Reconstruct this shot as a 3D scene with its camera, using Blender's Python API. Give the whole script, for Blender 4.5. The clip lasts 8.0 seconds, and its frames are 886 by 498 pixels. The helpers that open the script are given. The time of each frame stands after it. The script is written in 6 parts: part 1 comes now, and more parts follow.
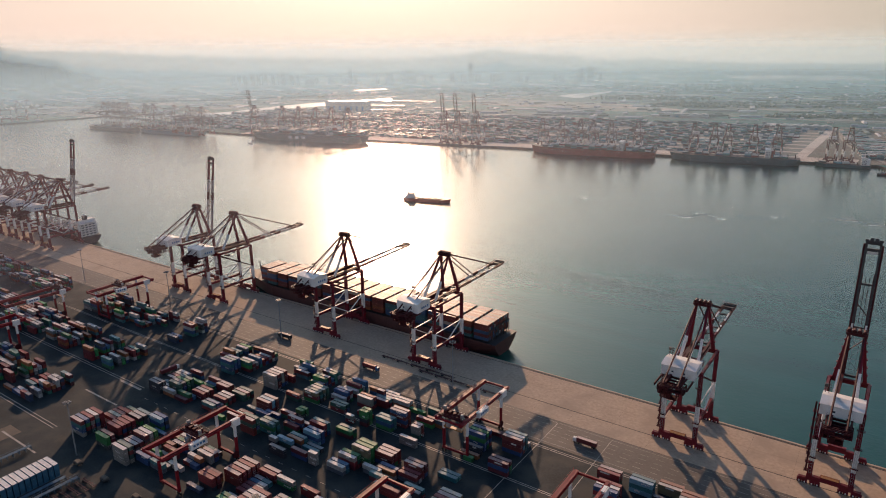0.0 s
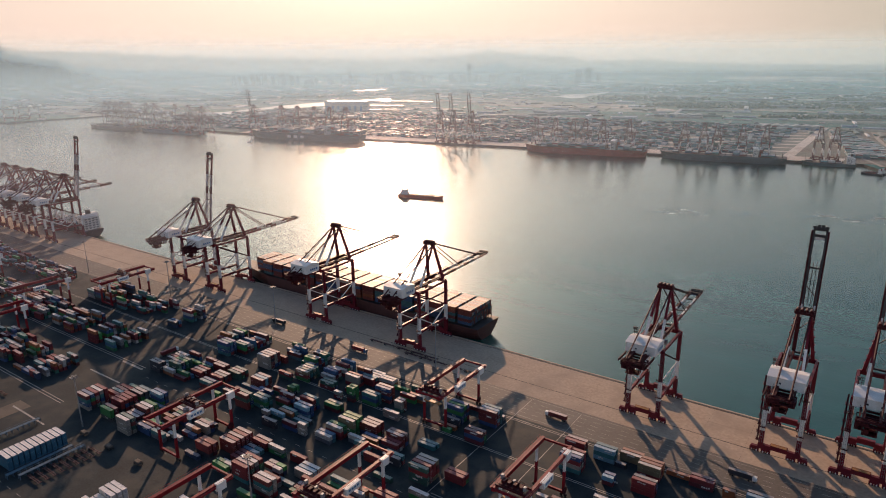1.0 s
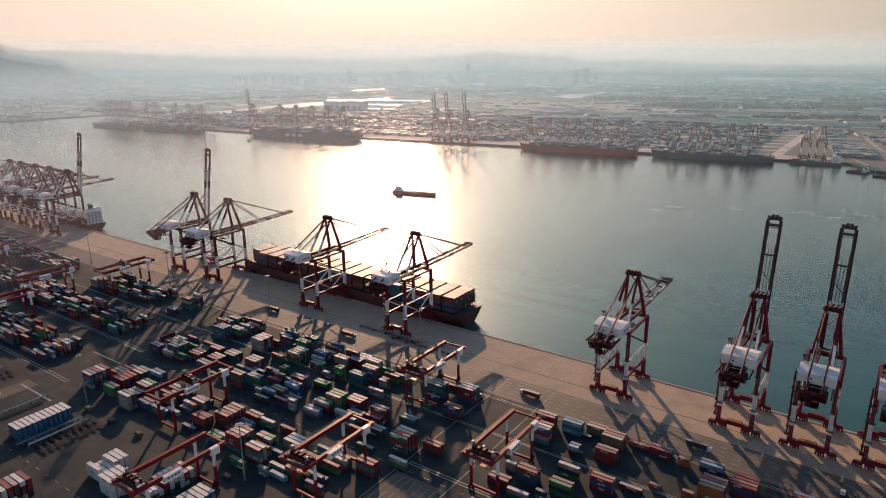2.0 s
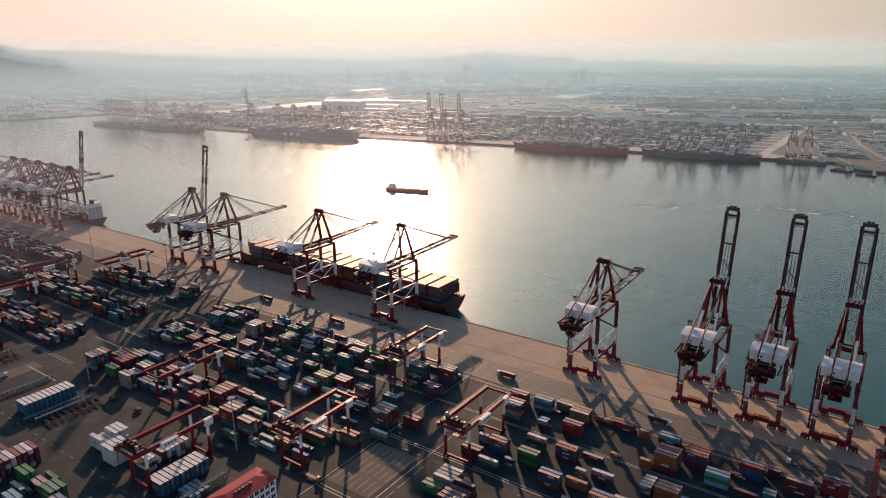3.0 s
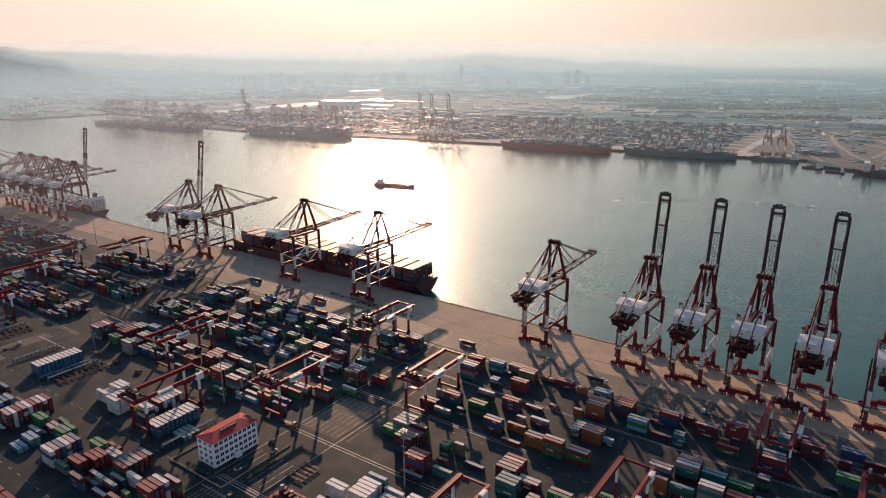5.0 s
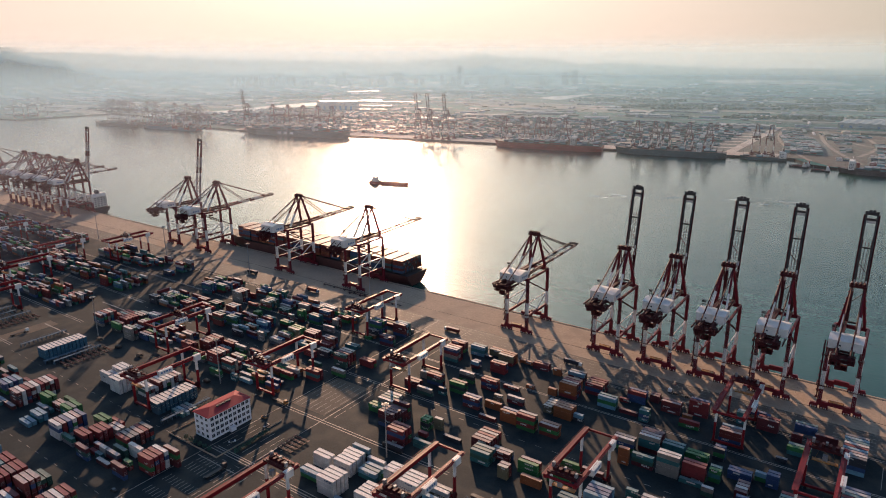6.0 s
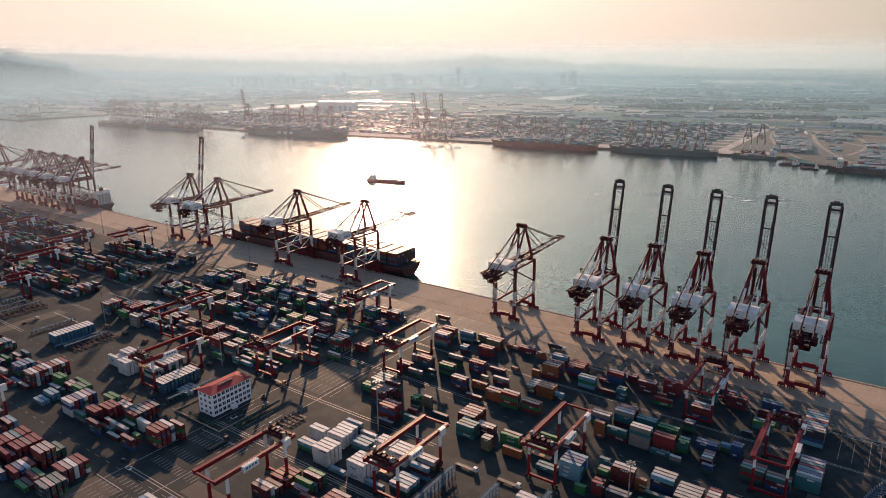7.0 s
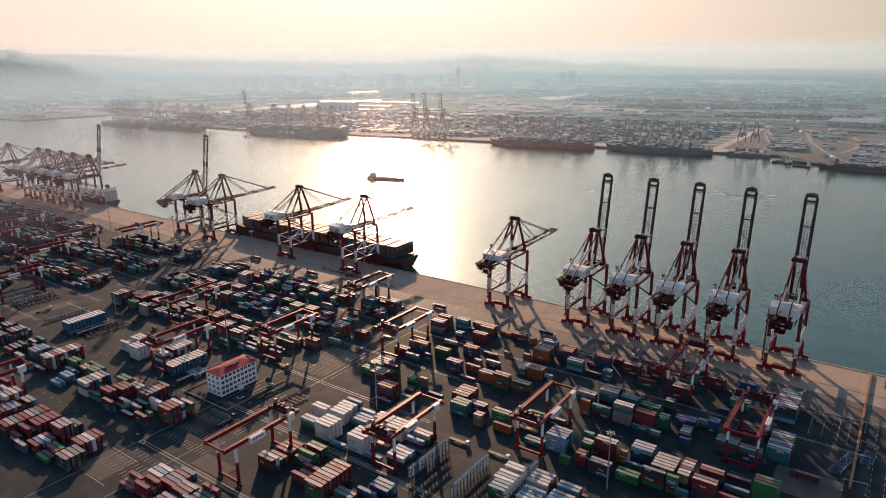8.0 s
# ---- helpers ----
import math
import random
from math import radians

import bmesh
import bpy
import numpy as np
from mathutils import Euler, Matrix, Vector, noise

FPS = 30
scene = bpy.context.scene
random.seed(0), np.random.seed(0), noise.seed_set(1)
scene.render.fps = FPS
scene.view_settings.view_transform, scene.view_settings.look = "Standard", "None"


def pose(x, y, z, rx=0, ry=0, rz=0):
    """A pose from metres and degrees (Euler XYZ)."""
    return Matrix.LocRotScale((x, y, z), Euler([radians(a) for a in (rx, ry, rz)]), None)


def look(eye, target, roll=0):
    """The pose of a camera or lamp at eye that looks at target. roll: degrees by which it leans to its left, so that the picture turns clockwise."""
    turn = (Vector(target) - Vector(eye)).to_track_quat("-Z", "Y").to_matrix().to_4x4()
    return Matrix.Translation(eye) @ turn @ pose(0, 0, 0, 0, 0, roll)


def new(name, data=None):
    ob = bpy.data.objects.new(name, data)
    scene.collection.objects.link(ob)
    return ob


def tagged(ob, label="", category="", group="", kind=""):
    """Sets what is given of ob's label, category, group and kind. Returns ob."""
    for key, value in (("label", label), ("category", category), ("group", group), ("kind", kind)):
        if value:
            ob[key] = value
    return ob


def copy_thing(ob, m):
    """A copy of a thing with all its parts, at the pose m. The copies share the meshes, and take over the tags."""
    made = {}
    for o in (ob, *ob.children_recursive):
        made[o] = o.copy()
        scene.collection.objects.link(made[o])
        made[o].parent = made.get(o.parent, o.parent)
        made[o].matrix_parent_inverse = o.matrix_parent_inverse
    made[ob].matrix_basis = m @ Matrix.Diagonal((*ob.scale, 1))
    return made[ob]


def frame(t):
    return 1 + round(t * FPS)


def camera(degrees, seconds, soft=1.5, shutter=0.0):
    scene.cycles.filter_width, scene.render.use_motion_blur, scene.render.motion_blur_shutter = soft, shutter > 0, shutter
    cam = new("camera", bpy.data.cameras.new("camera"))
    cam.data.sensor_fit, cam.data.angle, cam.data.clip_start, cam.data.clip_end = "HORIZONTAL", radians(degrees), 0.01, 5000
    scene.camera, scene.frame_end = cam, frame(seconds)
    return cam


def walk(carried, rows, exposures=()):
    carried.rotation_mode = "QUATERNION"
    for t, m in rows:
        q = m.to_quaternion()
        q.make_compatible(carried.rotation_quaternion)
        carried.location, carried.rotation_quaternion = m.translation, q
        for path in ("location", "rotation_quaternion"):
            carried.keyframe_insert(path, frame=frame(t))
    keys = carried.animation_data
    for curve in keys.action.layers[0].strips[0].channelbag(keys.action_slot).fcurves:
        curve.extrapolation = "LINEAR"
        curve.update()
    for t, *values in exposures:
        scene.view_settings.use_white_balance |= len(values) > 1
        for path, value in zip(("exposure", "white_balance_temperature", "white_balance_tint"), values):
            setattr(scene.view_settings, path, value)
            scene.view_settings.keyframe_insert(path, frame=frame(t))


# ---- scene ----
cam = camera(67.0, 8.0, soft=1.0)
# seconds, place in metres, yaw, pitch and roll in degrees
ROWS = [
    (0.0, 0.00, 0.00, 223.98, 34.764, -16.532, 0.614),
    (0.5, 13.62, -9.17, 223.78, 34.779, -16.511, 0.580),
    (1.0, 27.38, -18.02, 223.49, 34.830, -16.467, 0.525),
    (1.5, 40.98, -26.49, 223.67, 34.884, -16.470, 0.467),
    (3.0, 82.84, -52.05, 224.56, 34.920, -16.441, 0.344),
    (3.5, 96.34, -60.15, 224.81, 34.926, -16.440, 0.303),
    (4.0, 110.49, -69.08, 225.45, 34.922, -16.430, 0.275),
    (4.5, 124.20, -77.65, 225.79, 34.932, -16.392, 0.279),
    (6.0, 164.71, -103.03, 226.16, 34.957, -16.285, 0.283),
    (6.5, 176.66, -112.17, 225.94, 34.945, -16.252, 0.312),
    (7.0, 187.34, -121.82, 225.80, 34.963, -16.222, 0.335),
    (7.5, 196.81, -131.30, 225.49, 34.989, -16.205, 0.365),
    (8.0, 205.79, -141.14, 225.30, 35.010, -16.187, 0.407),
]
walk(cam, [(t, pose(x, y, z, 90 + pitch, roll, yaw)) for t, x, y, z, yaw, pitch, roll in ROWS], [(0.0, -0.04, 6650, 14), (4.0, 0.02, 6650, 14), (8.0, 0.09, 6650, 14)])

# ---- light ----
SUN_AZ, SUN_EL = 130.0, 17.0    # degrees from +x towards +y, and above the horizon
world = bpy.data.worlds.new("sky")
scene.world = world
world.use_nodes = True
wn = world.node_tree.nodes
wl = world.node_tree.links
sky = wn.new("ShaderNodeTexSky")
sky.sky_type = "NISHITA"
sky.sun_disc = False
sky.sun_elevation = radians(SUN_EL)
sky.sun_rotation = radians(90 - SUN_AZ)
sky.altitude = 0
sky.air_density = 1.0
sky.dust_density = 2.0
sky.ozone_density = 1.0
# a hazy evening sky: cream near the horizon, clearing upwards
clear = wn.new("ShaderNodeMix")
clear.data_type, clear.blend_type = "RGBA", "MULTIPLY"
clear.inputs["Factor"].default_value = 1.0
wl.new(sky.outputs[0], clear.inputs["A"])
clear.inputs["B"].default_value = (0.070, 0.101, 0.126, 1)
up = wn.new("ShaderNodeSeparateXYZ")
up_dir = wn.new("ShaderNodeTexCoord").outputs["Generated"]
wl.new(up_dir, up.inputs[0])
thick = wn.new("ShaderNodeMapRange")
thick.interpolation_type = "SMOOTHSTEP"
thick.inputs[1].default_value, thick.inputs[2].default_value, thick.inputs[3].default_value, thick.inputs[4].default_value = 0.0, 0.52, 0.96, 0.0
wl.new(up.outputs[2], thick.inputs[0])
hazy = wn.new("ShaderNodeMix")
hazy.data_type = "RGBA"
wl.new(thick.outputs[0], hazy.inputs["Factor"])
wl.new(clear.outputs["Result"], hazy.inputs["A"])
# the haze glows towards the low sun
glow = wn.new("ShaderNodeVectorMath")
glow.operation = "DOT_PRODUCT"
wl.new(up_dir, glow.inputs[0])
glow.inputs[1].default_value = (math.cos(radians(136)), math.sin(radians(136)), 0.1)
near = wn.new("ShaderNodeMapRange")
near.interpolation_type = "SMOOTHSTEP"
near.inputs[1].default_value, near.inputs[2].default_value = 0.66, 0.998
wl.new(glow.outputs["Value"], near.inputs[0])
tone = wn.new("ShaderNodeMix")
tone.data_type = "RGBA"
wl.new(near.outputs[0], tone.inputs["Factor"])
tone.inputs["A"].default_value = (0.57, 0.505, 0.41, 1)
tone.inputs["B"].default_value = (0.965, 0.745, 0.632, 1)
behind = wn.new("ShaderNodeMapRange")       # haze lit from the front, opposite the sun
behind.interpolation_type = "SMOOTHSTEP"
behind.inputs[1].default_value, behind.inputs[2].default_value, behind.inputs[3].default_value, behind.inputs[4].default_value = -0.9, 0.2, 1.0, 0.0
wl.new(glow.outputs["Value"], behind.inputs[0])
facing = wn.new("ShaderNodeMix")
facing.data_type = "RGBA"
wl.new(behind.outputs[0], facing.inputs["Factor"])
wl.new(tone.outputs["Result"], facing.inputs["A"])
facing.inputs["B"].default_value = (0.74, 0.74, 0.75, 1)
wl.new(facing.outputs["Result"], hazy.inputs["B"])
wl.new(hazy.outputs["Result"], wn["Background"].inputs[0])
wn["Background"].inputs[1].default_value = 1.02
sun_data = bpy.data.lights.new("sun", "SUN")
sun_data.energy = 5.0
sun_data.angle = radians(0.6)
sun_data.color = (1.0, 0.635, 0.41)
sun = new("sun", sun_data)
sun_way = Vector((math.cos(radians(SUN_AZ)) * math.cos(radians(SUN_EL)), math.sin(radians(SUN_AZ)) * math.cos(radians(SUN_EL)), math.sin(radians(SUN_EL))))
sun.matrix_world = look(sun_way * 900, (0, 0, 0))


# ---- materials ----
def material(name, colour, rough=0.6, metal=0.0, spread=0.25, scale=0.3, fine=4.0, bump=0.0, dirt=None, spec=0.5):
    """A painted or mineral surface with variation at two scales; dirt: a second colour in uneven patches."""
    m = bpy.data.materials.new(name)
    m.use_nodes = True
    n, l = m.node_tree.nodes, m.node_tree.links
    b = n["Principled BSDF"]
    b.inputs["Roughness"].default_value, b.inputs["Metallic"].default_value = rough, metal
    b.inputs["Specular IOR Level"].default_value = spec
    pos = n.new("ShaderNodeNewGeometry").outputs["Position"]
    big, small = n.new("ShaderNodeTexNoise"), n.new("ShaderNodeTexNoise")
    for tex, s, d in ((big, scale, 5), (small, fine, 3)):
        tex.inputs["Scale"].default_value, tex.inputs["Detail"].default_value = s, d
        l.new(pos, tex.inputs["Vector"])
    add = n.new("ShaderNodeMath")
    add.operation = "ADD"
    l.new(big.outputs["Fac"], add.inputs[0])
    l.new(small.outputs["Fac"], add.inputs[1])
    ramp = n.new("ShaderNodeMapRange")
    ramp.inputs[1].default_value, ramp.inputs[2].default_value = 0.65, 1.35
    ramp.inputs[3].default_value, ramp.inputs[4].default_value = 1 - spread, 1 + spread
    l.new(add.outputs[0], ramp.inputs[0])
    mul = n.new("ShaderNodeMix")
    mul.data_type, mul.blend_type = "RGBA", "MULTIPLY"
    mul.inputs["Factor"].default_value = 1.0
    mul.inputs["A"].default_value = (*colour, 1)
    l.new(ramp.outputs[0], mul.inputs["B"])
    out = mul.outputs["Result"]
    if dirt:
        mix = n.new("ShaderNodeMix")
        mix.data_type = "RGBA"
        patch = n.new("ShaderNodeMapRange")
        patch.inputs[1].default_value, patch.inputs[2].default_value = 0.48, 0.66
        patch.inputs[4].default_value = 0.75
        l.new(big.outputs["Fac"], patch.inputs[0])
        l.new(patch.outputs[0], mix.inputs["Factor"])
        l.new(out, mix.inputs["A"])
        mix.inputs["B"].default_value = (*dirt, 1)
        out = mix.outputs["Result"]
    l.new(out, b.inputs["Base Color"])
    if bump:
        bp = n.new("ShaderNodeBump")
        bp.inputs["Strength"].default_value, bp.inputs["Distance"].default_value = 0.6, bump
        l.new(small.outputs["Fac"], bp.inputs["Height"])
        l.new(bp.outputs[0], b.inputs["Normal"])
    return m


def palette(name, colours, source, fade=0.0, rough=0.55, fade_to=(0.56, 0.46, 0.38)):
    """Paint picked from a list at random, by object or by island; fade: how far it is mixed towards a paler tone."""
    m = bpy.data.materials.new(name)
    m.use_nodes = True
    n, l = m.node_tree.nodes, m.node_tree.links
    b = n["Principled BSDF"]
    b.inputs["Roughness"].default_value = rough
    if source == "object":
        rnd = n.new("ShaderNodeObjectInfo").outputs["Random"]
    else:
        rnd = n.new("ShaderNodeNewGeometry").outputs["Random Per Island"]
    ramp = n.new("ShaderNodeValToRGB")
    ramp.color_ramp.interpolation = "CONSTANT"
    e = ramp.color_ramp.elements
    while len(e) < len(colours):
        e.new(0.5)
    for i, c in enumerate(colours):
        e[i].position = i / len(colours)
        e[i].color = (*[v * (1 - fade) + d * fade for v, d in zip(c, fade_to)], 1)
    l.new(rnd, ramp.inputs[0])
    pos = n.new("ShaderNodeNewGeometry").outputs["Position"]
    tex = n.new("ShaderNodeTexNoise")
    tex.inputs["Scale"].default_value, tex.inputs["Detail"].default_value = 0.7, 6
    l.new(pos, tex.inputs["Vector"])
    rng = n.new("ShaderNodeMapRange")
    rng.inputs[1].default_value, rng.inputs[2].default_value, rng.inputs[3].default_value, rng.inputs[4].default_value = 0.3, 0.7, 0.65, 1.2
    l.new(tex.outputs["Fac"], rng.inputs[0])
    mul = n.new("ShaderNodeMix")
    mul.data_type, mul.blend_type = "RGBA", "MULTIPLY"
    mul.inputs["Factor"].default_value = 1.0
    l.new(ramp.outputs[0], mul.inputs["A"])
    l.new(rng.outputs[0], mul.inputs["B"])
    l.new(mul.outputs["Result"], b.inputs["Base Color"])
    return m


RED = material("crane_red_paint", (0.215, 0.007, 0.015), 0.5, spec=0.3, spread=0.35, scale=0.12, fine=2.0, dirt=(0.12, 0.008, 0.012))
DARKRED = material("dark_red_steel", (0.060, 0.006, 0.009), 0.6, spec=0.25, spread=0.4, scale=0.2, fine=2.0)
WHITE = material("white_paint", (0.78, 0.77, 0.74), 0.45, spread=0.12, scale=0.15, fine=2.0, dirt=(0.60, 0.56, 0.50))
DARK = material("dark_steel", (0.045, 0.042, 0.042), 0.6, spread=0.4, scale=0.3, fine=3.0)
STEEL = material("grey_steel", (0.30, 0.30, 0.30), 0.5, metal=0.3, spread=0.3, scale=0.4)
YELLOW = material("yellow_paint", (0.34, 0.15, 0.04), 0.5, spread=0.25)
RUBBER = material("rubber", (0.02, 0.02, 0.02), 0.8, spread=0.3)
GLASS = material("window_glass", (0.03, 0.045, 0.06), 0.12, spread=0.3, scale=0.2)
ROOF_RED = material("red_roof_sheet", (0.36, 0.022, 0.034), 0.8, spread=0.2, scale=0.3, dirt=(0.26, 0.028, 0.034))
PLASTER = material("white_plaster", (0.88, 0.89, 0.91), 0.7, spread=0.1, scale=0.2, dirt=(0.72, 0.73, 0.75))
CONCRETE = material("quay_concrete", (0.47, 0.365, 0.27), 0.9, spec=0.2, spread=0.22, scale=0.035, fine=0.5, dirt=(0.33, 0.262, 0.20))
ASPHALT = material("yard_asphalt", (0.019, 0.030, 0.034), 0.8, spec=0.25, spread=0.4, scale=0.06, fine=0.8, dirt=(0.054, 0.053, 0.047))
PALE = material("pale_yard_paving", (0.115, 0.10, 0.083), 0.75, spread=0.3, scale=0.05, fine=0.7, dirt=(0.12, 0.10, 0.085))
PLOT = material("tan_plot_paving", (0.15, 0.127, 0.10), 0.85, spec=0.2, spread=0.25, scale=0.06, fine=0.8, dirt=(0.10, 0.088, 0.074))
LINE = material("road_marking", (0.34, 0.31, 0.27), 0.6, spread=0.4, scale=0.2, fine=1.5)
HULL = material("dark_hull_paint", (0.028, 0.032, 0.040), 0.4, spread=0.35, scale=0.05, fine=0.6, dirt=(0.045, 0.050, 0.056))
HULL_BROWN = material("brown_red_hull_paint", (0.095, 0.034, 0.032), 0.55, spread=0.35, scale=0.05, fine=0.6, dirt=(0.085, 0.038, 0.036))
HULL_RED = material("red_hull_paint", (0.26, 0.035, 0.025), 0.45, spread=0.3, scale=0.05, fine=0.5)
BLUE = material("blue_paint", (0.05, 0.15, 0.30), 0.5, spread=0.3, scale=0.2)
TEAL = material("teal_blue_paint", (0.028, 0.12, 0.19), 0.5, spread=0.3, scale=0.3)
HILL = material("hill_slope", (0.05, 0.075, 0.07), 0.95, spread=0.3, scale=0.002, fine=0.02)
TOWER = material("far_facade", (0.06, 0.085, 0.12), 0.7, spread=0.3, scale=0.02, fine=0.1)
SHED_ROOFS = [(0.45, 0.45, 0.45), (0.08, 0.13, 0.12), (0.06, 0.12, 0.10), (0.07, 0.11, 0.09), (0.10, 0.16, 0.16), (0.20, 0.24, 0.28), (0.10, 0.12, 0.10), (0.30, 0.28, 0.25), (0.14, 0.17, 0.17), (0.6, 0.58, 0.55), (0.16, 0.22, 0.28), (0.09, 0.11, 0.085)]
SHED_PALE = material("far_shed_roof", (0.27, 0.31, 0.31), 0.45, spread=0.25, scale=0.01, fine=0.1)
LEAF = material("leaves", (0.034, 0.100, 0.070), 0.8, spread=0.5, scale=0.2, fine=2)

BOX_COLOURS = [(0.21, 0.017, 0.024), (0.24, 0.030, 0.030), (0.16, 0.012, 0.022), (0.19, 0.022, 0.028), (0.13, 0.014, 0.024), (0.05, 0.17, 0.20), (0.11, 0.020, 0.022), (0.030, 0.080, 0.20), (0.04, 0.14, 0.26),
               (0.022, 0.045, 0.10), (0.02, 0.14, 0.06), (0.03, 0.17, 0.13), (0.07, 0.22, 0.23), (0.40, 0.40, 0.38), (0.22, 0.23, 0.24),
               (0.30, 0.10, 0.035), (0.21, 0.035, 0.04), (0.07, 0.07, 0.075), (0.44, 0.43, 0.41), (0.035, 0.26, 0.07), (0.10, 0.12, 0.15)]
SUNLIT_DUST = (0.82, 0.76, 0.70)
# roofs carry more or less dust and bleaching, lightened further to imitate sunlight
BOX_ROOFS = [tuple(v * (1 - k) + d * k for v, d in zip(c, SUNLIT_DUST)) for c, k in zip(BOX_COLOURS, (0.05, 0.35, 0.08, 0.60, 0.12, 0.14, 0.62, 0.10, 0.08, 0.22, 0.08, 0.14, 0.20, 0.5, 0.6, 0.18, 0.08, 0.45, 0.45, 0.06, 0.45))]
PAINTS = {"r": (0.23, 0.024, 0.030), "m": (0.12, 0.014, 0.024), "v": (0.27, 0.25, 0.225), "b": (0.026, 0.075, 0.20), "t": (0.028, 0.17, 0.185), "g": (0.025, 0.19, 0.055), "k": (0.030, 0.035, 0.050),
          "w": (0.62, 0.62, 0.60), "p": (0.175, 0.027, 0.026), "o": (0.33, 0.10, 0.032), "l": (0.13, 0.30, 0.40), "e": (0.028, 0.11, 0.085), "y": (0.20, 0.17, 0.10), "u": (0.030, 0.115, 0.175)}
ROOF_PALING = {"v": 0.75, "u": 0.85, "p": 0.48, "y": 0.55, "w": 0.60, "k": 0.3, "r": 0.08, "g": 0.08}
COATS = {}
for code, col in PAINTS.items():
    k = ROOF_PALING[code] if code in ROOF_PALING else 0.20
    dull = tuple(v * (1 - k) + d * k for v, d in zip(col, SUNLIT_DUST))
    # sides darkened to deepen their shade; roofs paled by dust and painted-in sun
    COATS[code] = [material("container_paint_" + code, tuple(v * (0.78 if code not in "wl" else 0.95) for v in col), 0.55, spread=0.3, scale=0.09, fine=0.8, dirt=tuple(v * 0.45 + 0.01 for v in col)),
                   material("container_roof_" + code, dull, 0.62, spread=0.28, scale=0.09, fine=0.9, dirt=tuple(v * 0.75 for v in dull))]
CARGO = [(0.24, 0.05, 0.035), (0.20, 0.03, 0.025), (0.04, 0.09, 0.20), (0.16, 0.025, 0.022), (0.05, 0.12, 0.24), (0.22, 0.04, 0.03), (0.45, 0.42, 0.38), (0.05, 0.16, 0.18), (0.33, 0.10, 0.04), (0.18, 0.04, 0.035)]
# sides darkened as if shaded, tops paled for dust and low sun
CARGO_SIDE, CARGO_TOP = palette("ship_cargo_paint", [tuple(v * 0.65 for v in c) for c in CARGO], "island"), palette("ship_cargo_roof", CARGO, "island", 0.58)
# the joined stacks get the same darkened sides and lightened roofs
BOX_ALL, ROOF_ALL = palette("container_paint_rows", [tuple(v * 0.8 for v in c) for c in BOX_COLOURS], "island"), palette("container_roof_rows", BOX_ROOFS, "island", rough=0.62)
# far container colours lean teal and pale, imitating the tint of haze
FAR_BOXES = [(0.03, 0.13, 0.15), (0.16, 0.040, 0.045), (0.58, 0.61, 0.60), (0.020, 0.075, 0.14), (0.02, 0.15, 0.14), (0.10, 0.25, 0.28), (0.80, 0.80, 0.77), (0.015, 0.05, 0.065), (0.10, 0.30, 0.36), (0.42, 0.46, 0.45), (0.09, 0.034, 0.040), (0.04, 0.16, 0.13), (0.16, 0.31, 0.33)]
FAR_SIDE, FAR_ROOF = palette("far_container_paint", FAR_BOXES, "island"), palette("far_container_roof", FAR_BOXES, "island", 0.34, fade_to=(0.52, 0.58, 0.60))

SHED = palette("far_shed_roof", [tuple(min(0.7, v * 1.6) for v in c) for c in SHED_ROOFS], "island", rough=0.6)


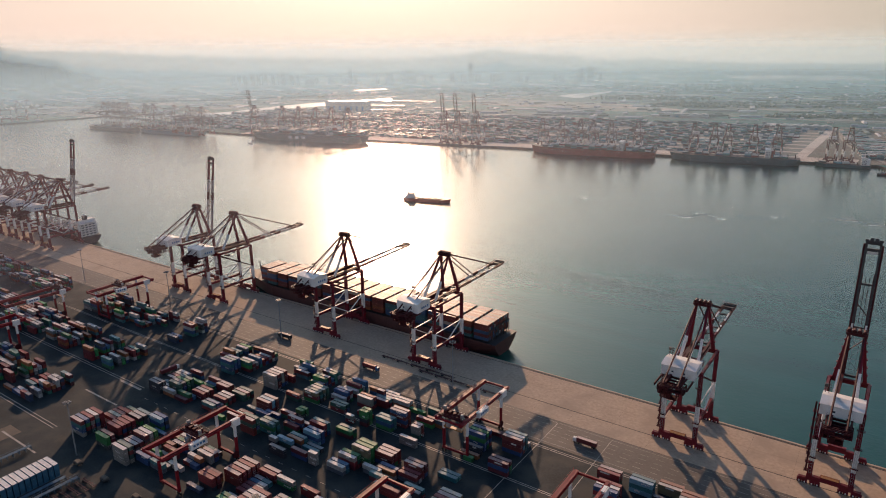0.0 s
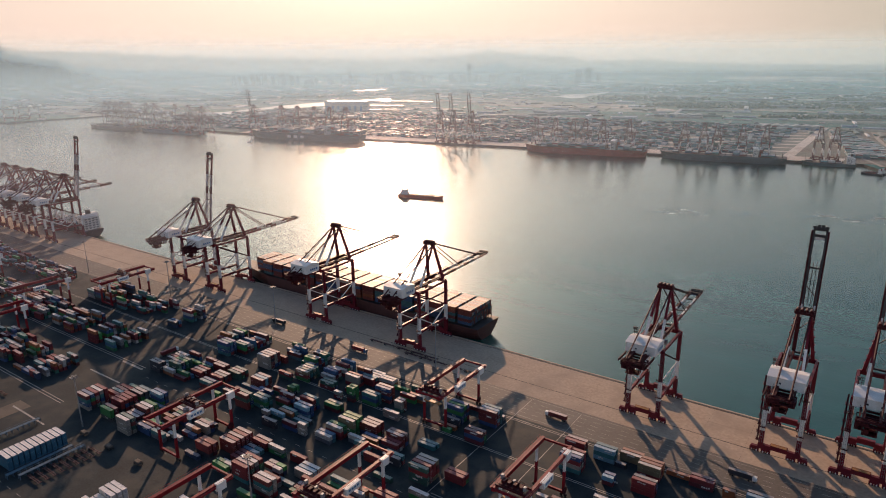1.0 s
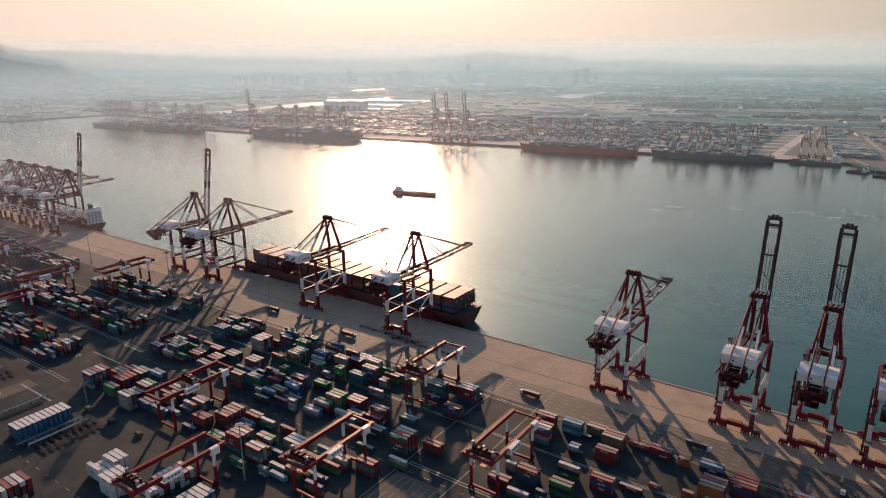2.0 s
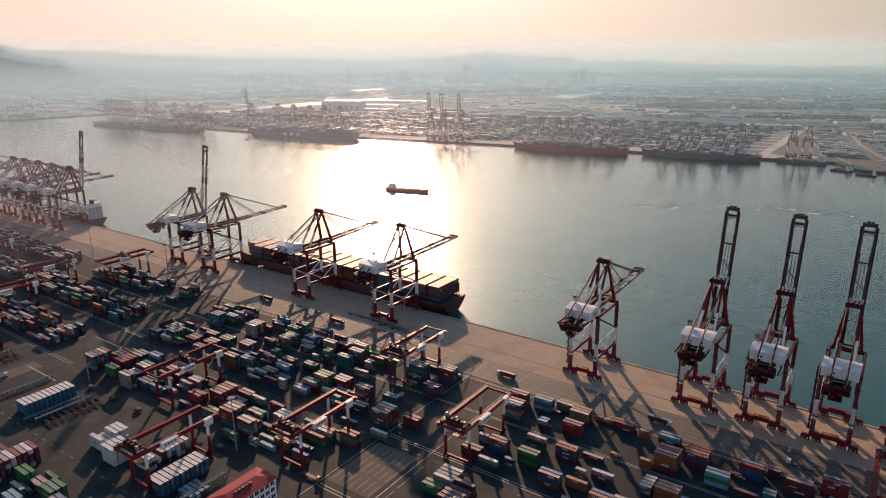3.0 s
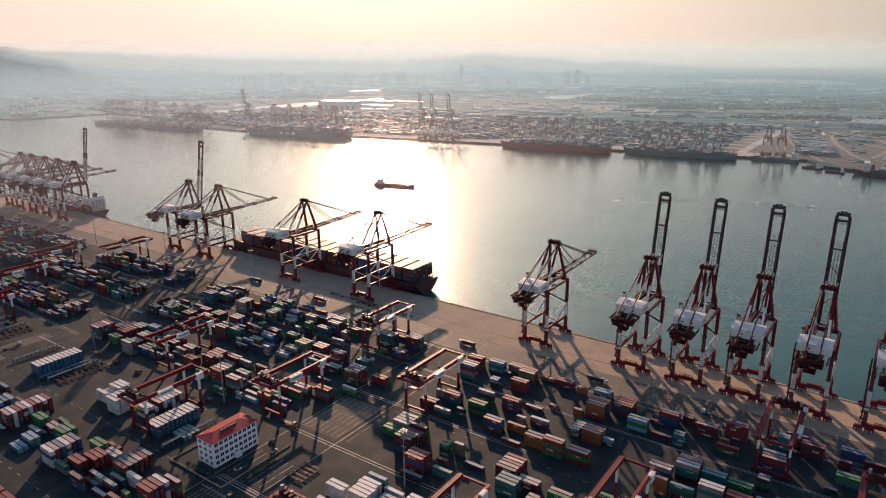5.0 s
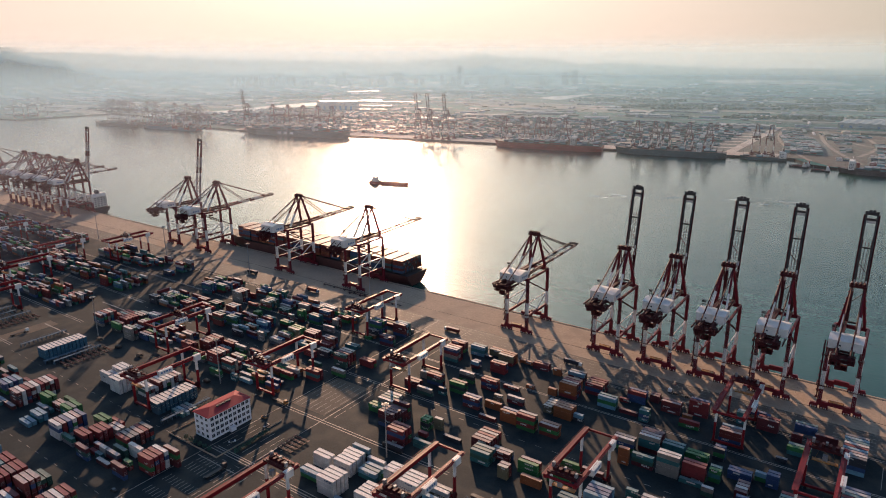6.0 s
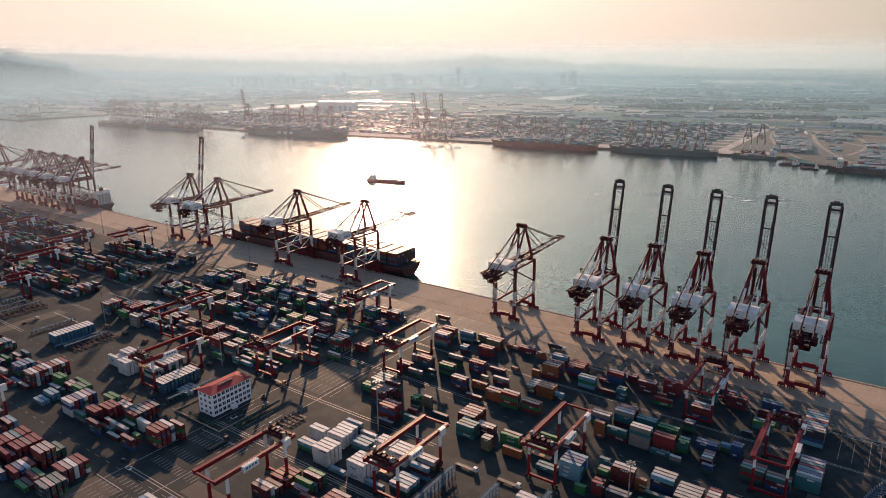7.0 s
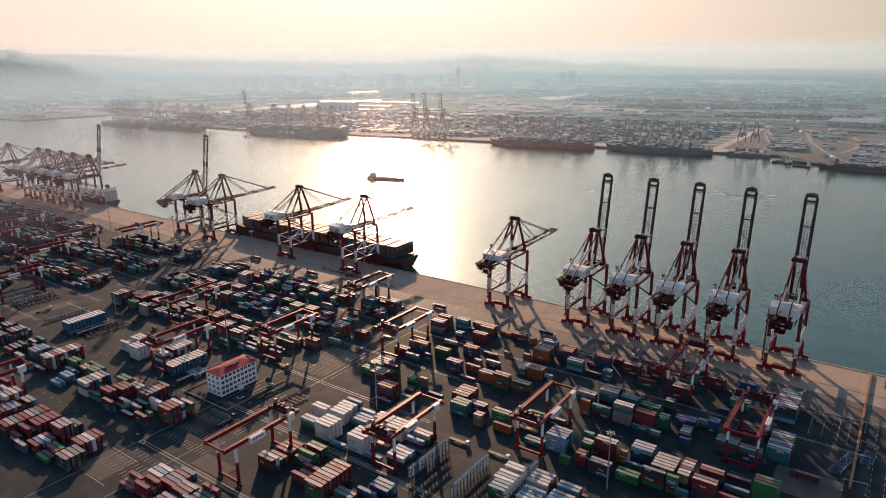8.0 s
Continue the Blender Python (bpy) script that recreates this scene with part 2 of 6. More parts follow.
def land_material():
    """Fields, works and waste ground as long uneven plots that lie along the far quay."""
    m = bpy.data.materials.new("far_land")
    m.use_nodes = True
    n, l = m.node_tree.nodes, m.node_tree.links
    b = n["Principled BSDF"]
    b.inputs["Roughness"].default_value, b.inputs["Specular IOR Level"].default_value = 0.95, 0.1
    pos = n.new("ShaderNodeNewGeometry").outputs["Position"]
    shades = None
    # plot colours are pushed towards teal to stand in for haze tint
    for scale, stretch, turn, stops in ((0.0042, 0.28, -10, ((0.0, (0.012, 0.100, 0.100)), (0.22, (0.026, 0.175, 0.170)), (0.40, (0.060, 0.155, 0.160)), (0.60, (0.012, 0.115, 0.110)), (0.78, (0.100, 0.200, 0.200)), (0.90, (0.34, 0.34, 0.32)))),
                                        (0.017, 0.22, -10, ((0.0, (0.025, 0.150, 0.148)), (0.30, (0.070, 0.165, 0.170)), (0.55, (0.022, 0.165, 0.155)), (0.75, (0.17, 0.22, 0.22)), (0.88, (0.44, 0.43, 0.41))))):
        mp = n.new("ShaderNodeMapping")
        mp.inputs["Rotation"].default_value = (0, 0, radians(turn))
        mp.inputs["Scale"].default_value = (stretch, 1, 1)
        l.new(pos, mp.inputs["Vector"])
        warp, off = n.new("ShaderNodeTexNoise"), n.new("ShaderNodeVectorMath")
        warp.inputs["Scale"].default_value = scale * 1.5
        l.new(mp.outputs[0], warp.inputs["Vector"])
        off.operation = "MULTIPLY_ADD"
        l.new(warp.outputs["Color"], off.inputs[0])
        off.inputs[1].default_value = (0.35 / scale,) * 3
        l.new(mp.outputs[0], off.inputs[2])
        cells = n.new("ShaderNodeTexVoronoi")
        cells.inputs["Scale"].default_value = scale
        l.new(off.outputs[0], cells.inputs["Vector"])
        pick = n.new("ShaderNodeSeparateColor")
        l.new(cells.outputs["Color"], pick.inputs[0])
        ramp = n.new("ShaderNodeValToRGB")
        ramp.color_ramp.interpolation = "CONSTANT"
        e = ramp.color_ramp.elements
        while len(e) < len(stops):
            e.new(0.5)
        for k, (at, col) in enumerate(stops):
            e[k].position, e[k].color = at, (*col, 1)
        l.new(pick.outputs[0], ramp.inputs[0])
        if shades is None:
            shades = ramp.outputs[0]
        else:
            mix = n.new("ShaderNodeMix")
            mix.data_type = "RGBA"
            mix.inputs["Factor"].default_value = 0.5
            l.new(shades, mix.inputs["A"])
            l.new(ramp.outputs[0], mix.inputs["B"])
            shades = mix.outputs["Result"]
    grain, rng, mul = n.new("ShaderNodeTexNoise"), n.new("ShaderNodeMapRange"), n.new("ShaderNodeMix")
    grain.inputs["Scale"].default_value, grain.inputs["Detail"].default_value = 0.03, 6
    l.new(pos, grain.inputs["Vector"])
    rng.inputs[1].default_value, rng.inputs[2].default_value, rng.inputs[3].default_value, rng.inputs[4].default_value = 0.3, 0.7, 0.7, 1.35
    l.new(grain.outputs["Fac"], rng.inputs[0])
    mul.data_type, mul.blend_type = "RGBA", "MULTIPLY"
    mul.inputs["Factor"].default_value = 1.0
    l.new(shades, mul.inputs["A"])
    l.new(rng.outputs[0], mul.inputs["B"])
    l.new(mul.outputs["Result"], b.inputs["Base Color"])
    return m


LAND = land_material()


def water_material():
    m = bpy.data.materials.new("harbour_water")
    m.use_nodes = True
    n, l = m.node_tree.nodes, m.node_tree.links
    b = n["Principled BSDF"]
    b.inputs["Roughness"].default_value = 0.60
    b.inputs["Coat Weight"].default_value, b.inputs["Coat Roughness"].default_value, b.inputs["Coat IOR"].default_value = 1.0, 0.22, 1.47
    b.inputs["IOR"].default_value, b.inputs["Specular IOR Level"].default_value = 1.45, 0.04
    pos = n.new("ShaderNodeNewGeometry").outputs["Position"]
    last = None
    for s, stretch, d, strength in ((0.012, 1.0, 3, 0.4), (0.07, 0.42, 4, 0.40), (0.22, 0.62, 3, 0.27), (0.45, 0.85, 2, 0.20), (1.1, 0.9, 2, 0.08)):
        mp = n.new("ShaderNodeMapping")
        mp.inputs["Rotation"].default_value = (0, 0, radians(-35))
        mp.inputs["Scale"].default_value = (stretch, 1, 1)
        l.new(pos, mp.inputs["Vector"])
        tex = n.new("ShaderNodeTexNoise")
        tex.inputs["Scale"].default_value, tex.inputs["Detail"].default_value = s, d
        l.new(mp.outputs[0], tex.inputs["Vector"])
        bp = n.new("ShaderNodeBump")
        bp.inputs["Strength"].default_value, bp.inputs["Distance"].default_value = 1.0, strength
        l.new(tex.outputs["Fac"], bp.inputs["Height"])
        if last:
            l.new(last, bp.inputs["Normal"])
        last = bp.outputs[0]
    l.new(last, b.inputs["Normal"])
    mp = n.new("ShaderNodeMapping")
    mp.inputs["Rotation"].default_value = (0, 0, radians(-30))
    mp.inputs["Scale"].default_value = (0.25, 1, 1)
    l.new(pos, mp.inputs["Vector"])
    drift = n.new("ShaderNodeTexNoise")
    drift.inputs["Scale"].default_value, drift.inputs["Detail"].default_value, drift.inputs["Distortion"].default_value = 0.012, 7, 1.2
    l.new(mp.outputs[0], drift.inputs["Vector"])
    tone = n.new("ShaderNodeValToRGB")
    tone.color_ramp.elements[0].position, tone.color_ramp.elements[0].color = 0.35, (0.000, 0.064, 0.045, 1)
    tone.color_ramp.elements[1].position, tone.color_ramp.elements[1].color = 0.75, (0.002, 0.092, 0.068, 1)
    l.new(drift.outputs["Fac"], tone.inputs[0])
    l.new(tone.outputs[0], b.inputs["Base Color"])
    return m


WATER = water_material()


# ---- mesh tools ----
def box(bm, x0, x1, y0, y1, z0, z1, mi=0):
    v = [bm.verts.new(p) for p in ((x0, y0, z0), (x1, y0, z0), (x1, y1, z0), (x0, y1, z0), (x0, y0, z1), (x1, y0, z1), (x1, y1, z1), (x0, y1, z1))]
    for f in ((0, 3, 2, 1), (4, 5, 6, 7), (0, 1, 5, 4), (1, 2, 6, 5), (2, 3, 7, 6), (3, 0, 4, 7)):
        bm.faces.new([v[i] for i in f]).material_index = mi
    return v


def beam(bm, p, q, w, h, mi=0, w2=None, h2=None):
    """A box section from p to q, w wide across and h deep; w2, h2 at q where it tapers."""
    p, q = Vector(p), Vector(q)
    d = (q - p).normalized()
    up = Vector((0, 0, 1)) if abs(d.z) < 0.95 else Vector((0, 1, 0))
    side = d.cross(up).normalized()
    up = side.cross(d).normalized()
    v = []
    for c, a, b in ((p, w, h), (q, w2 or w, h2 or h)):
        for i, j in ((-1, -1), (1, -1), (1, 1), (-1, 1)):
            v.append(bm.verts.new(c + side * (i * a / 2) + up * (j * b / 2)))
    for f in ((3, 2, 1, 0), (4, 5, 6, 7), (0, 1, 5, 4), (1, 2, 6, 5), (2, 3, 7, 6), (3, 0, 4, 7)):
        bm.faces.new([v[i] for i in f]).material_index = mi


def rod(bm, p, q, r, n=6, mi=0):
    p, q = Vector(p), Vector(q)
    d = (q - p).normalized()
    a = d.orthogonal().normalized()
    b = d.cross(a)
    rings = [[bm.verts.new(c + (a * math.cos(2 * math.pi * i / n) + b * math.sin(2 * math.pi * i / n)) * r) for i in range(n)] for c in (p, q)]
    for i in range(n):
        bm.faces.new((rings[0][i], rings[0][(i + 1) % n], rings[1][(i + 1) % n], rings[1][i])).material_index = mi
    bm.faces.new(rings[0][::-1]).material_index = mi
    bm.faces.new(rings[1]).material_index = mi


def mesh(name, bm, mats):
    me = bpy.data.meshes.new(name)
    bmesh.ops.recalc_face_normals(bm, faces=bm.faces)
    bm.to_mesh(me)
    bm.free()
    for m in mats if isinstance(mats, (list, tuple)) else [mats]:
        me.materials.append(m)
    return me


def thing(name, label, category, group="", kind="", m=None):
    ob = tagged(new(name), label, category, group, kind)
    if m is not None:
        ob.matrix_world = m
    return ob


def part(name, bm, mats, parent, label=""):
    ob = new(name, mesh(name, bm, mats))
    ob.parent = parent
    if label:
        tagged(ob, label)
    return ob


def solid(name, bm, mats, label, category, group="", kind="", m=None):
    ob = tagged(new(name, mesh(name, bm, mats)), label, category, group, kind)
    if m is not None:
        ob.matrix_world = m
    return ob


def from_lists(name, verts, faces, mats, index=None):
    me = bpy.data.meshes.new(name)
    me.from_pydata(verts, [], faces)
    for m in mats:
        me.materials.append(m)
    if index is not None:
        me.polygons.foreach_set("material_index", index)
    me.update()
    return me


# ---- ground and water ----
QUAY, SEA = 400.0, -4.0


def shore(x):
    """The far terminal's quay line."""
    if x > -8:
        return 1475 - 25 * min(1.0, (x + 8) / 60)
    if x > -30:
        return 1545 - 70 * (x + 30) / 22
    if x > -1600:
        return 1326 + 0.184 * (x + 1222)
    if x > -2180:
        return 1256 + 0.03 * (x + 1600)
    return 1385 if x > -2530 else 1040 + 0.1 * (x + 2530)


def ground_plane():
    bm = bmesh.new()
    box(bm, -4600, 2200, -2500, QUAY, -9, 0)
    solid("ground", bm, [ASPHALT], "dark asphalt container yard ground behind the quay", "ground", kind="structure")
    for i in range(92):        # apron slabs, with open joints between them
        x = -1400 + i * 25.0
        for y0, y1 in ((346, 361.75), (362.25, 380), (380, 397.65), (398.15, QUAY - 1.2)):
            bm = bmesh.new()
            box(bm, x + 0.03, x + 24.97, y0 + 0.03, y1 - 0.03, -0.2, 0.05)
            tagged(new("pavement", mesh("pavement", bm, [CONCRETE])), "pale sunlit concrete slab of the quay apron under the cranes", "pavement", kind="structure")
    bm = bmesh.new()
    for y in (362.0, 397.9):
        box(bm, -1400, 900, y - 0.09, y + 0.09, 0.0, 0.12)
    solid("crane_rail", bm, [DARK], "steel crane rails let into the quay apron", "rail", kind="structure")
    bm = bmesh.new()
    box(bm, -1400, 900, 318, 345.9, 0.0, 0.03)
    solid("road", bm, [PALE], "grey-brown truck lanes between the stacks and the quay apron", "road", kind="structure")
    bm = bmesh.new()
    for k in range(6):
        for i in range(150):
            x = -1000 + i * 9
            box(bm, x, x + (5 if k % 5 else 9), 320.5 + k * 4.6, 320.72 + k * 4.6, 0.03, 0.045)
    for y in (163.0, 165.2, 105.0, 107.0, 46.0, 48.0, 223.0, 225.0):
        for x0, x1 in ((-600, -413), (-152, -20)):
            box(bm, x0, x1, y, y + 0.5, 0.0, 0.02)
    for x in (-154, -119):
        box(bm, x, x + 0.4, -60, 343, 0.0, 0.04)
    for y in (313.6, 315.2, 275.8, 277.2):
        box(bm, -640, 205, y, y + 0.45, 0.0, 0.035)
    for x0, x1, y in ((-446, -407, 200.7), (-438, -413, 221.6), (-436, -394, 143.0)):
        box(bm, x0, x1, y, y + 1.2, 0.0, 0.02)
    for i in range(9):
        for y in (172, 186, 200, 112, 126):
            box(bm, -150 + i * 4.4, -149.7 + i * 4.4, y, y + 11, 0.0, 0.02)
    for i in range(12):
        for y in (20, 28, 36):
            box(bm, -150 + i * 3.6, -149.7 + i * 3.6, y, y + 5, 0.0, 0.02)
    for i in range(60):
        for y in (217, 276, 101, 43):
            box(bm, -400 + i * 11, -396 + i * 11, y, y + 0.25, 0.0, 0.02)
    for x, y0, y1 in ((179.5, 284, 312), (186.5, 284, 312), (194.7, 284, 314), (200.2, 284, 314), (214.5, 232, 366), (221.0, 232, 366), (227.5, 232, 366)):
        n = int((y1 - y0) / 6)
        for k in range(n):
            box(bm, x, x + 0.3, y0 + k * 6, y0 + k * 6 + (5.9 if x < 205 else 3), 0.0, 0.02)
    for x0, x1, y in ((-160.9, -134.5, 33.0), (-149, -129, 10.0), (-150, -108, 108.5), (-152, -118, 96.0), (-100, 20, 103.6), (-100, 20, 105.2)):
        box(bm, x0, x1, y, y + 0.5, 0.0, 0.02)
    for i in range(14):
        for y in (-40, -20, 58, 70, 84, 92):
            box(bm, -148 + i * 2.9, -147.7 + i * 2.9, y, y + 6, 0.0, 0.02)
    solid("road_marking", bm, [LINE], "worn white lane and stall markings on the yard ground", "marking", kind="structure")
    bm = bmesh.new()
    for x0, x1, y0, y1 in ((-160, -135, 11, 32), (-152, -122, 170, 214), (-108, -82, 50, 62), (-40, 40, 104.5, 107), (-100, 10, 45, 48.5), (170, 203, 213, 240), (-440, -425, 60, 150)):
        box(bm, x0, x1, y0, y1, 0.0, 0.012)
    solid("paved_plot", bm, [PLOT], "tan concrete-paved plots in the yard ground", "pavement", kind="structure")
    bm = bmesh.new()
    box(bm, -1400, 900, QUAY - 1.2, QUAY + 0.4, -7, 0.45)
    for i in range(150):
        x = -1200 + i * 12
        box(bm, x, x + 1.2, QUAY + 0.4, QUAY + 1.3, -3.6, -0.2, 1)
    solid("quay_edge", bm, [CONCRETE, RUBBER], "concrete quay coping with black rubber fenders above the water", "quay", kind="structure")
    bm = bmesh.new()
    v = [bm.verts.new(p) for p in ((-4800, 380, SEA), (2600, 380, SEA), (2600, 4800, SEA), (-4800, 4800, SEA))]
    bm.faces.new(v)
    solid("water", bm, [WATER], "teal rippled harbour water with a broad path of sun glitter", "water", kind="structure")


def rise(x, y):
    """Far land climbs softly towards the hills."""
    d = math.hypot(x, y)
    return 0.5 + max(0.0, d - 3600) ** 1.5 * 0.0019


def far_land():
    verts, faces = [], []
    nx, ny = 180, 46
    for i in range(nx + 1):
        x = -4850 + (2300 + 4850) * i / nx
        y0 = shore(x)
        far = math.sqrt(max(5200 ** 2 - x * x, 1700.0 ** 2)) - 40
        for j in range(ny + 1):
            y = y0 + (max(far, y0 + 60) - y0) * (j / ny) ** 1.3
            z = rise(x, y) + (0 if j < 2 else 0.5 * noise.noise(Vector((x / 300, y / 300, 0))))
            verts.append((x, y, z))
    for i in range(nx):
        for j in range(ny):
            a = i * (ny + 1) + j
            faces.append((a, a + ny + 1, a + ny + 2, a + 1))
    wall = len(verts)
    for i in range(nx + 1):
        x, y, z = verts[i * (ny + 1)]
        verts.append((x, y, -9.0))
    for i in range(nx):
        faces.append((wall + i, wall + i + 1, (i + 1) * (ny + 1), i * (ny + 1)))
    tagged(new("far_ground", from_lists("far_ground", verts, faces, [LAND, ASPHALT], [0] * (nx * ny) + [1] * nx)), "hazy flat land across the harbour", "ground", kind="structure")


def hills(name, radius, az0, az1, height, seed, label):
    """A range of hills: a ridge with slopes on both sides, standing on the far land."""
    verts, faces = [], []
    n, k = 480, 8
    for i in range(n + 1):
        az = radians(az0 + (az1 - az0) * i / n)
        h = height(az0 + (az1 - az0) * i / n) + 17 * min(1.0, max(0.06, (az0 + (az1 - az0) * i / n - 104) / 8)) * noise.fractal(Vector((math.degrees(az) * 1.1, seed, 0)), 0.62, 2.1, 6)
        for j in range(k + 1):
            s = j / k * 2 - 1
            r = radius + s * 260
            z = 60 + max(0.0, h - 60) * (1 - abs(s)) ** 0.8 + 22 * noise.noise(Vector((math.degrees(az) * 0.9, j * 0.9, seed))) * (1 - abs(s)) * abs(s) * 2
            verts.append((r * math.cos(az), r * math.sin(az), z))
    for i in range(n):
        for j in range(k):
            a = i * (k + 1) + j
            faces.append((a, a + 1, a + k + 2, a + k + 1))
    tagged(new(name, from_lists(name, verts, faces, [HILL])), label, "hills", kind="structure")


ground_plane()
far_land()


# ---- ship-to-shore cranes: x along the quay, y towards the water, landside rail at y = 0 ----
GAUGE, HALF, GIRDER = 36.0, 9.5, 49.0


def cage(bm, x0, x1, y0, y1, z0, z1, w):
    """An open frame of beams with a thin floor and a cross on each side."""
    for x in (x0, x1):
        for y in (y0, y1):
            beam(bm, (x, y, z0), (x, y, z1), w, w)
        for z in (z0, z1):
            beam(bm, (x, y0, z), (x, y1, z), w, w)
        beam(bm, (x, y0, z0), (x, y1, z1), w * 0.6, w * 0.6)
    for z in (z0, z1):
        for y in (y0, (y0 + y1) / 2, y1):
            beam(bm, (x0, y, z), (x1, y, z), w, w)
    box(bm, x0, x1, y0, y1, z0 - 0.1, z0 + 0.05)
    box(bm, x0 + 0.5, x0 + (x1 - x0) * 0.45, y0 + 0.6, y1 - 0.6, z0, z0 + (z1 - z0) * 0.5)


def quay_crane(boom_angle, label, m, detail=True, boom_paint=((0, 22, 2), (22, 30, 1), (30, 75, 3)), back=0.0):
    c = thing("quay_crane", label, "crane", "ship-to-shore cranes on the quay", m=m)
    for y in (0.0, GAUGE):
        for x in (-HALF, HALF):
            bm = bmesh.new()
            beam(bm, (x, y, 4.5), (x, y, 14.5), 2.4, 2.3)
            beam(bm, (x, y, 14.5), (x, y, 27.5), 2.2, 2.1, 1)
            beam(bm, (x, y, 27.5), (x, y, GIRDER - 1), 2.1, 2.0)
            part("leg", bm, [RED, WHITE], c)
            if y == 0 and x < 0 and detail:
                for k in range(8):       # stair flights up the leg
                    bm = bmesh.new()
                    z = 8 + k * 5
                    box(bm, x - 3.0, x - 1.2, y - 1.4, y + 1.4, z, z + 0.3)
                    beam(bm, (x - 2.1, y - 1.3, z), (x - 2.1, y + 1.3, z + 5), 0.9, 0.2)
                    beam(bm, (x - 3.0, y - 1.3, z + 1.2), (x - 3.0, y + 1.3, z + 1.2), 0.15, 0.15)
                    part("stair_flight", bm, [DARKRED], c)
        bm = bmesh.new()
        beam(bm, (-HALF - 1.5, y, 4.7), (HALF + 1.5, y, 4.7), 2.1, 2.0)
        box(bm, -4.5, 4.5, y - 1.1, y + 1.1, 5.5, 7.0)
        part("sill_beam", bm, [RED], c)
        for x in (-HALF, HALF):
            bm = bmesh.new()
            beam(bm, (x - 5.0, y, 3.3), (x + 5.0, y, 3.3), 1.9, 1.0)
            for k in (-1, 1):
                beam(bm, (x + k * 3.0 - 2.5, y, 2.2), (x + k * 3.0 + 2.5, y, 2.2), 1.7, 1.0)
                for w in (-1.3, 1.3):
                    rod(bm, (x + k * 3.0 + w - 0.65, y - 0.5, 0.66), (x + k * 3.0 + w - 0.65, y + 0.5, 0.66), 0.6, 8, 1)
                    rod(bm, (x + k * 3.0 + w + 0.65, y - 0.5, 0.66), (x + k * 3.0 + w + 0.65, y + 0.5, 0.66), 0.6, 8, 1)
                    box(bm, x + k * 3.0 + w - 1.0, x + k * 3.0 + w + 1.0, y - 0.85, y + 0.85, 0.9, 1.75, 0)
                    box(bm, x + k * 3.0 + w - 0.3, x + k * 3.0 + w + 0.3, y - 1.3, y - 0.85, 0.9, 1.7, 2)
            part("bogie", bm, [RED, DARK, WHITE], c)
        bm = bmesh.new()
        beam(bm, (-HALF, y, GIRDER - 1.5), (HALF, y, GIRDER - 1.5), 1.8, 2.4)
        part("upper_cross_beam", bm, [RED], c)
    if detail:
        for x in (-HALF, HALF):
            bm = bmesh.new()      # caged ladder up the landside leg
            for k in range(22):
                z = 8 + k * 1.75
                rod(bm, (x + 0.5, -1.5, z), (x - 0.5, -1.5, z), 0.06, 4)
            for dx in (-0.5, 0.5):
                rod(bm, (x + dx, -1.5, 7), (x + dx, -1.5, GIRDER - 2), 0.07, 4)
            part("ladder", bm, [STEEL], c)
            for z in (17.0, 28.5, 39.0):
                bm = bmesh.new()
                box(bm, x - 1.9, x + 1.9, -2.4, -1.1, z, z + 0.15)
                for dx in (-1.8, 0, 1.8):
                    rod(bm, (x + dx, -2.35, z), (x + dx, -2.35, z + 1.2), 0.08, 4)
                rod(bm, (x - 1.8, -2.35, z + 1.2), (x + 1.8, -2.35, z + 1.2), 0.08, 4)
                part("landing", bm, [DARKRED], c)
    bm = bmesh.new()
    for i in range(9):
        beam(bm, (-4 + i, -1.6, 7.0), (-4 + i, -1.6, 8.3), 0.15, 0.15)
    beam(bm, (-4.2, -1.6, 8.3), (4.2, -1.6, 8.3), 0.25, 0.25)
    box(bm, -4.2, 4.2, -1.9, 0.4, 6.9, 7.1)
    part("cable_platform", bm, [YELLOW], c)
    for x in (-HALF, HALF):
        bm = bmesh.new()
        beam(bm, (x, 0.9, 15.5), (x, GAUGE - 0.9, 15.5), 1.5, 2.0)
        part("portal_beam", bm, [RED], c)
        bm = bmesh.new()
        beam(bm, (x, 1, 26.5), (x, GAUGE / 2, 16.5), 0.7, 0.7)
        beam(bm, (x, GAUGE - 1, 26.5), (x, GAUGE / 2, 16.5), 0.7, 0.7)
        beam(bm, (x, 1, 26.8), (x, GAUGE - 1, 26.8), 0.6, 0.6)
        part("side_brace", bm, [WHITE], c)
        bm = bmesh.new()
        beam(bm, (x, 1, GIRDER - 3), (x, GAUGE - 1, 28.0), 0.9, 0.9)
        part("long_diagonal", bm, [DARKRED], c)
        bm = bmesh.new()
        beam(bm, (x, 0, GIRDER - 1.5), (x, GAUGE, GIRDER - 1.5), 1.3, 1.7)
        part("upper_side_beam", bm, [RED], c)
    for x in (-3.6, 3.6):
        bm = bmesh.new()
        beam(bm, (x, -27, GIRDER), (x, GAUGE + 3, GIRDER), 1.4, 2.4)
        beam(bm, (x * 1.45, -24, GIRDER + 0.7), (x * 1.45, GAUGE + 3, GIRDER + 0.7), 1.0, 0.12)
        for k in range(11):
            y = -23 + k * 6
            rod(bm, (x * 1.58, y, GIRDER + 0.7), (x * 1.58, y, GIRDER + 1.9), 0.08, 4)
        rod(bm, (x * 1.58, -23, GIRDER + 1.9), (x * 1.58, GAUGE + 3, GIRDER + 1.9), 0.08, 4)
        part("main_girder", bm, [DARKRED], c)
    for k in range(6 if detail else 1):
        bm = bmesh.new()
        beam(bm, (-3.6, -25.0 + k * 3.6, GIRDER - 0.6), (3.6, -25.0 + k * 3.6, GIRDER - 0.6), 0.8, 1.0)
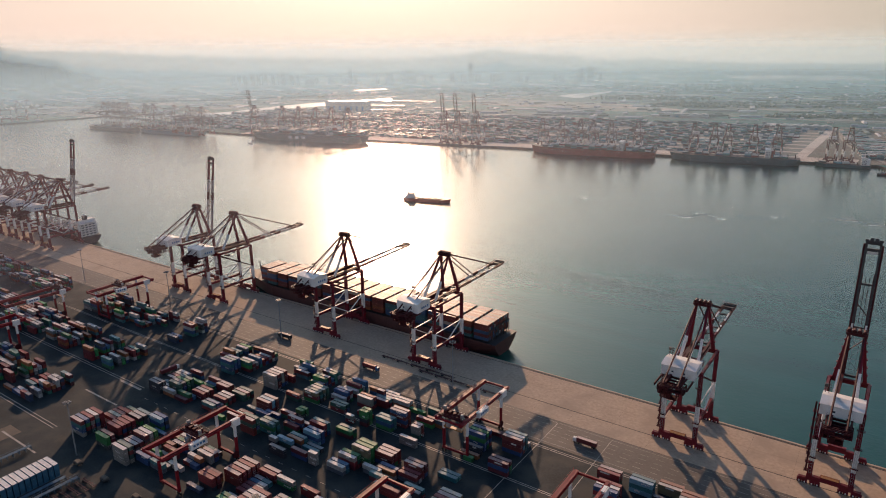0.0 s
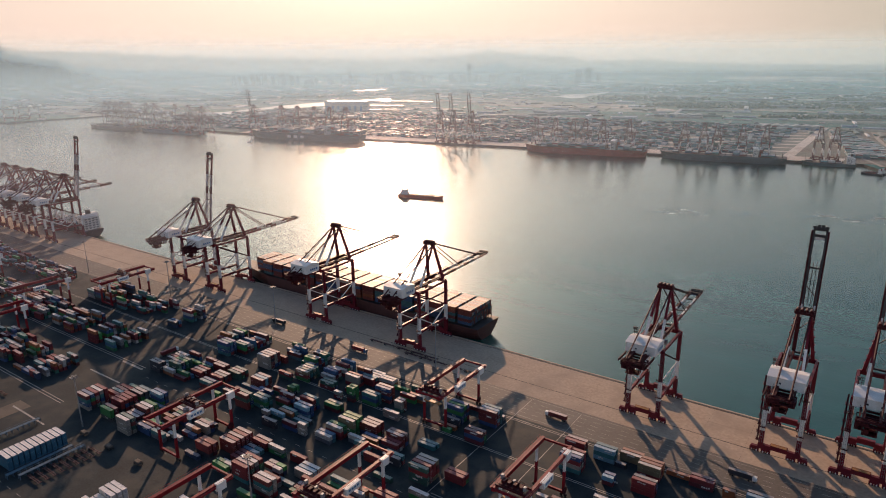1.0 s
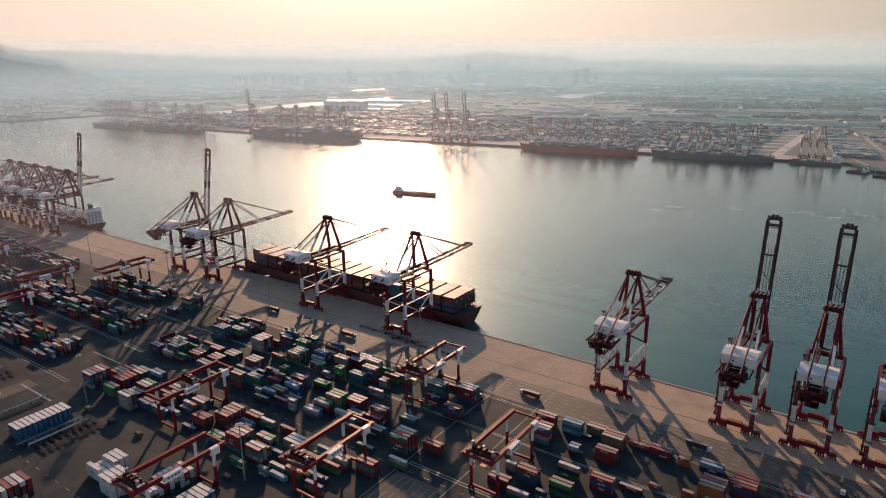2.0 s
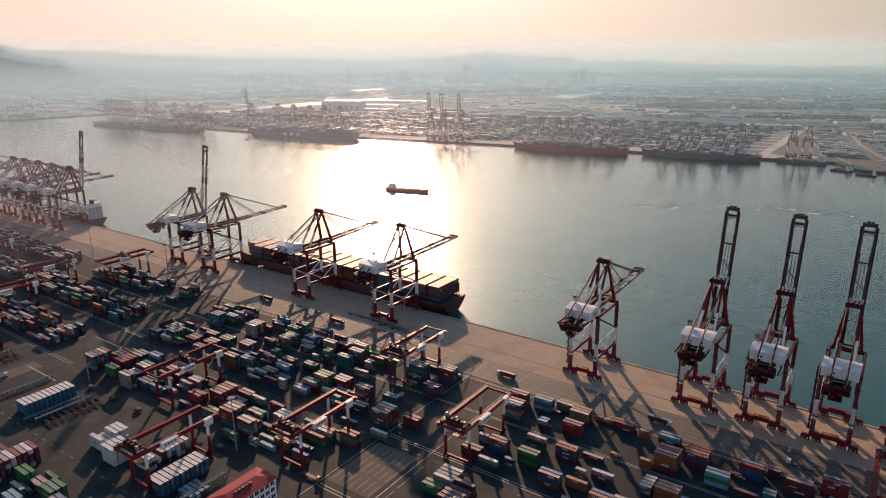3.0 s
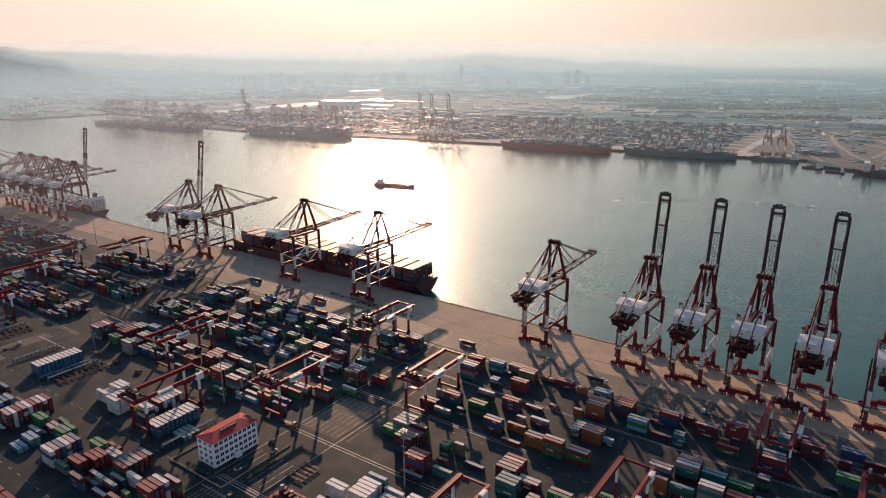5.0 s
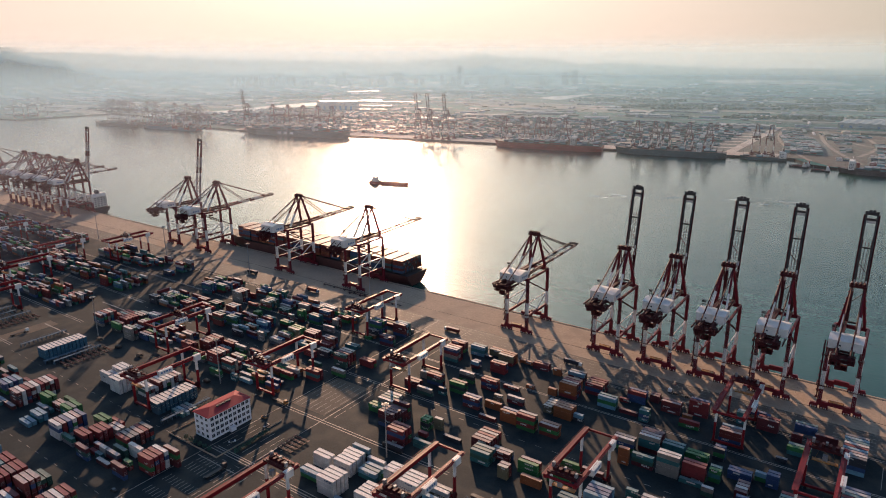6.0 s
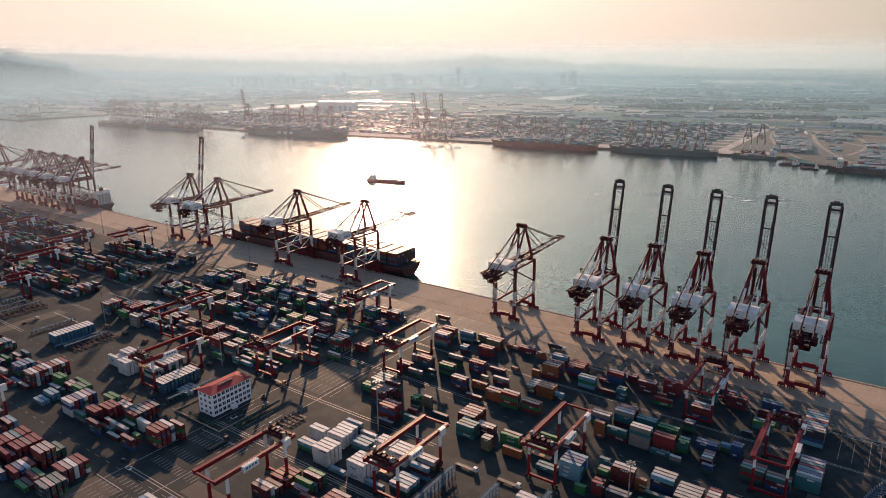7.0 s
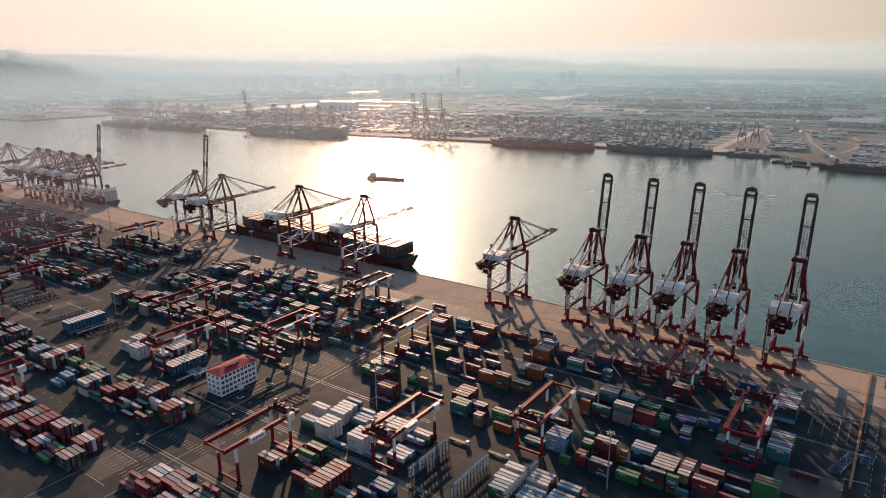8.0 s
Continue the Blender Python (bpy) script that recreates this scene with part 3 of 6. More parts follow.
        part("girder_tie", bm, [DARKRED], c)
    bm = bmesh.new()
    if detail:
        cage(bm, -6.4, 6.4, -28.4, -25.2, GIRDER - 2.2, GIRDER + 0.4, 0.5)
    else:
        box(bm, -6.4, 6.4, -28.4, -25.2, GIRDER - 2.2, GIRDER + 0.4)
    part("back_reach_platform", bm, [DARKRED], c)
    for k in range(7 if detail else 0):
        bm = bmesh.new()
        beam(bm, (-6.3 + k * 2.1, -28.3, GIRDER + 0.4), (-6.3 + k * 2.1, -28.3, GIRDER + 2.0), 0.2, 0.2)
        part("railing_post", bm, [DARKRED], c)
    for x0, x1, y0, y1, z0, z1 in ((-6.6, -3.4, -26, -17, -5.5, -1.2), (3.2, 6.4, -24, -18, -4.6, -1.0), (-3.2, 3.0, -24.5, -19.5, -8.5, -3.0), (-8.8, -8.2, -27, -14, -1.2, 0.2), (8.2, 8.8, -26, -14, -1.2, 0.2))[:5 if detail else 2]:
        bm = bmesh.new()
        if detail and z1 - z0 > 2:
            cage(bm, x0, x1, y0, y1, GIRDER + z0, GIRDER + z1, 0.45)
        else:
            box(bm, x0, x1, y0, y1, GIRDER + z0, GIRDER + z1)
        part("winch_platform", bm, [DARKRED], c)
    # machinery house with a shallow pitched roof
    bm = bmesh.new()
    y0, y1, z0, z1 = -14.0 - back, 1.0 - back, GIRDER + 0.2, GIRDER + 6.0 + back * 0.2
    box(bm, -9.3, 9.3, y0, y1, z0, z1)
    v = [bm.verts.new(p) for p in ((-9.5, y0 - 0.3, z1), (9.5, y0 - 0.3, z1), (9.5, y1 + 0.3, z1), (-9.5, y1 + 0.3, z1), (-9.5, (y0 + y1) / 2, z1 + 1.5), (9.5, (y0 + y1) / 2, z1 + 1.5))]
    for f in ((0, 1, 5, 4), (2, 3, 4, 5), (0, 4, 3), (1, 2, 5), (3, 2, 1, 0)):
        bm.faces.new([v[i] for i in f])
    bmesh.ops.bevel(bm, geom=[e for e in bm.edges if abs(e.verts[0].co.z - e.verts[1].co.z) > 4], offset=0.35, segments=1, affect="EDGES")
    house = part("machinery_house", bm, [WHITE], c, "white machinery house")
    for x in (-3.4, 3.0)[:2 if detail else 0]:
        bm = bmesh.new()
        box(bm, x, x + 1.1, y0 - 0.06, y0, z0 + 2.2, z0 + 3.2)
        part("house_window", bm, [GLASS], house)
    for k in range(4 if detail else 0):     # lettering on the house side as plain bars
        bm = bmesh.new()
        box(bm, 9.3, 9.36, -9.5 - back + k * 2.2, -8.1 - back + k * 2.2, z0 + 2.0, z0 + 3.6)
        part("sign_bar", bm, [BLUE], house)
    bm = bmesh.new()     # service jib on a corner of the house
    for x in (-8.6, -7.0):
        beam(bm, (x, -1.0, z1 + 0.4), (x, -1.0, z1 + 5.0), 0.3, 0.3)
    for z in (2.2, 3.6, 5.0):
        beam(bm, (-9.4, -1.0, z1 + z), (-6.0, -1.0, z1 + z), 0.3, 0.3)
    box(bm, -9.2, -7.6, -1.8, -0.4, z1 + 3.7, z1 + 5.2)
    part("service_jib", bm, [DARK], house)
    # A-frame with its apex over the waterside legs
    apex = Vector((0, 28.0, 79.0))
    for s in (-1, 1):
        bm = bmesh.new()
        top, foot = Vector((s * 3.4, 28, 78.5)), Vector((s * 7.2, GAUGE - 0.5, GIRDER))
        beam(bm, foot, top, 1.9, 2.0, 0, 1.4, 1.5)
        for k in range(5):
            p = foot.lerp(top, 0.15 + 0.17 * k)
            box(bm, p.x - 0.5 + s * 0.9, p.x + 0.5 + s * 0.9, p.y, p.y + 1.4, p.z, p.z + 0.6)
        part("mast_front_leg", bm, [RED], c)
        bm = bmesh.new()
        foot = Vector((s * 5.2, 8, GIRDER + 0.5))
        mid = foot.lerp(top, 0.42)
        beam(bm, foot, mid, 1.4, 1.5, 1)
        beam(bm, mid, top, 1.4, 1.5, 0, 1.2, 1.3)
        part("mast_back_leg", bm, [RED, WHITE], c)
        bm = bmesh.new()
        rod(bm, top, (s * 3.9, -26.5, GIRDER + 1), 0.5, 5)
        part("back_stay", bm, [DARKRED], c)
        bm = bmesh.new()
        rod(bm, top, (s * 3.9, -12, GIRDER + 5.5), 0.3, 5)
        part("inner_stay", bm, [WHITE], c)
    bm = bmesh.new()
    box(bm, -5.0, 5.0, 25.6, 30.2, 78.2, 79.6)
    for k in (-3.6, -1.2, 1.2, 3.6):
        rod(bm, (k, 26, 80.4), (k, 29.6, 80.4), 1.0, 8)
    for k in range(6):
        rod(bm, (-5 + k * 2, 25.6, 79.6), (-5 + k * 2, 25.6, 81.2), 0.12, 4)
    part("mast_head", bm, [DARKRED], c)
    # boom, turned up about its hinge
    hinge = Vector((0, GAUGE + 3.5, GIRDER))
    a = radians(boom_angle)
    way, norm = Vector((0, math.cos(a), math.sin(a))), Vector((0, -math.sin(a), math.cos(a)))
    at = lambda d, x, h=0.0: hinge + way * d + norm * h + Vector((x, 0, 0))
    length = 75.0 if boom_angle > 20 else 69.5
    for s in (-1, 1):
        bm = bmesh.new()
        x = s * 3.25
        for k, (d0, d1, mi) in enumerate(((0, 20, 0), (20, 32, 1), (32, 40, 2), (40, 54, 1), (54, length, 2)) if boom_angle < 20 else boom_paint):
            beam(bm, at(d0, x), at(d1, x), 1.05, 2.0 if d0 < 50 else 1.6, mi)
        for k in range(13):
            rod(bm, at(2 + 6 * k, x + s * 1.5, 0.6), at(2 + 6 * k, x + s * 1.5, 1.8), 0.09, 4, 2)
        rod(bm, at(2, x + s * 1.5, 1.8), at(74, x + s * 1.5, 1.8), 0.08, 4, 2)
        beam(bm, at(1, x + s * 1.0, 0.6), at(length - 1, x + s * 1.0, 0.6), 0.9, 0.12, 2)
        part("boom_girder", bm, [RED, WHITE, DARKRED, DARK], c)
    for d, w in ((0.5, 1.2), (28, 0.9), (52, 1.1), (length - 4, 1.6), (length, 2.2)):
        bm = bmesh.new()
        beam(bm, at(d, -3.8, 0.3), at(d, 3.8, 0.3), w, w * 0.9)
        part("boom_cross_beam", bm, [DARK], c)
    for k in range(4 if detail else 1):
        bm = bmesh.new()
        beam(bm, at(length + 0.2, -3.3 + k * 2.2, 0.8), at(length + (2.4 if k % 3 else 1.5), -3.3 + k * 2.2, 0.8), 1.7, 1.9)
        part("tip_sheave", bm, [DARK], c)
    for d0, d1, s in ((14, 22, 1), (34, 42, -1)):
        bm = bmesh.new()
        beam(bm, at(d0, -3.6 * s), at(d1, 3.6 * s), 0.4, 0.4)
        part("boom_brace", bm, [DARKRED], c)
    if detail:
        bm = bmesh.new()      # thin bracing and ropes between the boom girders
        for k in range(8):
            d = 4 + k * 5.8
            s = 1 if k % 2 else -1
            rod(bm, at(d, -2.8 * s, -0.4), at(d + 5.8, 2.8 * s, -0.4), 0.10, 4)
            rod(bm, at(d, -2.8, -0.4), at(d, 2.8, -0.4), 0.11, 4)
        for x in (-1.3, 1.4):
            rod(bm, at(2, x, 0.2), at(51, x, 0.2), 0.08, 4)
        part("boom_lattice", bm, [STEEL], c)
        bm = bmesh.new()
        beam(bm, at(length - 6.6, 0, -0.5), at(length - 4.6, 0, -0.5), 5.0, 0.15)
        part("tip_walkway", bm, [WHITE], c)
    for s in (-1, 1):
        bm = bmesh.new()
        if boom_angle < 20:
            rod(bm, (s * 3, 28.5, 79.5), at(60, s * 3.7, 1.0), 0.45, 5)
            rod(bm, (s * 3, 28.5, 79.5), at(27, s * 3.7, 1.0), 0.4, 5)
        else:
            knee = Vector((s * 3.5, 33, 66))
            rod(bm, (s * 3, 28.5, 79.5), knee, 0.4, 5)
            rod(bm, knee, at(27, s * 3.7, 1.0), 0.4, 5)
            rod(bm, at(27, s * 2.6, 1.0), at(58, s * 2.6, 1.0), 0.2, 5)
            rod(bm, at(30, s * 0.8, 0.6), at(56, s * 0.9, 0.6), 0.14, 5)
        part("fore_stay", bm, [DARKRED], c)
    # trolley with its driver's cabin, parked on the back reach when the boom is up
    ty = -19.0 if boom_angle > 20 else 16.0
    bm = bmesh.new()
    box(bm, -3.4, 3.4, ty - 3.5, ty + 3.5, GIRDER - 2.2, GIRDER - 1.3)
    box(bm, -2.6, 2.6, ty - 1.2, ty + 1.2, GIRDER - 8.2, GIRDER - 7.2)
    for s in (-2.2, 2.2):
        for k in (-0.9, 0.9):
            rod(bm, (s, ty + k, GIRDER - 7.2), (s, ty + k, GIRDER - 2), 0.09, 4)
    trolley = part("trolley", bm, [DARKRED], c)
    bm = bmesh.new()
    box(bm, 4.0, 6.0, ty + 2, ty + 5, GIRDER - 5.2, GIRDER - 2.4)
    part("driver_cabin", bm, [STEEL], trolley)
    return c


UP = quay_crane(81.5, "red and white quay crane with its boom raised", pose(-7.5, 362, 0))
DOWN = quay_crane(1.5, "red and white quay crane with its boom lowered over the water", pose(-86, 362, 0))
for x in (32.5, 70.0, 108.5, 150.0):
    copy_thing(UP, pose(x, 362, 0))
UP_BANDED = quay_crane(81.5, "quay crane with a raised boom banded red and white", pose(-568, 362, 0), boom_paint=((0, 34, 1), (34, 42, 2), (42, 54, 1), (54, 75, 0)))
copy_thing(UP_BANDED, pose(-835, 362, 0))
DOWN_BACK = quay_crane(1.5, "red and white quay crane with its boom over the ship", pose(-271, 362, 0), back=5.0)
copy_thing(DOWN_BACK, pose(-371, 362, 0))
copy_thing(DOWN_BACK, pose(-512, 362, 0))
for x in (-881, -920, -962, -996, -1107):
    copy_thing(DOWN, pose(x, 362, 0))
SLOPE = math.degrees(math.atan(0.184))
FAR_UP = quay_crane(81.5, "red quay crane with a raised boom across the hazy harbour", pose(-962, shore(-962) + 40, 0.5, 0, 0, 180 + SLOPE), False)
FAR_DOWN = quay_crane(1.5, "red quay crane at the far terminal in haze", pose(-718, shore(-718) + 40, 0.5, 0, 0, 180 + SLOPE), False)
# duller crane paints for the far berths, with haze put into the colour
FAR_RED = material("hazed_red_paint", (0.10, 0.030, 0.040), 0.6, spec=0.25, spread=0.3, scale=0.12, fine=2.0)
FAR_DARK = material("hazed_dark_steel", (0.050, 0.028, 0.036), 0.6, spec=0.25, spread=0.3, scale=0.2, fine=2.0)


def repaint(ob, swaps):
    for o in ob.children_recursive:
        for k, m in enumerate(o.data.materials):
            if m.name in swaps:
                o.data.materials[k] = swaps[m.name]


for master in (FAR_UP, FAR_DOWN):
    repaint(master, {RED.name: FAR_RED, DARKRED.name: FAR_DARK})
CRANE_RED = material("maroon_crane_paint", (0.150, 0.008, 0.019), 0.5, spec=0.3, spread=0.35, scale=0.12, fine=2.0, dirt=(0.085, 0.008, 0.014))
for master in (UP, DOWN, DOWN_BACK, UP_BANDED):
    repaint(master, {RED.name: CRANE_RED})
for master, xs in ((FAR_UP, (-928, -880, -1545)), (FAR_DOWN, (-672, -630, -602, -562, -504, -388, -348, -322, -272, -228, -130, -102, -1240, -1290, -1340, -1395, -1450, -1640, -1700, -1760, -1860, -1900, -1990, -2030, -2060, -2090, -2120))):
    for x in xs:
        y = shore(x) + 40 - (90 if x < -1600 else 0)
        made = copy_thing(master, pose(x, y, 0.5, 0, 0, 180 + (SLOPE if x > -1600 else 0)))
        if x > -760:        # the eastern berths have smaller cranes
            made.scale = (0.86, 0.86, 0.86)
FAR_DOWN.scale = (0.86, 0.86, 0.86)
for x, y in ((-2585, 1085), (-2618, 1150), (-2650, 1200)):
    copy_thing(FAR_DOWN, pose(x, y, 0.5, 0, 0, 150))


# ---- yard gantries: legs at y = 0 and y = SPAN, base along x ----
SPAN, TOP, BASE = 38.0, 25.0, 8.0
NEAR, FAR = -7.5, SPAN + 7.5      # the girders reach past the legs


def yard_gantry(trolley_at, m):
    c = thing("yard_gantry", "red rubber-tyred yard gantry crane with white leg tops over container stacks", "crane", "yard gantry cranes", m=m)
    for y in (0.0, SPAN):
        for x in (-BASE, BASE):
            bm = bmesh.new()
            beam(bm, (x, y, 2.2), (x, y, 15.0), 1.2, 1.4)
            beam(bm, (x, y, 15.0), (x, y, TOP - 0.9), 1.2, 1.4, 1)
            part("leg", bm, [RED, WHITE], c)
            for k in (-1.1, 1.1):
                bm = bmesh.new()
                rod(bm, (x + k, y - 0.35, 0.85), (x + k, y + 0.35, 0.85), 0.85, 12)
                part("wheel", bm, [RUBBER], c)
        bm = bmesh.new()
        beam(bm, (-BASE - 1, y, 2.6), (BASE + 1, y, 2.6), 1.2, 1.3)
        part("sill_beam", bm, [RED], c)
        bm = bmesh.new()
        ye = NEAR + 0.5 if y == 0 else FAR - 0.5
        beam(bm, (-BASE, ye, TOP), (BASE, ye, TOP), 0.9, 1.2)
        part("end_beam", bm, [RED], c)
    for x in (-BASE, BASE):
        bm = bmesh.new()
        beam(bm, (x, NEAR, TOP), (x, FAR, TOP), 1.7, 2.3)
        s = 1 if x > 0 else -1
        beam(bm, (x + s * 1.3, NEAR, TOP + 0.6), (x + s * 1.3, FAR, TOP + 0.6), 1.1, 0.12)
        for k in range(18):
            y = NEAR + 0.3 + k * (FAR - NEAR - 0.6) / 17
            rod(bm, (x + s * 1.8, y, TOP + 0.6), (x + s * 1.8, y, TOP + 1.8), 0.07, 4)
        rod(bm, (x + s * 1.8, NEAR + 0.3, TOP + 1.8), (x + s * 1.8, FAR - 0.3, TOP + 1.8), 0.07, 4)
        part("main_girder", bm, [RED], c)
    bm = bmesh.new()
    box(bm, BASE + 0.8, BASE + 3.2, 8, 18, TOP - 1.9, TOP + 1.4)
    sign = part("electrical_box", bm, [WHITE], c, "white electrical cabinet on the girder")
    bm = bmesh.new()
    for k in range(4):
        box(bm, BASE + 3.2, BASE + 3.26, 9.4 + k * 1.9, 10.7 + k * 1.9, TOP - 0.6, TOP + 0.6)
    part("cabinet_sign", bm, [BLUE], sign)
    bm = bmesh.new()
    box(bm, BASE, BASE + 2.4, SPAN - 2.5, SPAN + 2.5, TOP - 2.4, TOP + 1.8)
    part("end_cabinet", bm, [WHITE], c)
    bm = bmesh.new()
    y = trolley_at
    for dy in (-3, 3):
        beam(bm, (-BASE, y + dy, TOP + 1.4), (BASE, y + dy, TOP + 1.4), 0.8, 1.0)
    box(bm, -6.5, 6.5, y - 2.6, y + 2.6, TOP + 1.6, TOP + 2.2)
    for k in (-5.5, -2.6, 0.6, 3.8):
        box(bm, k, k + 1.6, y - 1.6, y + 0.6, TOP + 2.2, TOP + 3.8)
        rod(bm, (k, y + 1.4, TOP + 2.9), (k + 1.8, y + 1.4, TOP + 2.9), 0.7, 8)
    for k in range(8):
        rod(bm, (-8 + k * 2.2, y - 3.3, TOP + 1.8), (-8 + k * 2.2, y - 3.3, TOP + 3.0), 0.08, 4)
    for k in range(9):
        rod(bm, (-8 + k * 2.0, y + 3.4, TOP + 1.8), (-8 + k * 2.0, y + 3.4, TOP + 3.0), 0.08, 4)
    for dy in (-3.3, 3.4):
        rod(bm, (-8, y + dy, TOP + 3.0), (8, y + dy, TOP + 3.0), 0.08, 4)
    trolley = part("trolley", bm, [DARKRED], c)
    for x0, x1, dy, hh in ((-7.4, -6.0, 0.8, 2.6), (6.0, 7.2, -1.8, 2.2), (-1.0, 0.2, 1.0, 1.6)):
        bm = bmesh.new()
        box(bm, x0, x1, y + dy, y + dy + 1.6, TOP + 2.2, TOP + 2.2 + hh)
        part("switch_box", bm, [STEEL], trolley)
    bm = bmesh.new()
    box(bm, -1.2, 1.2, y - 5.6, y - 3.4, TOP - 3.2, TOP - 0.4)
    part("driver_cabin", bm, [STEEL], trolley)
    bm = bmesh.new()
    box(bm, -6.1, 6.1, y - 1.2, y + 1.2, TOP - 7.0, TOP - 6.4)
    for sx in (-5, 5):
        rod(bm, (sx, y, TOP - 6.4), (sx * 0.5, y, TOP + 1.2), 0.08, 4)
    part("spreader", bm, [YELLOW], trolley)
    bm = bmesh.new()
    rod(bm, (BASE + 1.3, SPAN - 2.2, 5.2), (BASE + 1.9, SPAN - 2.2, 5.2), 2.1, 18)
    rod(bm, (BASE + 0.6, SPAN - 2.2, 5.2), (BASE + 1.3, SPAN - 2.2, 5.2), 0.5, 8)
    beam(bm, (BASE + 0.9, SPAN - 2.2, 3.2), (BASE + 0.9, SPAN - 2.2, 5.2), 0.5, 0.5)
    part("cable_reel", bm, [DARKRED], c)
    return c


# the girder ends stand in one line over each strip
GANTRY = yard_gantry(-2.0, pose(-176.0, 167.9, 0))
GANTRY_FAR = yard_gantry(40.0, pose(-75.0, 51.9, 0))
GANTRY_MID = yard_gantry(18.0, pose(-297.0, 167.9, 0))
for x, y in ((-228.5, 108.4), (-188.1, 279.6), (-101.5, 224.0), (-11.6, 108.4), (48.9, 167.9), (-271.0, -7.2), (-558.8, 167.9)):
    copy_thing(GANTRY, pose(x, y, 0))
for x, y in ((152.8, 224.0), (102.1, 279.6), (-599.8, 224.0)):
    copy_thing(GANTRY_FAR, pose(x, y, 0))
for x, y in ((-492.5, 108.4), (-560.8, 279.6), (-677.9, 167.9), (-736.4, 224.0)):
    copy_thing(GANTRY_MID, pose(x, y, 0))


# ---- containers ----
def container_lists(verts, faces, index, x, y, z, length, yaw=0.0):
    """A steel box with its long sides, doors and roof set in from the corner frame, as one island."""
    w, h = 2.44, 2.6
    ca, sa = math.cos(yaw), math.sin(yaw)
    base = len(verts)
    l2, w2 = length / 2, w / 2

    def put(px, py, pz):
        verts.append((x + px * ca - py * sa, y + px * sa + py * ca, z + pz))
    for pz in (0, h):
        for px, py in ((-l2, -w2), (l2, -w2), (l2, w2), (-l2, w2)):
            put(px, py, pz)
    faces.append((base, base + 3, base + 2, base + 1))
    index.append(0)
    e, d = 0.16, 0.06
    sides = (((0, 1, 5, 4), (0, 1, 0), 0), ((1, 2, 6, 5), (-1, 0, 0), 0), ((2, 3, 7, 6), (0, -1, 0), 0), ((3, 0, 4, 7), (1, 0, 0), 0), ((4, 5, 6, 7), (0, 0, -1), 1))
    corner = [(-l2, -w2, 0), (l2, -w2, 0), (l2, w2, 0), (-l2, w2, 0), (-l2, -w2, h), (l2, -w2, h), (l2, w2, h), (-l2, w2, h)]
    for quad, inward, mi in sides:
        c = [corner[i] for i in quad]
        mid = [sum(p[k] for p in c) / 4 for k in range(3)]
        b = len(verts)
        for p in c:
            q = [p[k] + (e if mid[k] > p[k] else -e if mid[k] < p[k] else 0) + inward[k] * d for k in range(3)]
            put(*q)
        for k in range(4):
            faces.append((base + quad[k], base + quad[(k + 1) % 4], b + (k + 1) % 4, b + k))
            index.append(mi)
        faces.append((b, b + 1, b + 2, b + 3))
        index.append(mi)


def lettering(verts, faces, index, x, y, z, length, slot, seed):
    """Plain pale bars on the long side and the door end of a container, where its lettering is."""
    r = random.Random(seed)
    n = r.choice((1, 3, 4, 5))
    wide, high = (length * r.uniform(0.25, 0.45), 0.9) if n == 1 else (r.uniform(0.6, 0.9), r.uniform(0.7, 1.2))
    start = r.uniform(-length * 0.38, length * 0.05)
    spots = [(start + k * wide * 1.35, 1.0 + r.choice((0.0, 0.3))) for k in range(n)]
    for px, pz in spots:
        b = len(verts)
        for dz in (0, high):
            for dx in (0, wide):
                verts.append((x + px + dx, y - 1.225, z + pz + dz))
        faces.append((b, b + 1, b + 3, b + 2))
        index.append(slot)
    for py in (-0.6, 0.0, 0.6):
        b = len(verts)
        for dz in (0.15, 2.4):
            for dy in (-0.035, 0.035):
                verts.append((x + length / 2 + 0.02, y + py + dy, z + dz))
        faces.append((b, b + 1, b + 3, b + 2))
        index.append(slot)


def container_mesh(length, mats, seed=None):
    v, f, i = [], [], []
    container_lists(v, f, i, 0, 0, 0, length)
    if seed is not None:
        lettering(v, f, i, 0, 0, 0, length, 2, seed)
        mats = [*mats, COATS["w"][0]]
    return from_lists("container", v, f, mats, i)


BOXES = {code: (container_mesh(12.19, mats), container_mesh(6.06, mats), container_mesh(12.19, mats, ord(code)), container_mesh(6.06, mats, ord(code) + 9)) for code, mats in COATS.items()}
TEAL_WHITE = container_mesh(12.19, [TEAL, COATS["w"][1]])
NAMES = {"r": "red-brown", "m": "dark maroon", "b": "blue", "t": "teal", "g": "bright green", "k": "dark navy", "w": "white refrigerated", "p": "brown-red pale-roofed", "v": "grey-beige",
         "o": "orange-brown", "l": "light blue", "e": "dark green", "y": "cream", "u": "blue-sided pale-roofed"}
stuff = ([], [], [])
CODES = list(PAINTS)
ROW = 3.05


def put_container(x, y, z, code, short=False):
    marked = int(x * 17 + y * 29 + z * 3) % 3 == 0
    if not (y < 100 and x > -215):      # beyond the nearest stacks the containers are joined
        first = len(stuff[2])
        container_lists(*stuff, x, y, z, 6.06 if short else 12.19)
        slot = 2 + 2 * CODES.index(code)
        for k in range(first, len(stuff[2])):
            stuff[2][k] += slot
        if marked:
            lettering(*stuff, x, y, z, 6.06 if short else 12.19, 2 + 2 * CODES.index("w" if code != "w" else "b"), int(x * 31 + y * 7 + z))
        return
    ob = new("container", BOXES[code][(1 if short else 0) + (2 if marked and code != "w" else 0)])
    tagged(ob, f"{NAMES[code]} steel shipping container stacked in the yard", "container", "shipping containers in the yard")
    ob.location = (x, y, z)


TAKEN = []      # ground already covered by placed stacks


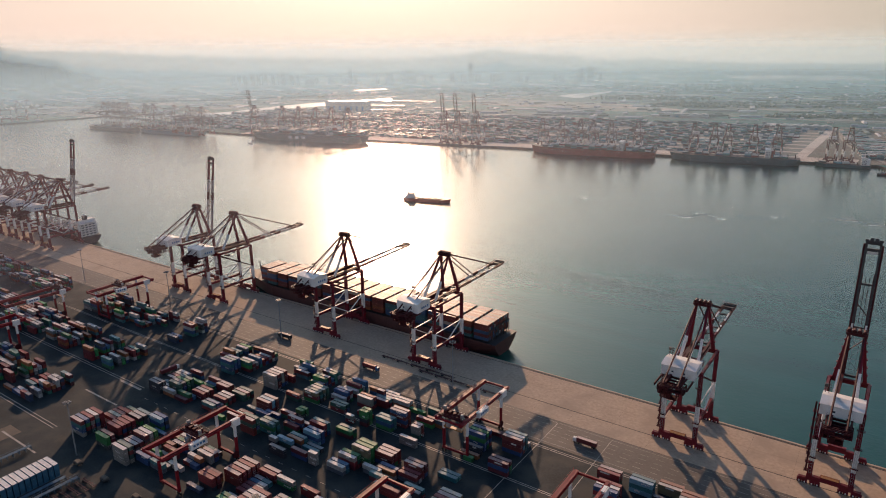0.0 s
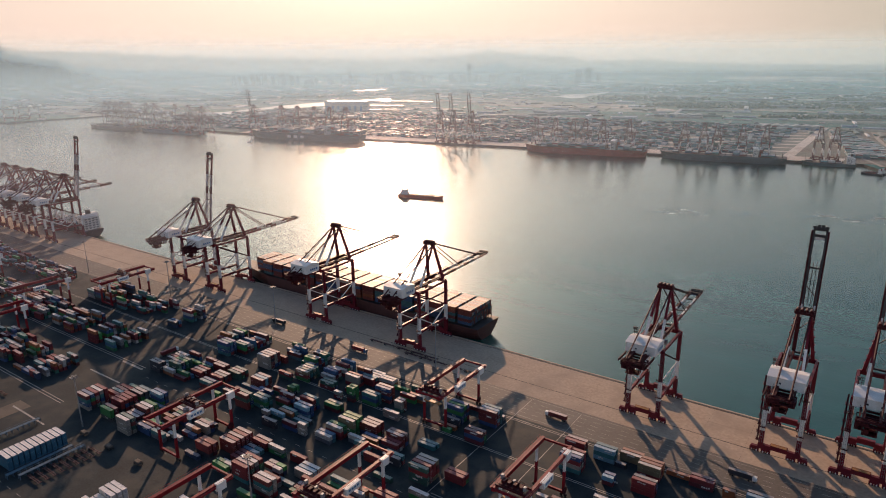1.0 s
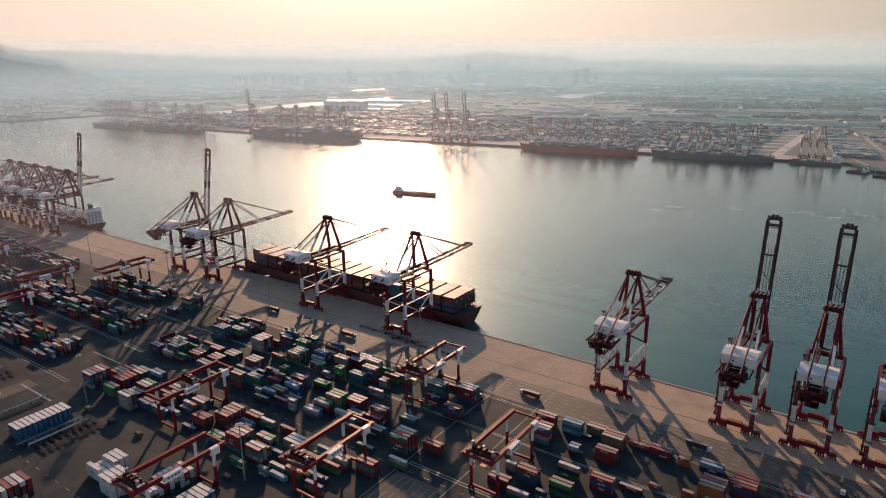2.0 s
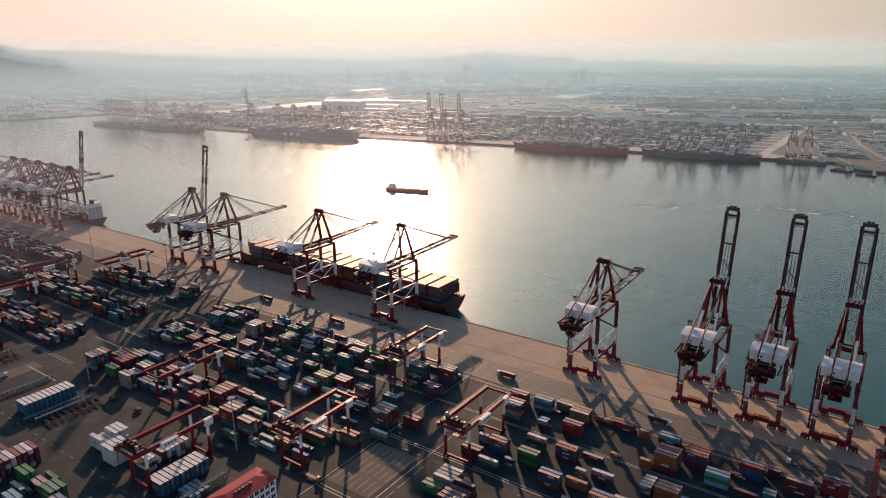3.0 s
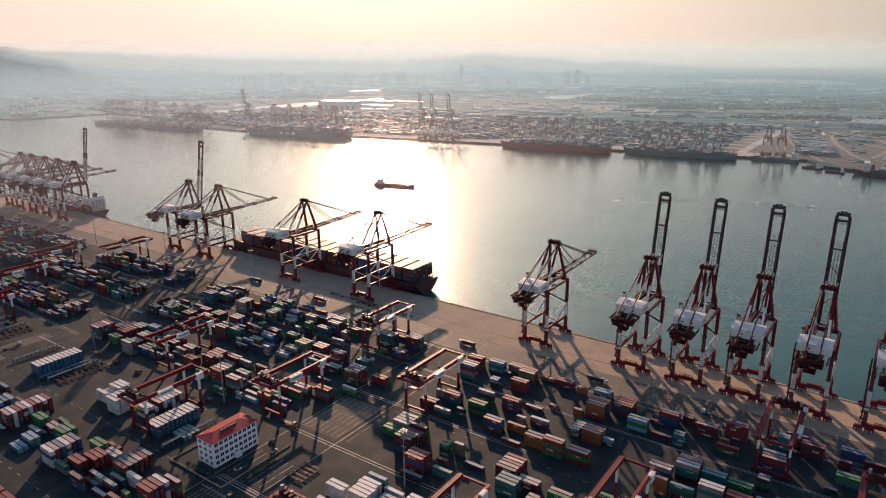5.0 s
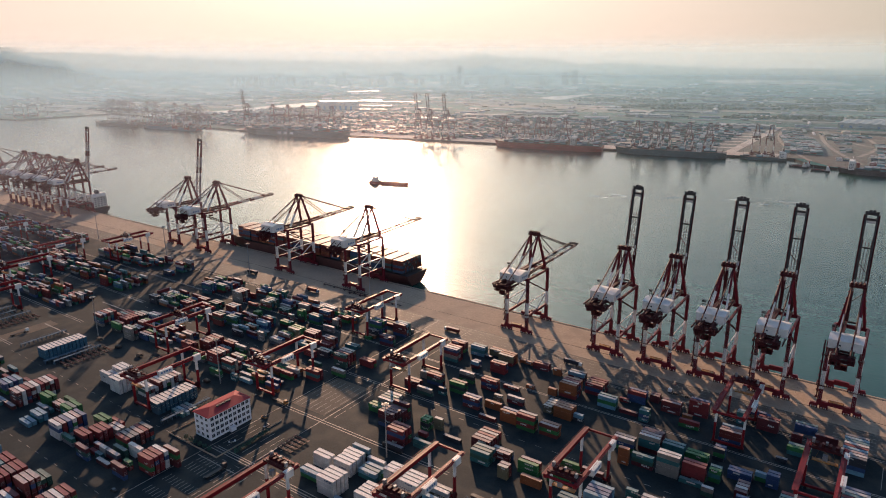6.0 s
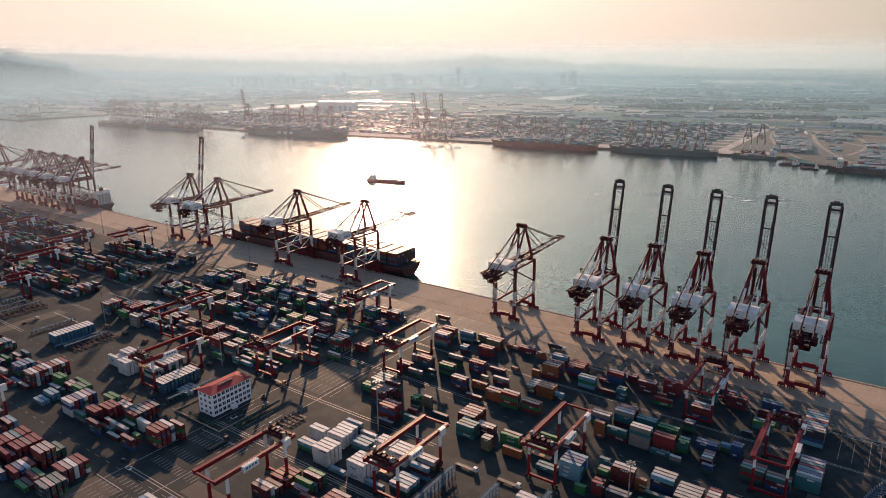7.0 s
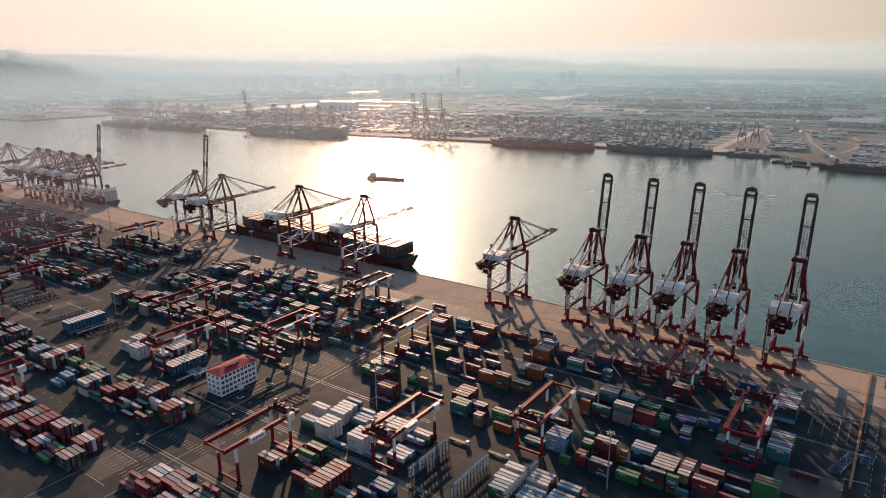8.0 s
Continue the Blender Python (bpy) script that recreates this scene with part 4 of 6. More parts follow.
def stack(x, y, rows, tiers, codes, ragged=0.0, short=False):
    """Rows of stacked containers one behind another from the near left corner (x, y); codes: the paints, row by row in turn."""
    r = random.Random(int(x * 13 + y * 7))
    if y > 155:         # only the strip by the office holds clean white boxes
        codes = codes.replace("w", "v")
    wide = 6.3 if short else 12.4
    free = [k for k in range(rows) if not any(x + 0.9 < b1 and x + wide - 0.9 > a1 and y + ROW * k + 0.5 < d1 and y + ROW * (k + 1) - 0.5 > c1 for a1, b1, c1, d1 in TAKEN)]
    for k in free:
        TAKEN.append((x, x + wide, y + ROW * k, y + ROW * (k + 1)))
    for k in free:
        high = tiers - (1 if r.random() < ragged else 0)
        for t in range(high):
            code = codes[k % len(codes)] if t == high - 1 or r.random() < 0.45 or codes in ("w", "y", "o", "u") else r.choice(codes + "mkbetrg")
            px, py = x + (3.05 if short else 6.1) + r.uniform(-0.12, 0.12), y + 1.3 + ROW * k + r.uniform(-0.08, 0.08)
            put_container(px, py, 2.62 * t, code, short)


def block(x0, x1, y0, rows=10, low=1, high=4, gaps=0.12, seed=0):
    """A block of stacks: bays along x, rows along y from y0, with stack heights that drift from bay to bay."""
    r = random.Random(seed + int(x0 * 7 + y0))
    n = int((x1 - x0) / 12.9)
    for b in range(n):
        x = x0 + 6.3 + b * 12.9
        bay = noise.noise(Vector((x * 0.03, y0 * 0.11, seed))) * 0.5 + 0.5
        if r.random() < gaps * 0.6:
            continue
        kind = 1 if r.random() < 0.16 else 0
        top = low + (high - low) * min(1, max(0, bay * 1.3))
        for k in range(rows):
            py = y0 + ROW * k
            if r.random() < gaps or any(x - 6.6 < b1 and x + 6.6 > a1 and py - 1.6 < d1 and py + 1.6 > c1 for a1, b1, c1, d1 in TAKEN):
                continue
            h = int(round(top + r.uniform(-1.1, 0.9)))
            if h > 0:
                TAKEN.append((x - 6.3, x + 6.3, py - 1.3, py + 1.3))
            for t in range(max(0, min(high, h))):
                for length, dx in (((12.19, 0),) if kind == 0 else ((6.06, -3.1), (6.06, 3.1))):
                    container_lists(*stuff, x + dx + r.uniform(-0.15, 0.15), y0 + ROW * k + r.uniform(-0.08, 0.08), 2.62 * t, length)


# strip nearest the quay
for x, y, rows, tiers, codes in ((-346, 274, 4, 4, "wp"), (-390, 272, 3, 4, "bt"), (-308, 276, 4, 3, "ye"), (-320, 271, 1, 2, "r"), (-285, 277, 2, 2, "e"), (-273, 290, 2, 3, "wr"), (-246, 277, 2, 3, "t"), (-241, 282, 3, 4, "pb"),
                                 (-223, 271, 1, 2, "wm"), (-268, 306, 3, 1, "w"), (-188, 291, 3, 4, "bg"), (-187, 286, 1, 2, "k"), (-165, 277, 2, 3, "m"), (-168, 298, 3, 4, "plt")):
    stack(x, y, rows, tiers, codes)
for x, y, rows, tiers, codes in ((-266, 271, 1, 2, "w"), (-256, 273, 2, 4, "g"), (-221, 280, 2, 3, "wp"), (-182, 278, 1, 1, "g")):
    stack(x, y, rows, tiers, codes, short=True)
for x, y, rows, tiers, codes in ((-106, 283, 3, 4, "bwr"), (-111, 301, 2, 3, "rp"), (-94, 303, 2, 3, "lt"), (-81, 310, 2, 2, "yo"), (-68, 301, 3, 3, "yoo"), (-66, 286, 2, 3, "rk"), (-55, 311, 1, 1, "o"),
                                 (-42, 308, 2, 2, "rm"), (-14, 309, 2, 2, "lk"), (-8, 281, 4, 4, "opr"), (5, 295, 4, 3, "ror"), (19, 283, 2, 3, "lt"), (33, 301, 2, 3, "rb"), (34, 283, 1, 1, "m"),
                                 (56, 300, 2, 3, "pm"), (72, 306, 2, 4, "rb"), (71, 288, 1, 2, "r"), (96, 285, 2, 3, "pm"), (94, 301, 1, 1, "l"), (112, 312, 2, 3, "mr"), (132, 322, 2, 2, "bt"),
                                 (144, 316, 1, 2, "m"), (132, 293, 2, 2, "gt"), (159, 291, 9, 4, "kwplrwtl")):
    stack(x, y, rows, tiers, codes)
for x, y, rows, tiers, codes in ((-81, 302, 1, 1, "k"), (-81, 283, 2, 2, "lb"), (-25, 307, 1, 2, "o"), (-32, 278, 1, 1, "o"), (-15, 278, 1, 2, "o"), (46, 308, 2, 2, "m"), (29, 297, 1, 1, "r"),
                                 (48, 280, 2, 3, "te"), (70, 299, 1, 1, "o"), (100, 312, 2, 3, "tl"), (132, 309, 1, 2, "m"), (128, 281, 1, 1, "k")):
    stack(x, y, rows, tiers, codes, short=True)
# second strip
for x, y, rows, tiers, codes in ((-408, 226, 2, 3, "k"), (-395, 233, 4, 3, "ekg"), (-375, 237, 3, 2, "rp"), (-369, 252, 2, 2, "p"), (-351, 251, 3, 2, "ep"), (-325, 250, 3, 3, "pl"), (-313, 227, 2, 4, "per"), (-303, 234, 2, 3, "te"),
                                 (-292, 247, 1, 3, "p"), (-276, 250, 2, 3, "rt"), (-272, 241, 2, 3, "lb"), (-283, 230, 1, 2, "l"), (-280, 221, 1, 2, "k"), (-267, 226, 1, 2, "m"), (-238, 235, 2, 3, "wg"), (-234, 239, 4, 4, "gyg"),
                                 (-222, 248, 3, 3, "p"), (-261, 257, 2, 2, "ge"), (-202, 249, 2, 3, "pm"), (-169, 228, 4, 4, "erpy"), (-185, 257, 2, 1, "t"), (-160, 216, 1, 2, "w"), (-153, 239, 2, 2, "r"), (-192, 233, 2, 2, "kt"),
                                 (-187, 219, 1, 1, "e")):
    stack(x, y, rows, tiers, codes)
for x, y, rows, tiers, codes in ((-297, 258, 2, 2, "g"), (-287, 227, 1, 2, "w"), (-253, 226, 1, 3, "w")):
    stack(x, y, rows, tiers, codes, short=True)
for x, y, rows, tiers, codes in ((-105, 233, 2, 2, "m"), (-94, 245, 2, 3, "rm"), (-91, 229, 1, 2, "w"), (-77, 261, 1, 3, "w"), (-74, 244, 2, 3, "gm"), (-58, 260, 2, 3, "ro"), (-45, 269, 1, 1, "p"),
                                 (-33, 253, 1, 2, "w"), (-42, 239, 1, 2, "o"), (-55, 232, 2, 3, "pb"), (-38, 225, 1, 1, "p"), (-25, 230, 2, 3, "ob"), (-12, 228, 2, 4, "ryg"), (3, 230, 2, 3, "po"),
                                 (1, 254, 3, 3, "o"), (46, 242, 2, 3, "wk"), (61, 231, 1, 3, "tb"), (59, 248, 3, 4, "wpm"), (58, 260, 1, 3, "m"), (72, 251, 2, 3, "t"), (75, 231, 2, 5, "w"), (88, 234, 2, 4, "r"),
                                 (88, 230, 1, 1, "t"), (85, 253, 2, 2, "g"), (109, 249, 2, 2, "b"), (137, 233, 3, 3, "etr"), (150, 232, 2, 3, "tm"), (163, 241, 8, 3, "twblr")):
    stack(x, y, rows, tiers, codes)
for x, y, rows, tiers, codes in ((-103, 249, 1, 2, "w"), (-78, 236, 1, 2, "k"), (-41, 249, 1, 2, "y"), (-7, 255, 4, 2, "y"), (14, 256, 1, 2, "l"), (54, 228, 1, 4, "o"), (98, 262, 2, 3, "kb"),
                                 (101, 240, 2, 3, "gt"), (122, 255, 1, 2, "l"), (101, 225, 1, 2, "wb"), (116, 232, 4, 2, "mwp"), (118, 227, 1, 2, "b"), (128, 252, 2, 3, "b")):
    stack(x, y, rows, tiers, codes, short=True)
# third strip
for x, y, rows, tiers, codes in ((-399, 168, 5, 4, "pbrwr"), (-378, 179, 4, 3, "r"), (-373, 169, 2, 3, "gm"), (-349, 166, 2, 4, "we"), (-356, 183, 3, 3, "pwg"), (-338, 173, 2, 2, "bm"), (-365, 199, 2, 3, "lb"), (-279, 189, 5, 3, "prpr"),
                                 (-288, 179, 2, 3, "r"), (-310, 194, 2, 2, "wp"), (-266, 202, 2, 2, "rp"), (-253, 203, 1, 2, "w"), (-250, 175, 4, 4, "rpw"), (-230, 173, 2, 4, "pwb"), (-236, 204, 1, 2, "r"), (-223, 195, 3, 2, "wl"),
                                 (-208, 171, 1, 1, "l"), (-234, 165, 1, 2, "g"), (-171, 201, 2, 3, "r")):
    stack(x, y, rows, tiers, codes)
for x, y, rows, tiers, codes in ((-214, 168, 1, 2, "t"),):
    stack(x, y, rows, tiers, codes, short=True)
stack(-103, 192, 2, 2, "g")
stack(-100, 198, 4, 3, "wet", 0.2)
stack(-86, 182, 6, 4, "m", 0.2)
for x, y, rows, tiers, codes in ((-69, 170, 3, 4, "r"), (-53, 175, 1, 2, "t"), (-43, 192, 1, 1, "k"), (-23, 193, 5, 3, "mpryr"), (-17, 182, 3, 3, "te"), (-9, 192, 2, 2, "py"), (11, 188, 2, 3, "gp"), (17, 180, 1, 2, "o"),
                                 (54, 179, 4, 4, "lbb"), (29, 205, 1, 2, "g"), (42, 205, 1, 2, "p"), (28, 190, 3, 2, "gyp"), (40, 178, 2, 1, "t"), (80, 190, 2, 4, "pw"), (84, 171, 2, 3, "k"), (100, 194, 3, 4, "lyy"),
                                 (100, 185, 1, 2, "e"), (99, 174, 2, 2, "g"), (115, 183, 5, 4, "y"), (112, 178, 1, 4, "k"), (137, 183, 2, 4, "pm"), (137, 198, 2, 3, "rp"), (150, 204, 1, 2, "m"), (151, 194, 1, 2, "t"),
                                 (150, 185, 1, 2, "r"), (164, 198, 3, 4, "gr")):
    stack(x, y, rows, tiers, codes)
for x, y, rows, tiers, codes in ((-61, 193, 2, 3, "g"), (-54, 198, 1, 3, "y"), (-55, 183, 1, 2, "r"), (4, 177, 2, 3, "yp"), (67, 170, 1, 2, "g"), (70, 197, 1, 3, "ty"), (73, 186, 2, 3, "gy"), (75, 174, 2, 3, "r"),
                                 (93, 190, 1, 3, "o"), (125, 178, 1, 4, "g"), (131, 176, 1, 2, "t"), (129, 183, 6, 4, "ywr")):
    stack(x, y, rows, tiers, codes, short=True)
# fourth strip
stack(-291, 114, 6, 3, "w", 0.4)
stack(-271, 110, 4, 4, "w", 0.2)
stack(-250, 118, 9, 3, "wwwp", 0.2)
stack(-224, 109, 10, 3, "u")
stack(-208, 116, 4, 1, "tlk")
for x, y, rows, tiers, codes in ((-89, 128, 2, 3, "w"), (-87, 116, 2, 2, "lw"), (-69, 111, 4, 4, "w"), (-75, 130, 3, 3, "w"), (-76, 139, 2, 3, "w"), (-76, 144, 2, 3, "wl"), (-59, 116, 1, 2, "wl"), (-56, 110, 1, 1, "l"), (-43, 112, 4, 4, "w"),
                                 (-60, 134, 3, 2, "lt"), (-96, 116, 2, 1, "l"), (-30, 112, 1, 1, "l"), (-46, 139, 3, 3, "w"), (-33, 136, 4, 3, "w"), (-15, 133, 1, 3, "l"), (-18, 143, 2, 2, "wy"), (-16, 116, 4, 2, "wl"), (-63, 142, 2, 2, "w")):
    stack(x, y, rows, tiers, codes)
stack(46, 144, 2, 2, "w")
stack(46, 132, 3, 2, "wl", 0.2)
stack(48, 123, 3, 2, "tl")
stack(62, 140, 4, 2, "wy", 0.2)
stack(64, 124, 4, 2, "wlt", 0.3)
stack(78, 132, 6, 2, "wly", 0.3)
block(92, 175, 114, 12, 1, 3, 0.25)
# fifth strip
block(-470, -372, 56, 11, 1, 3, 0.3)
for x, y, rows, tiers, codes in ((-310, 62, 9, 4, "pwr"), (-336, 65, 4, 3, "bl"), (-365, 69, 1, 2, "g"), (-363, 62, 2, 2, "k"), (-292, 73, 2, 3, "g"), (-278, 74, 2, 2, "p"), (-265, 73, 3, 3, "ge"), (-278, 53, 2, 1, "l"),
                                 (-278, 60, 2, 2, "l"), (-246, 57, 6, 4, "wpb"), (-226, 62, 2, 3, "r"), (-222, 69, 3, 3, "r"), (-233, 78, 2, 3, "g"), (-226, 82, 2, 2, "r"), (-211, 55, 1, 3, "mp"), (-201, 74, 6, 3, "rkkp"),
                                 (-185, 73, 1, 3, "w"), (-195, 69, 1, 2, "e"), (-167, 68, 4, 4, "rrrw"), (-162, 78, 2, 4, "kp"), (-176, 57, 1, 3, "m")):
    stack(x, y, rows, tiers, codes)
for x, y, rows, tiers, codes in ((-176, 64, 1, 2, "g"),):
    stack(x, y, rows, tiers, codes, short=True)
stack(-73, 70, 4, 3, "mwk", 0.2)
stack(-63, 69, 3, 2, "te", 0.3)
stack(-74, 84, 4, 2, "ror", 0.3)
stack(-58, 84, 5, 3, "pgt", 0.3)
stack(-48, 72, 5, 2, "rkp", 0.3)
stack(-31, 66, 8, 4, "prrp")
stack(-17, 70, 3, 2, "rtk", 0.2)
stack(-5, 88, 3, 2, "btl", 0.2)
block(20, 190, 54, 12, 1, 3, 0.25)
# sixth strip
stack(-300, 2, 10, 3, "rpm", 0.3)
stack(-272, 17, 4, 4, "wp", 0.2)
stack(-286, 0, 6, 2, "rmk", 0.4)
stack(-257, 3, 9, 3, "lprp", 0.2)
stack(-236, 2, 9, 3, "rptr", 0.1)
stack(-222, 8, 7, 3, "rmr", 0.2)
stack(-203, 4, 4, 2, "rbw", 0.3)
stack(-206, 28, 2, 2, "e")
stack(-202, 15, 5, 4, "pp")
stack(-188, 2, 4, 2, "gmr", 0.3)
stack(-170, 5, 4, 3, "kpe", 0.2)
stack(-178, 15, 6, 3, "rrpwr")
stack(-115, 28, 3, 2, "wl")
stack(-122, 15, 3, 2, "ro", 0.3)
stack(-108, 16, 3, 3, "ror", 0.3)
stack(-102, 24, 6, 2, "krb", 0.3)
stack(-90, 14, 8, 2, "rmpk", 0.4)
stack(-76, 8, 10, 3, "rtk", 0.4)
block(-62, 190, 0, 11, 1, 3, 0.3)
block(-420, -305, 0, 11, 1, 3, 0.2)
block(-330, -160, -60, 11, 1, 3, 0.25)
# looser filling between the placed stacks
for y0, x0, x1, high, gaps in ((280, -408, -205, 3, 0.35), (283, -200, -150, 1, 0.7), (229, -408, -180, 2, 0.25), (175, -408, -165, 2, 0.3), (113, 66, 92, 2, 0.4), (56, -362, -160, 2, 0.45), (56, -40, 20, 2, 0.4), (1, -300, -166, 3, 0.4)):
    for dx in (0, 5.5):
        block(x0 + dx, x1, y0, 10, 1, high, gaps if dx == 0 else 0.75, seed=int(dx))
# past the cross road
for x0, x1 in ((-640, -450), (-860, -660), (-1080, -880)):
    for y0 in (172, 229, 284):
        block(x0, x1, y0, 10, 1, 4, 0.34)
block(-640, -530, 114, 10, 1, 3, 0.4)
for k in range(11):
    for t in range(3):
        ob = tagged(new("container", TEAL_WHITE), "blue tank-frame container with a white roof in a long row", "container", "shipping containers in the yard")
        ob.location = (-365, 109.5 + k * 3.0, 2.62 * t)
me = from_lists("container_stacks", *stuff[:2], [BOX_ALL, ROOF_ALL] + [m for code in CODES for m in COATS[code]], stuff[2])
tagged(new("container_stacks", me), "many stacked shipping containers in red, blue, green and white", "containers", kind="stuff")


# ---- ships ----
def hull_mesh(bm, length, beam_w, depth, sheer=3.0, mi=0, boot=1):
    """A hull along x, bow at -x: sections with a flared bow and a raked flat stern. z = 0 is the waterline."""
    n, rows = 26, 6
    grid = []
    for i in range(n + 1):
        s = i / n
        x = -length / 2 + length * s
        full = min(1.0, (s / 0.16) ** 0.6) if s < 0.16 else 1.0
        ring = []
        for j in range(rows + 1):
            h = j / rows
            z = -3 + (depth + 3 + sheer * max(0, 1 - s / 0.18) ** 2) * h
            fine = full ** (1.9 - 1.2 * h)
            run = 1.0 if s < 0.9 else 1 - (1 - h) ** 1.5 * ((s - 0.9) / 0.1) * 0.8
            rake = -length * 0.03 * h * max(0, 1 - s / 0.1) + length * 0.006 * h * max(0, (s - 0.94) / 0.06)
            w = beam_w / 2 * max(0.012, fine) * run
            ring.append((x + rake, w, z))
        grid.append(ring)
    sides = []
    for sgn in (-1, 1):
        vs = [[bm.verts.new((x, sgn * w, z)) for x, w, z in ring] for ring in grid]
        sides.append(vs)
        for i in range(n):
            for j in range(rows):
                f = bm.faces.new((vs[i][j], vs[i + 1][j], vs[i + 1][j + 1], vs[i][j + 1]))
                f.material_index = boot if j < 2 else mi
    a, b = sides
    for i in range(n):
        bm.faces.new((a[i][rows], a[i + 1][rows], b[i + 1][rows], b[i][rows])).material_index = 2
    for j in range(rows):
        bm.faces.new((a[n][j], a[n][j + 1], b[n][j + 1], b[n][j])).material_index = mi
        bm.faces.new((a[0][j], a[0][j + 1], b[0][j + 1], b[0][j])).material_index = mi


def container_ship(length, beam_w, depth, tiers, house_at, paint, boot, m, label, seed, low=None, cargo=None):
    r = random.Random(seed)
    ship = thing("container_ship", label, "ship", "ships at the quays", m=m)
    bm = bmesh.new()
    hull_mesh(bm, length, beam_w, depth, mi=0, boot=1)
    part("hull", bm, [paint, boot, DARK], ship)
    v, f, idx = [], [], []
    pitch = 14.7 if cargo else 13.4
    n = int((length * 0.925) / pitch)
    rows = int(beam_w / 2.55)
    for b in range(n):
        x = -length * 0.395 + b * pitch
        if house_at and (abs(x - (house_at - 0.5) * length) < 12 or (house_at > 0.85 and x > (house_at - 0.5) * length - 12)):
            continue
        t0 = tiers + r.choice((-1, 0, 0, 0, 0, 0)) if b > 1 else max(1, tiers - 1)
        if cargo:
            t0 = tiers
        if low:
            t0 = max(0, t0 - r.choice((0, 0, 1, 2)))
        for k in range(rows):
            y = (k - (rows - 1) / 2) * 2.5
            if b == 0 and abs(y) > beam_w * 0.34:
                continue
            for t in range(t0):
                container_lists(v, f, idx, x, y, depth + 1.6 + 2.62 * t, 12.19)
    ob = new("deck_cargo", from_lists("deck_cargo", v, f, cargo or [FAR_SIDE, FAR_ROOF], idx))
    ob.parent = ship
    tagged(ob, "rows of stacked deck containers", kind="stuff")
    for b in range(n):
        bm = bmesh.new()
        x = -length * 0.395 + (b + 0.5) * pitch
        top = depth + 2.2 + 2.62 * (tiers - (2 if cargo else 0))
        for k in range(8):
            y = (k - 3.5) * beam_w / 8
            beam(bm, (x, y, depth), (x, y, top), 0.5, 0.4)
        beam(bm, (x, -beam_w / 2 + 1, top), (x, beam_w / 2 - 1, top), 0.7, 0.6)
        part("lashing_bridge", bm, [DARK], ship)
    if house_at:
        bm = bmesh.new()
        x = (house_at - 0.5) * length
        hh = depth + 2.62 * tiers + 12
        aft = 9 if house_at > 0.85 else 5
        box(bm, x - 5, x + aft, -beam_w * 0.42, beam_w * 0.42, depth, hh - 3)
        box(bm, x - 5.5, x + 4, -beam_w * 0.5, beam_w * 0.5, hh - 3, hh)
        rod(bm, (x, 0, hh), (x, 0, hh + 8), 0.4, 6)
        beam(bm, (x, -4, hh + 5), (x, 4, hh + 5), 0.4, 0.4)
        house = part("superstructure", bm, [WHITE], ship, "white superstructure with a bridge")
        bm = bmesh.new()
        for lv in range(int((hh - depth - 4) / 3)):
            box(bm, x - 5.08, x - 5.0, -beam_w * 0.38, beam_w * 0.38, depth + 1.6 + lv * 3, depth + 2.6 + lv * 3)
        box(bm, x - 5.6, x - 5.5, -beam_w * 0.48, beam_w * 0.48, hh - 2.2, hh - 0.8)
        for lv in range(int((hh - depth - 4) / 3)):
            for k in range(4):
                y = -beam_w * 0.34 + k * beam_w * 0.19
                box(bm, x + aft, x + aft + 0.08, y, y + beam_w * 0.10, depth + 1.5 + lv * 3, depth + 2.7 + lv * 3)
            for k in range(3):
                box(bm, x - 3.6 + k * 2.6, x - 2.2 + k * 2.6, -beam_w * 0.42 - 0.08, -beam_w * 0.42, depth + 1.5 + lv * 3, depth + 2.7 + lv * 3)
        part("window_band", bm, [GLASS], house)
        bm = bmesh.new()
        for lv in range(int((hh - depth - 4) / 3)):
            box(bm, x - 5.3, x + aft + 1.3, -beam_w * 0.45, beam_w * 0.45, depth + 2.95 + lv * 3, depth + 3.2 + lv * 3)
        part("deck_ledge", bm, [STEEL], house)
        bm = bmesh.new()
        if house_at > 0.85:
            box(bm, x + 1, x + 4.5, -2.5, 2.5, hh, hh + 5)
        else:
            box(bm, x + 7, x + 13, -4, 4, depth, hh - 4)
        part("funnel", bm, [HULL if house_at > 0.85 else HULL_RED], ship)
    bm = bmesh.new()
    rod(bm, (-length * 0.465, 0, depth + 2), (-length * 0.465, 0, depth + 15), 0.35, 6)
    beam(bm, (-length * 0.465, -2, depth + 11), (-length * 0.465, 2, depth + 11), 0.3, 0.3)
    part("foremast", bm, [STEEL], ship)
    if length > 340:
        for k in range(3):
            bm = bmesh.new()
            box(bm, -46 + k * 21, -34 + k * 21, -beam_w / 2 - 0.25, -beam_w / 2, 6, 13)
            part("hull_sign", bm, [WHITE], ship, "plain white block painted on the hull")
    return ship


HULL_SEA = material("blue_green_hull_paint", (0.012, 0.075, 0.092), 0.55, spread=0.3, scale=0.1)
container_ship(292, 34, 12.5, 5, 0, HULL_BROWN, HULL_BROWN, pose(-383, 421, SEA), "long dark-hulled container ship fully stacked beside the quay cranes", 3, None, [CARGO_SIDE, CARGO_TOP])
container_ship(268, 36, 14, 3, 0.74, HULL_RED, HULL_RED, pose(-581, shore(-581) - 24, SEA, 0, 0, SLOPE), "red-bottomed container ship at the far quay", 5)
container_ship(240, 34, 13, 2, 0.76, HULL_SEA, HULL_SEA, pose(-295, shore(-295) - 22, SEA, 0, 0, SLOPE), "container ship with a dark blue-green hull at the far quay", 6, True)
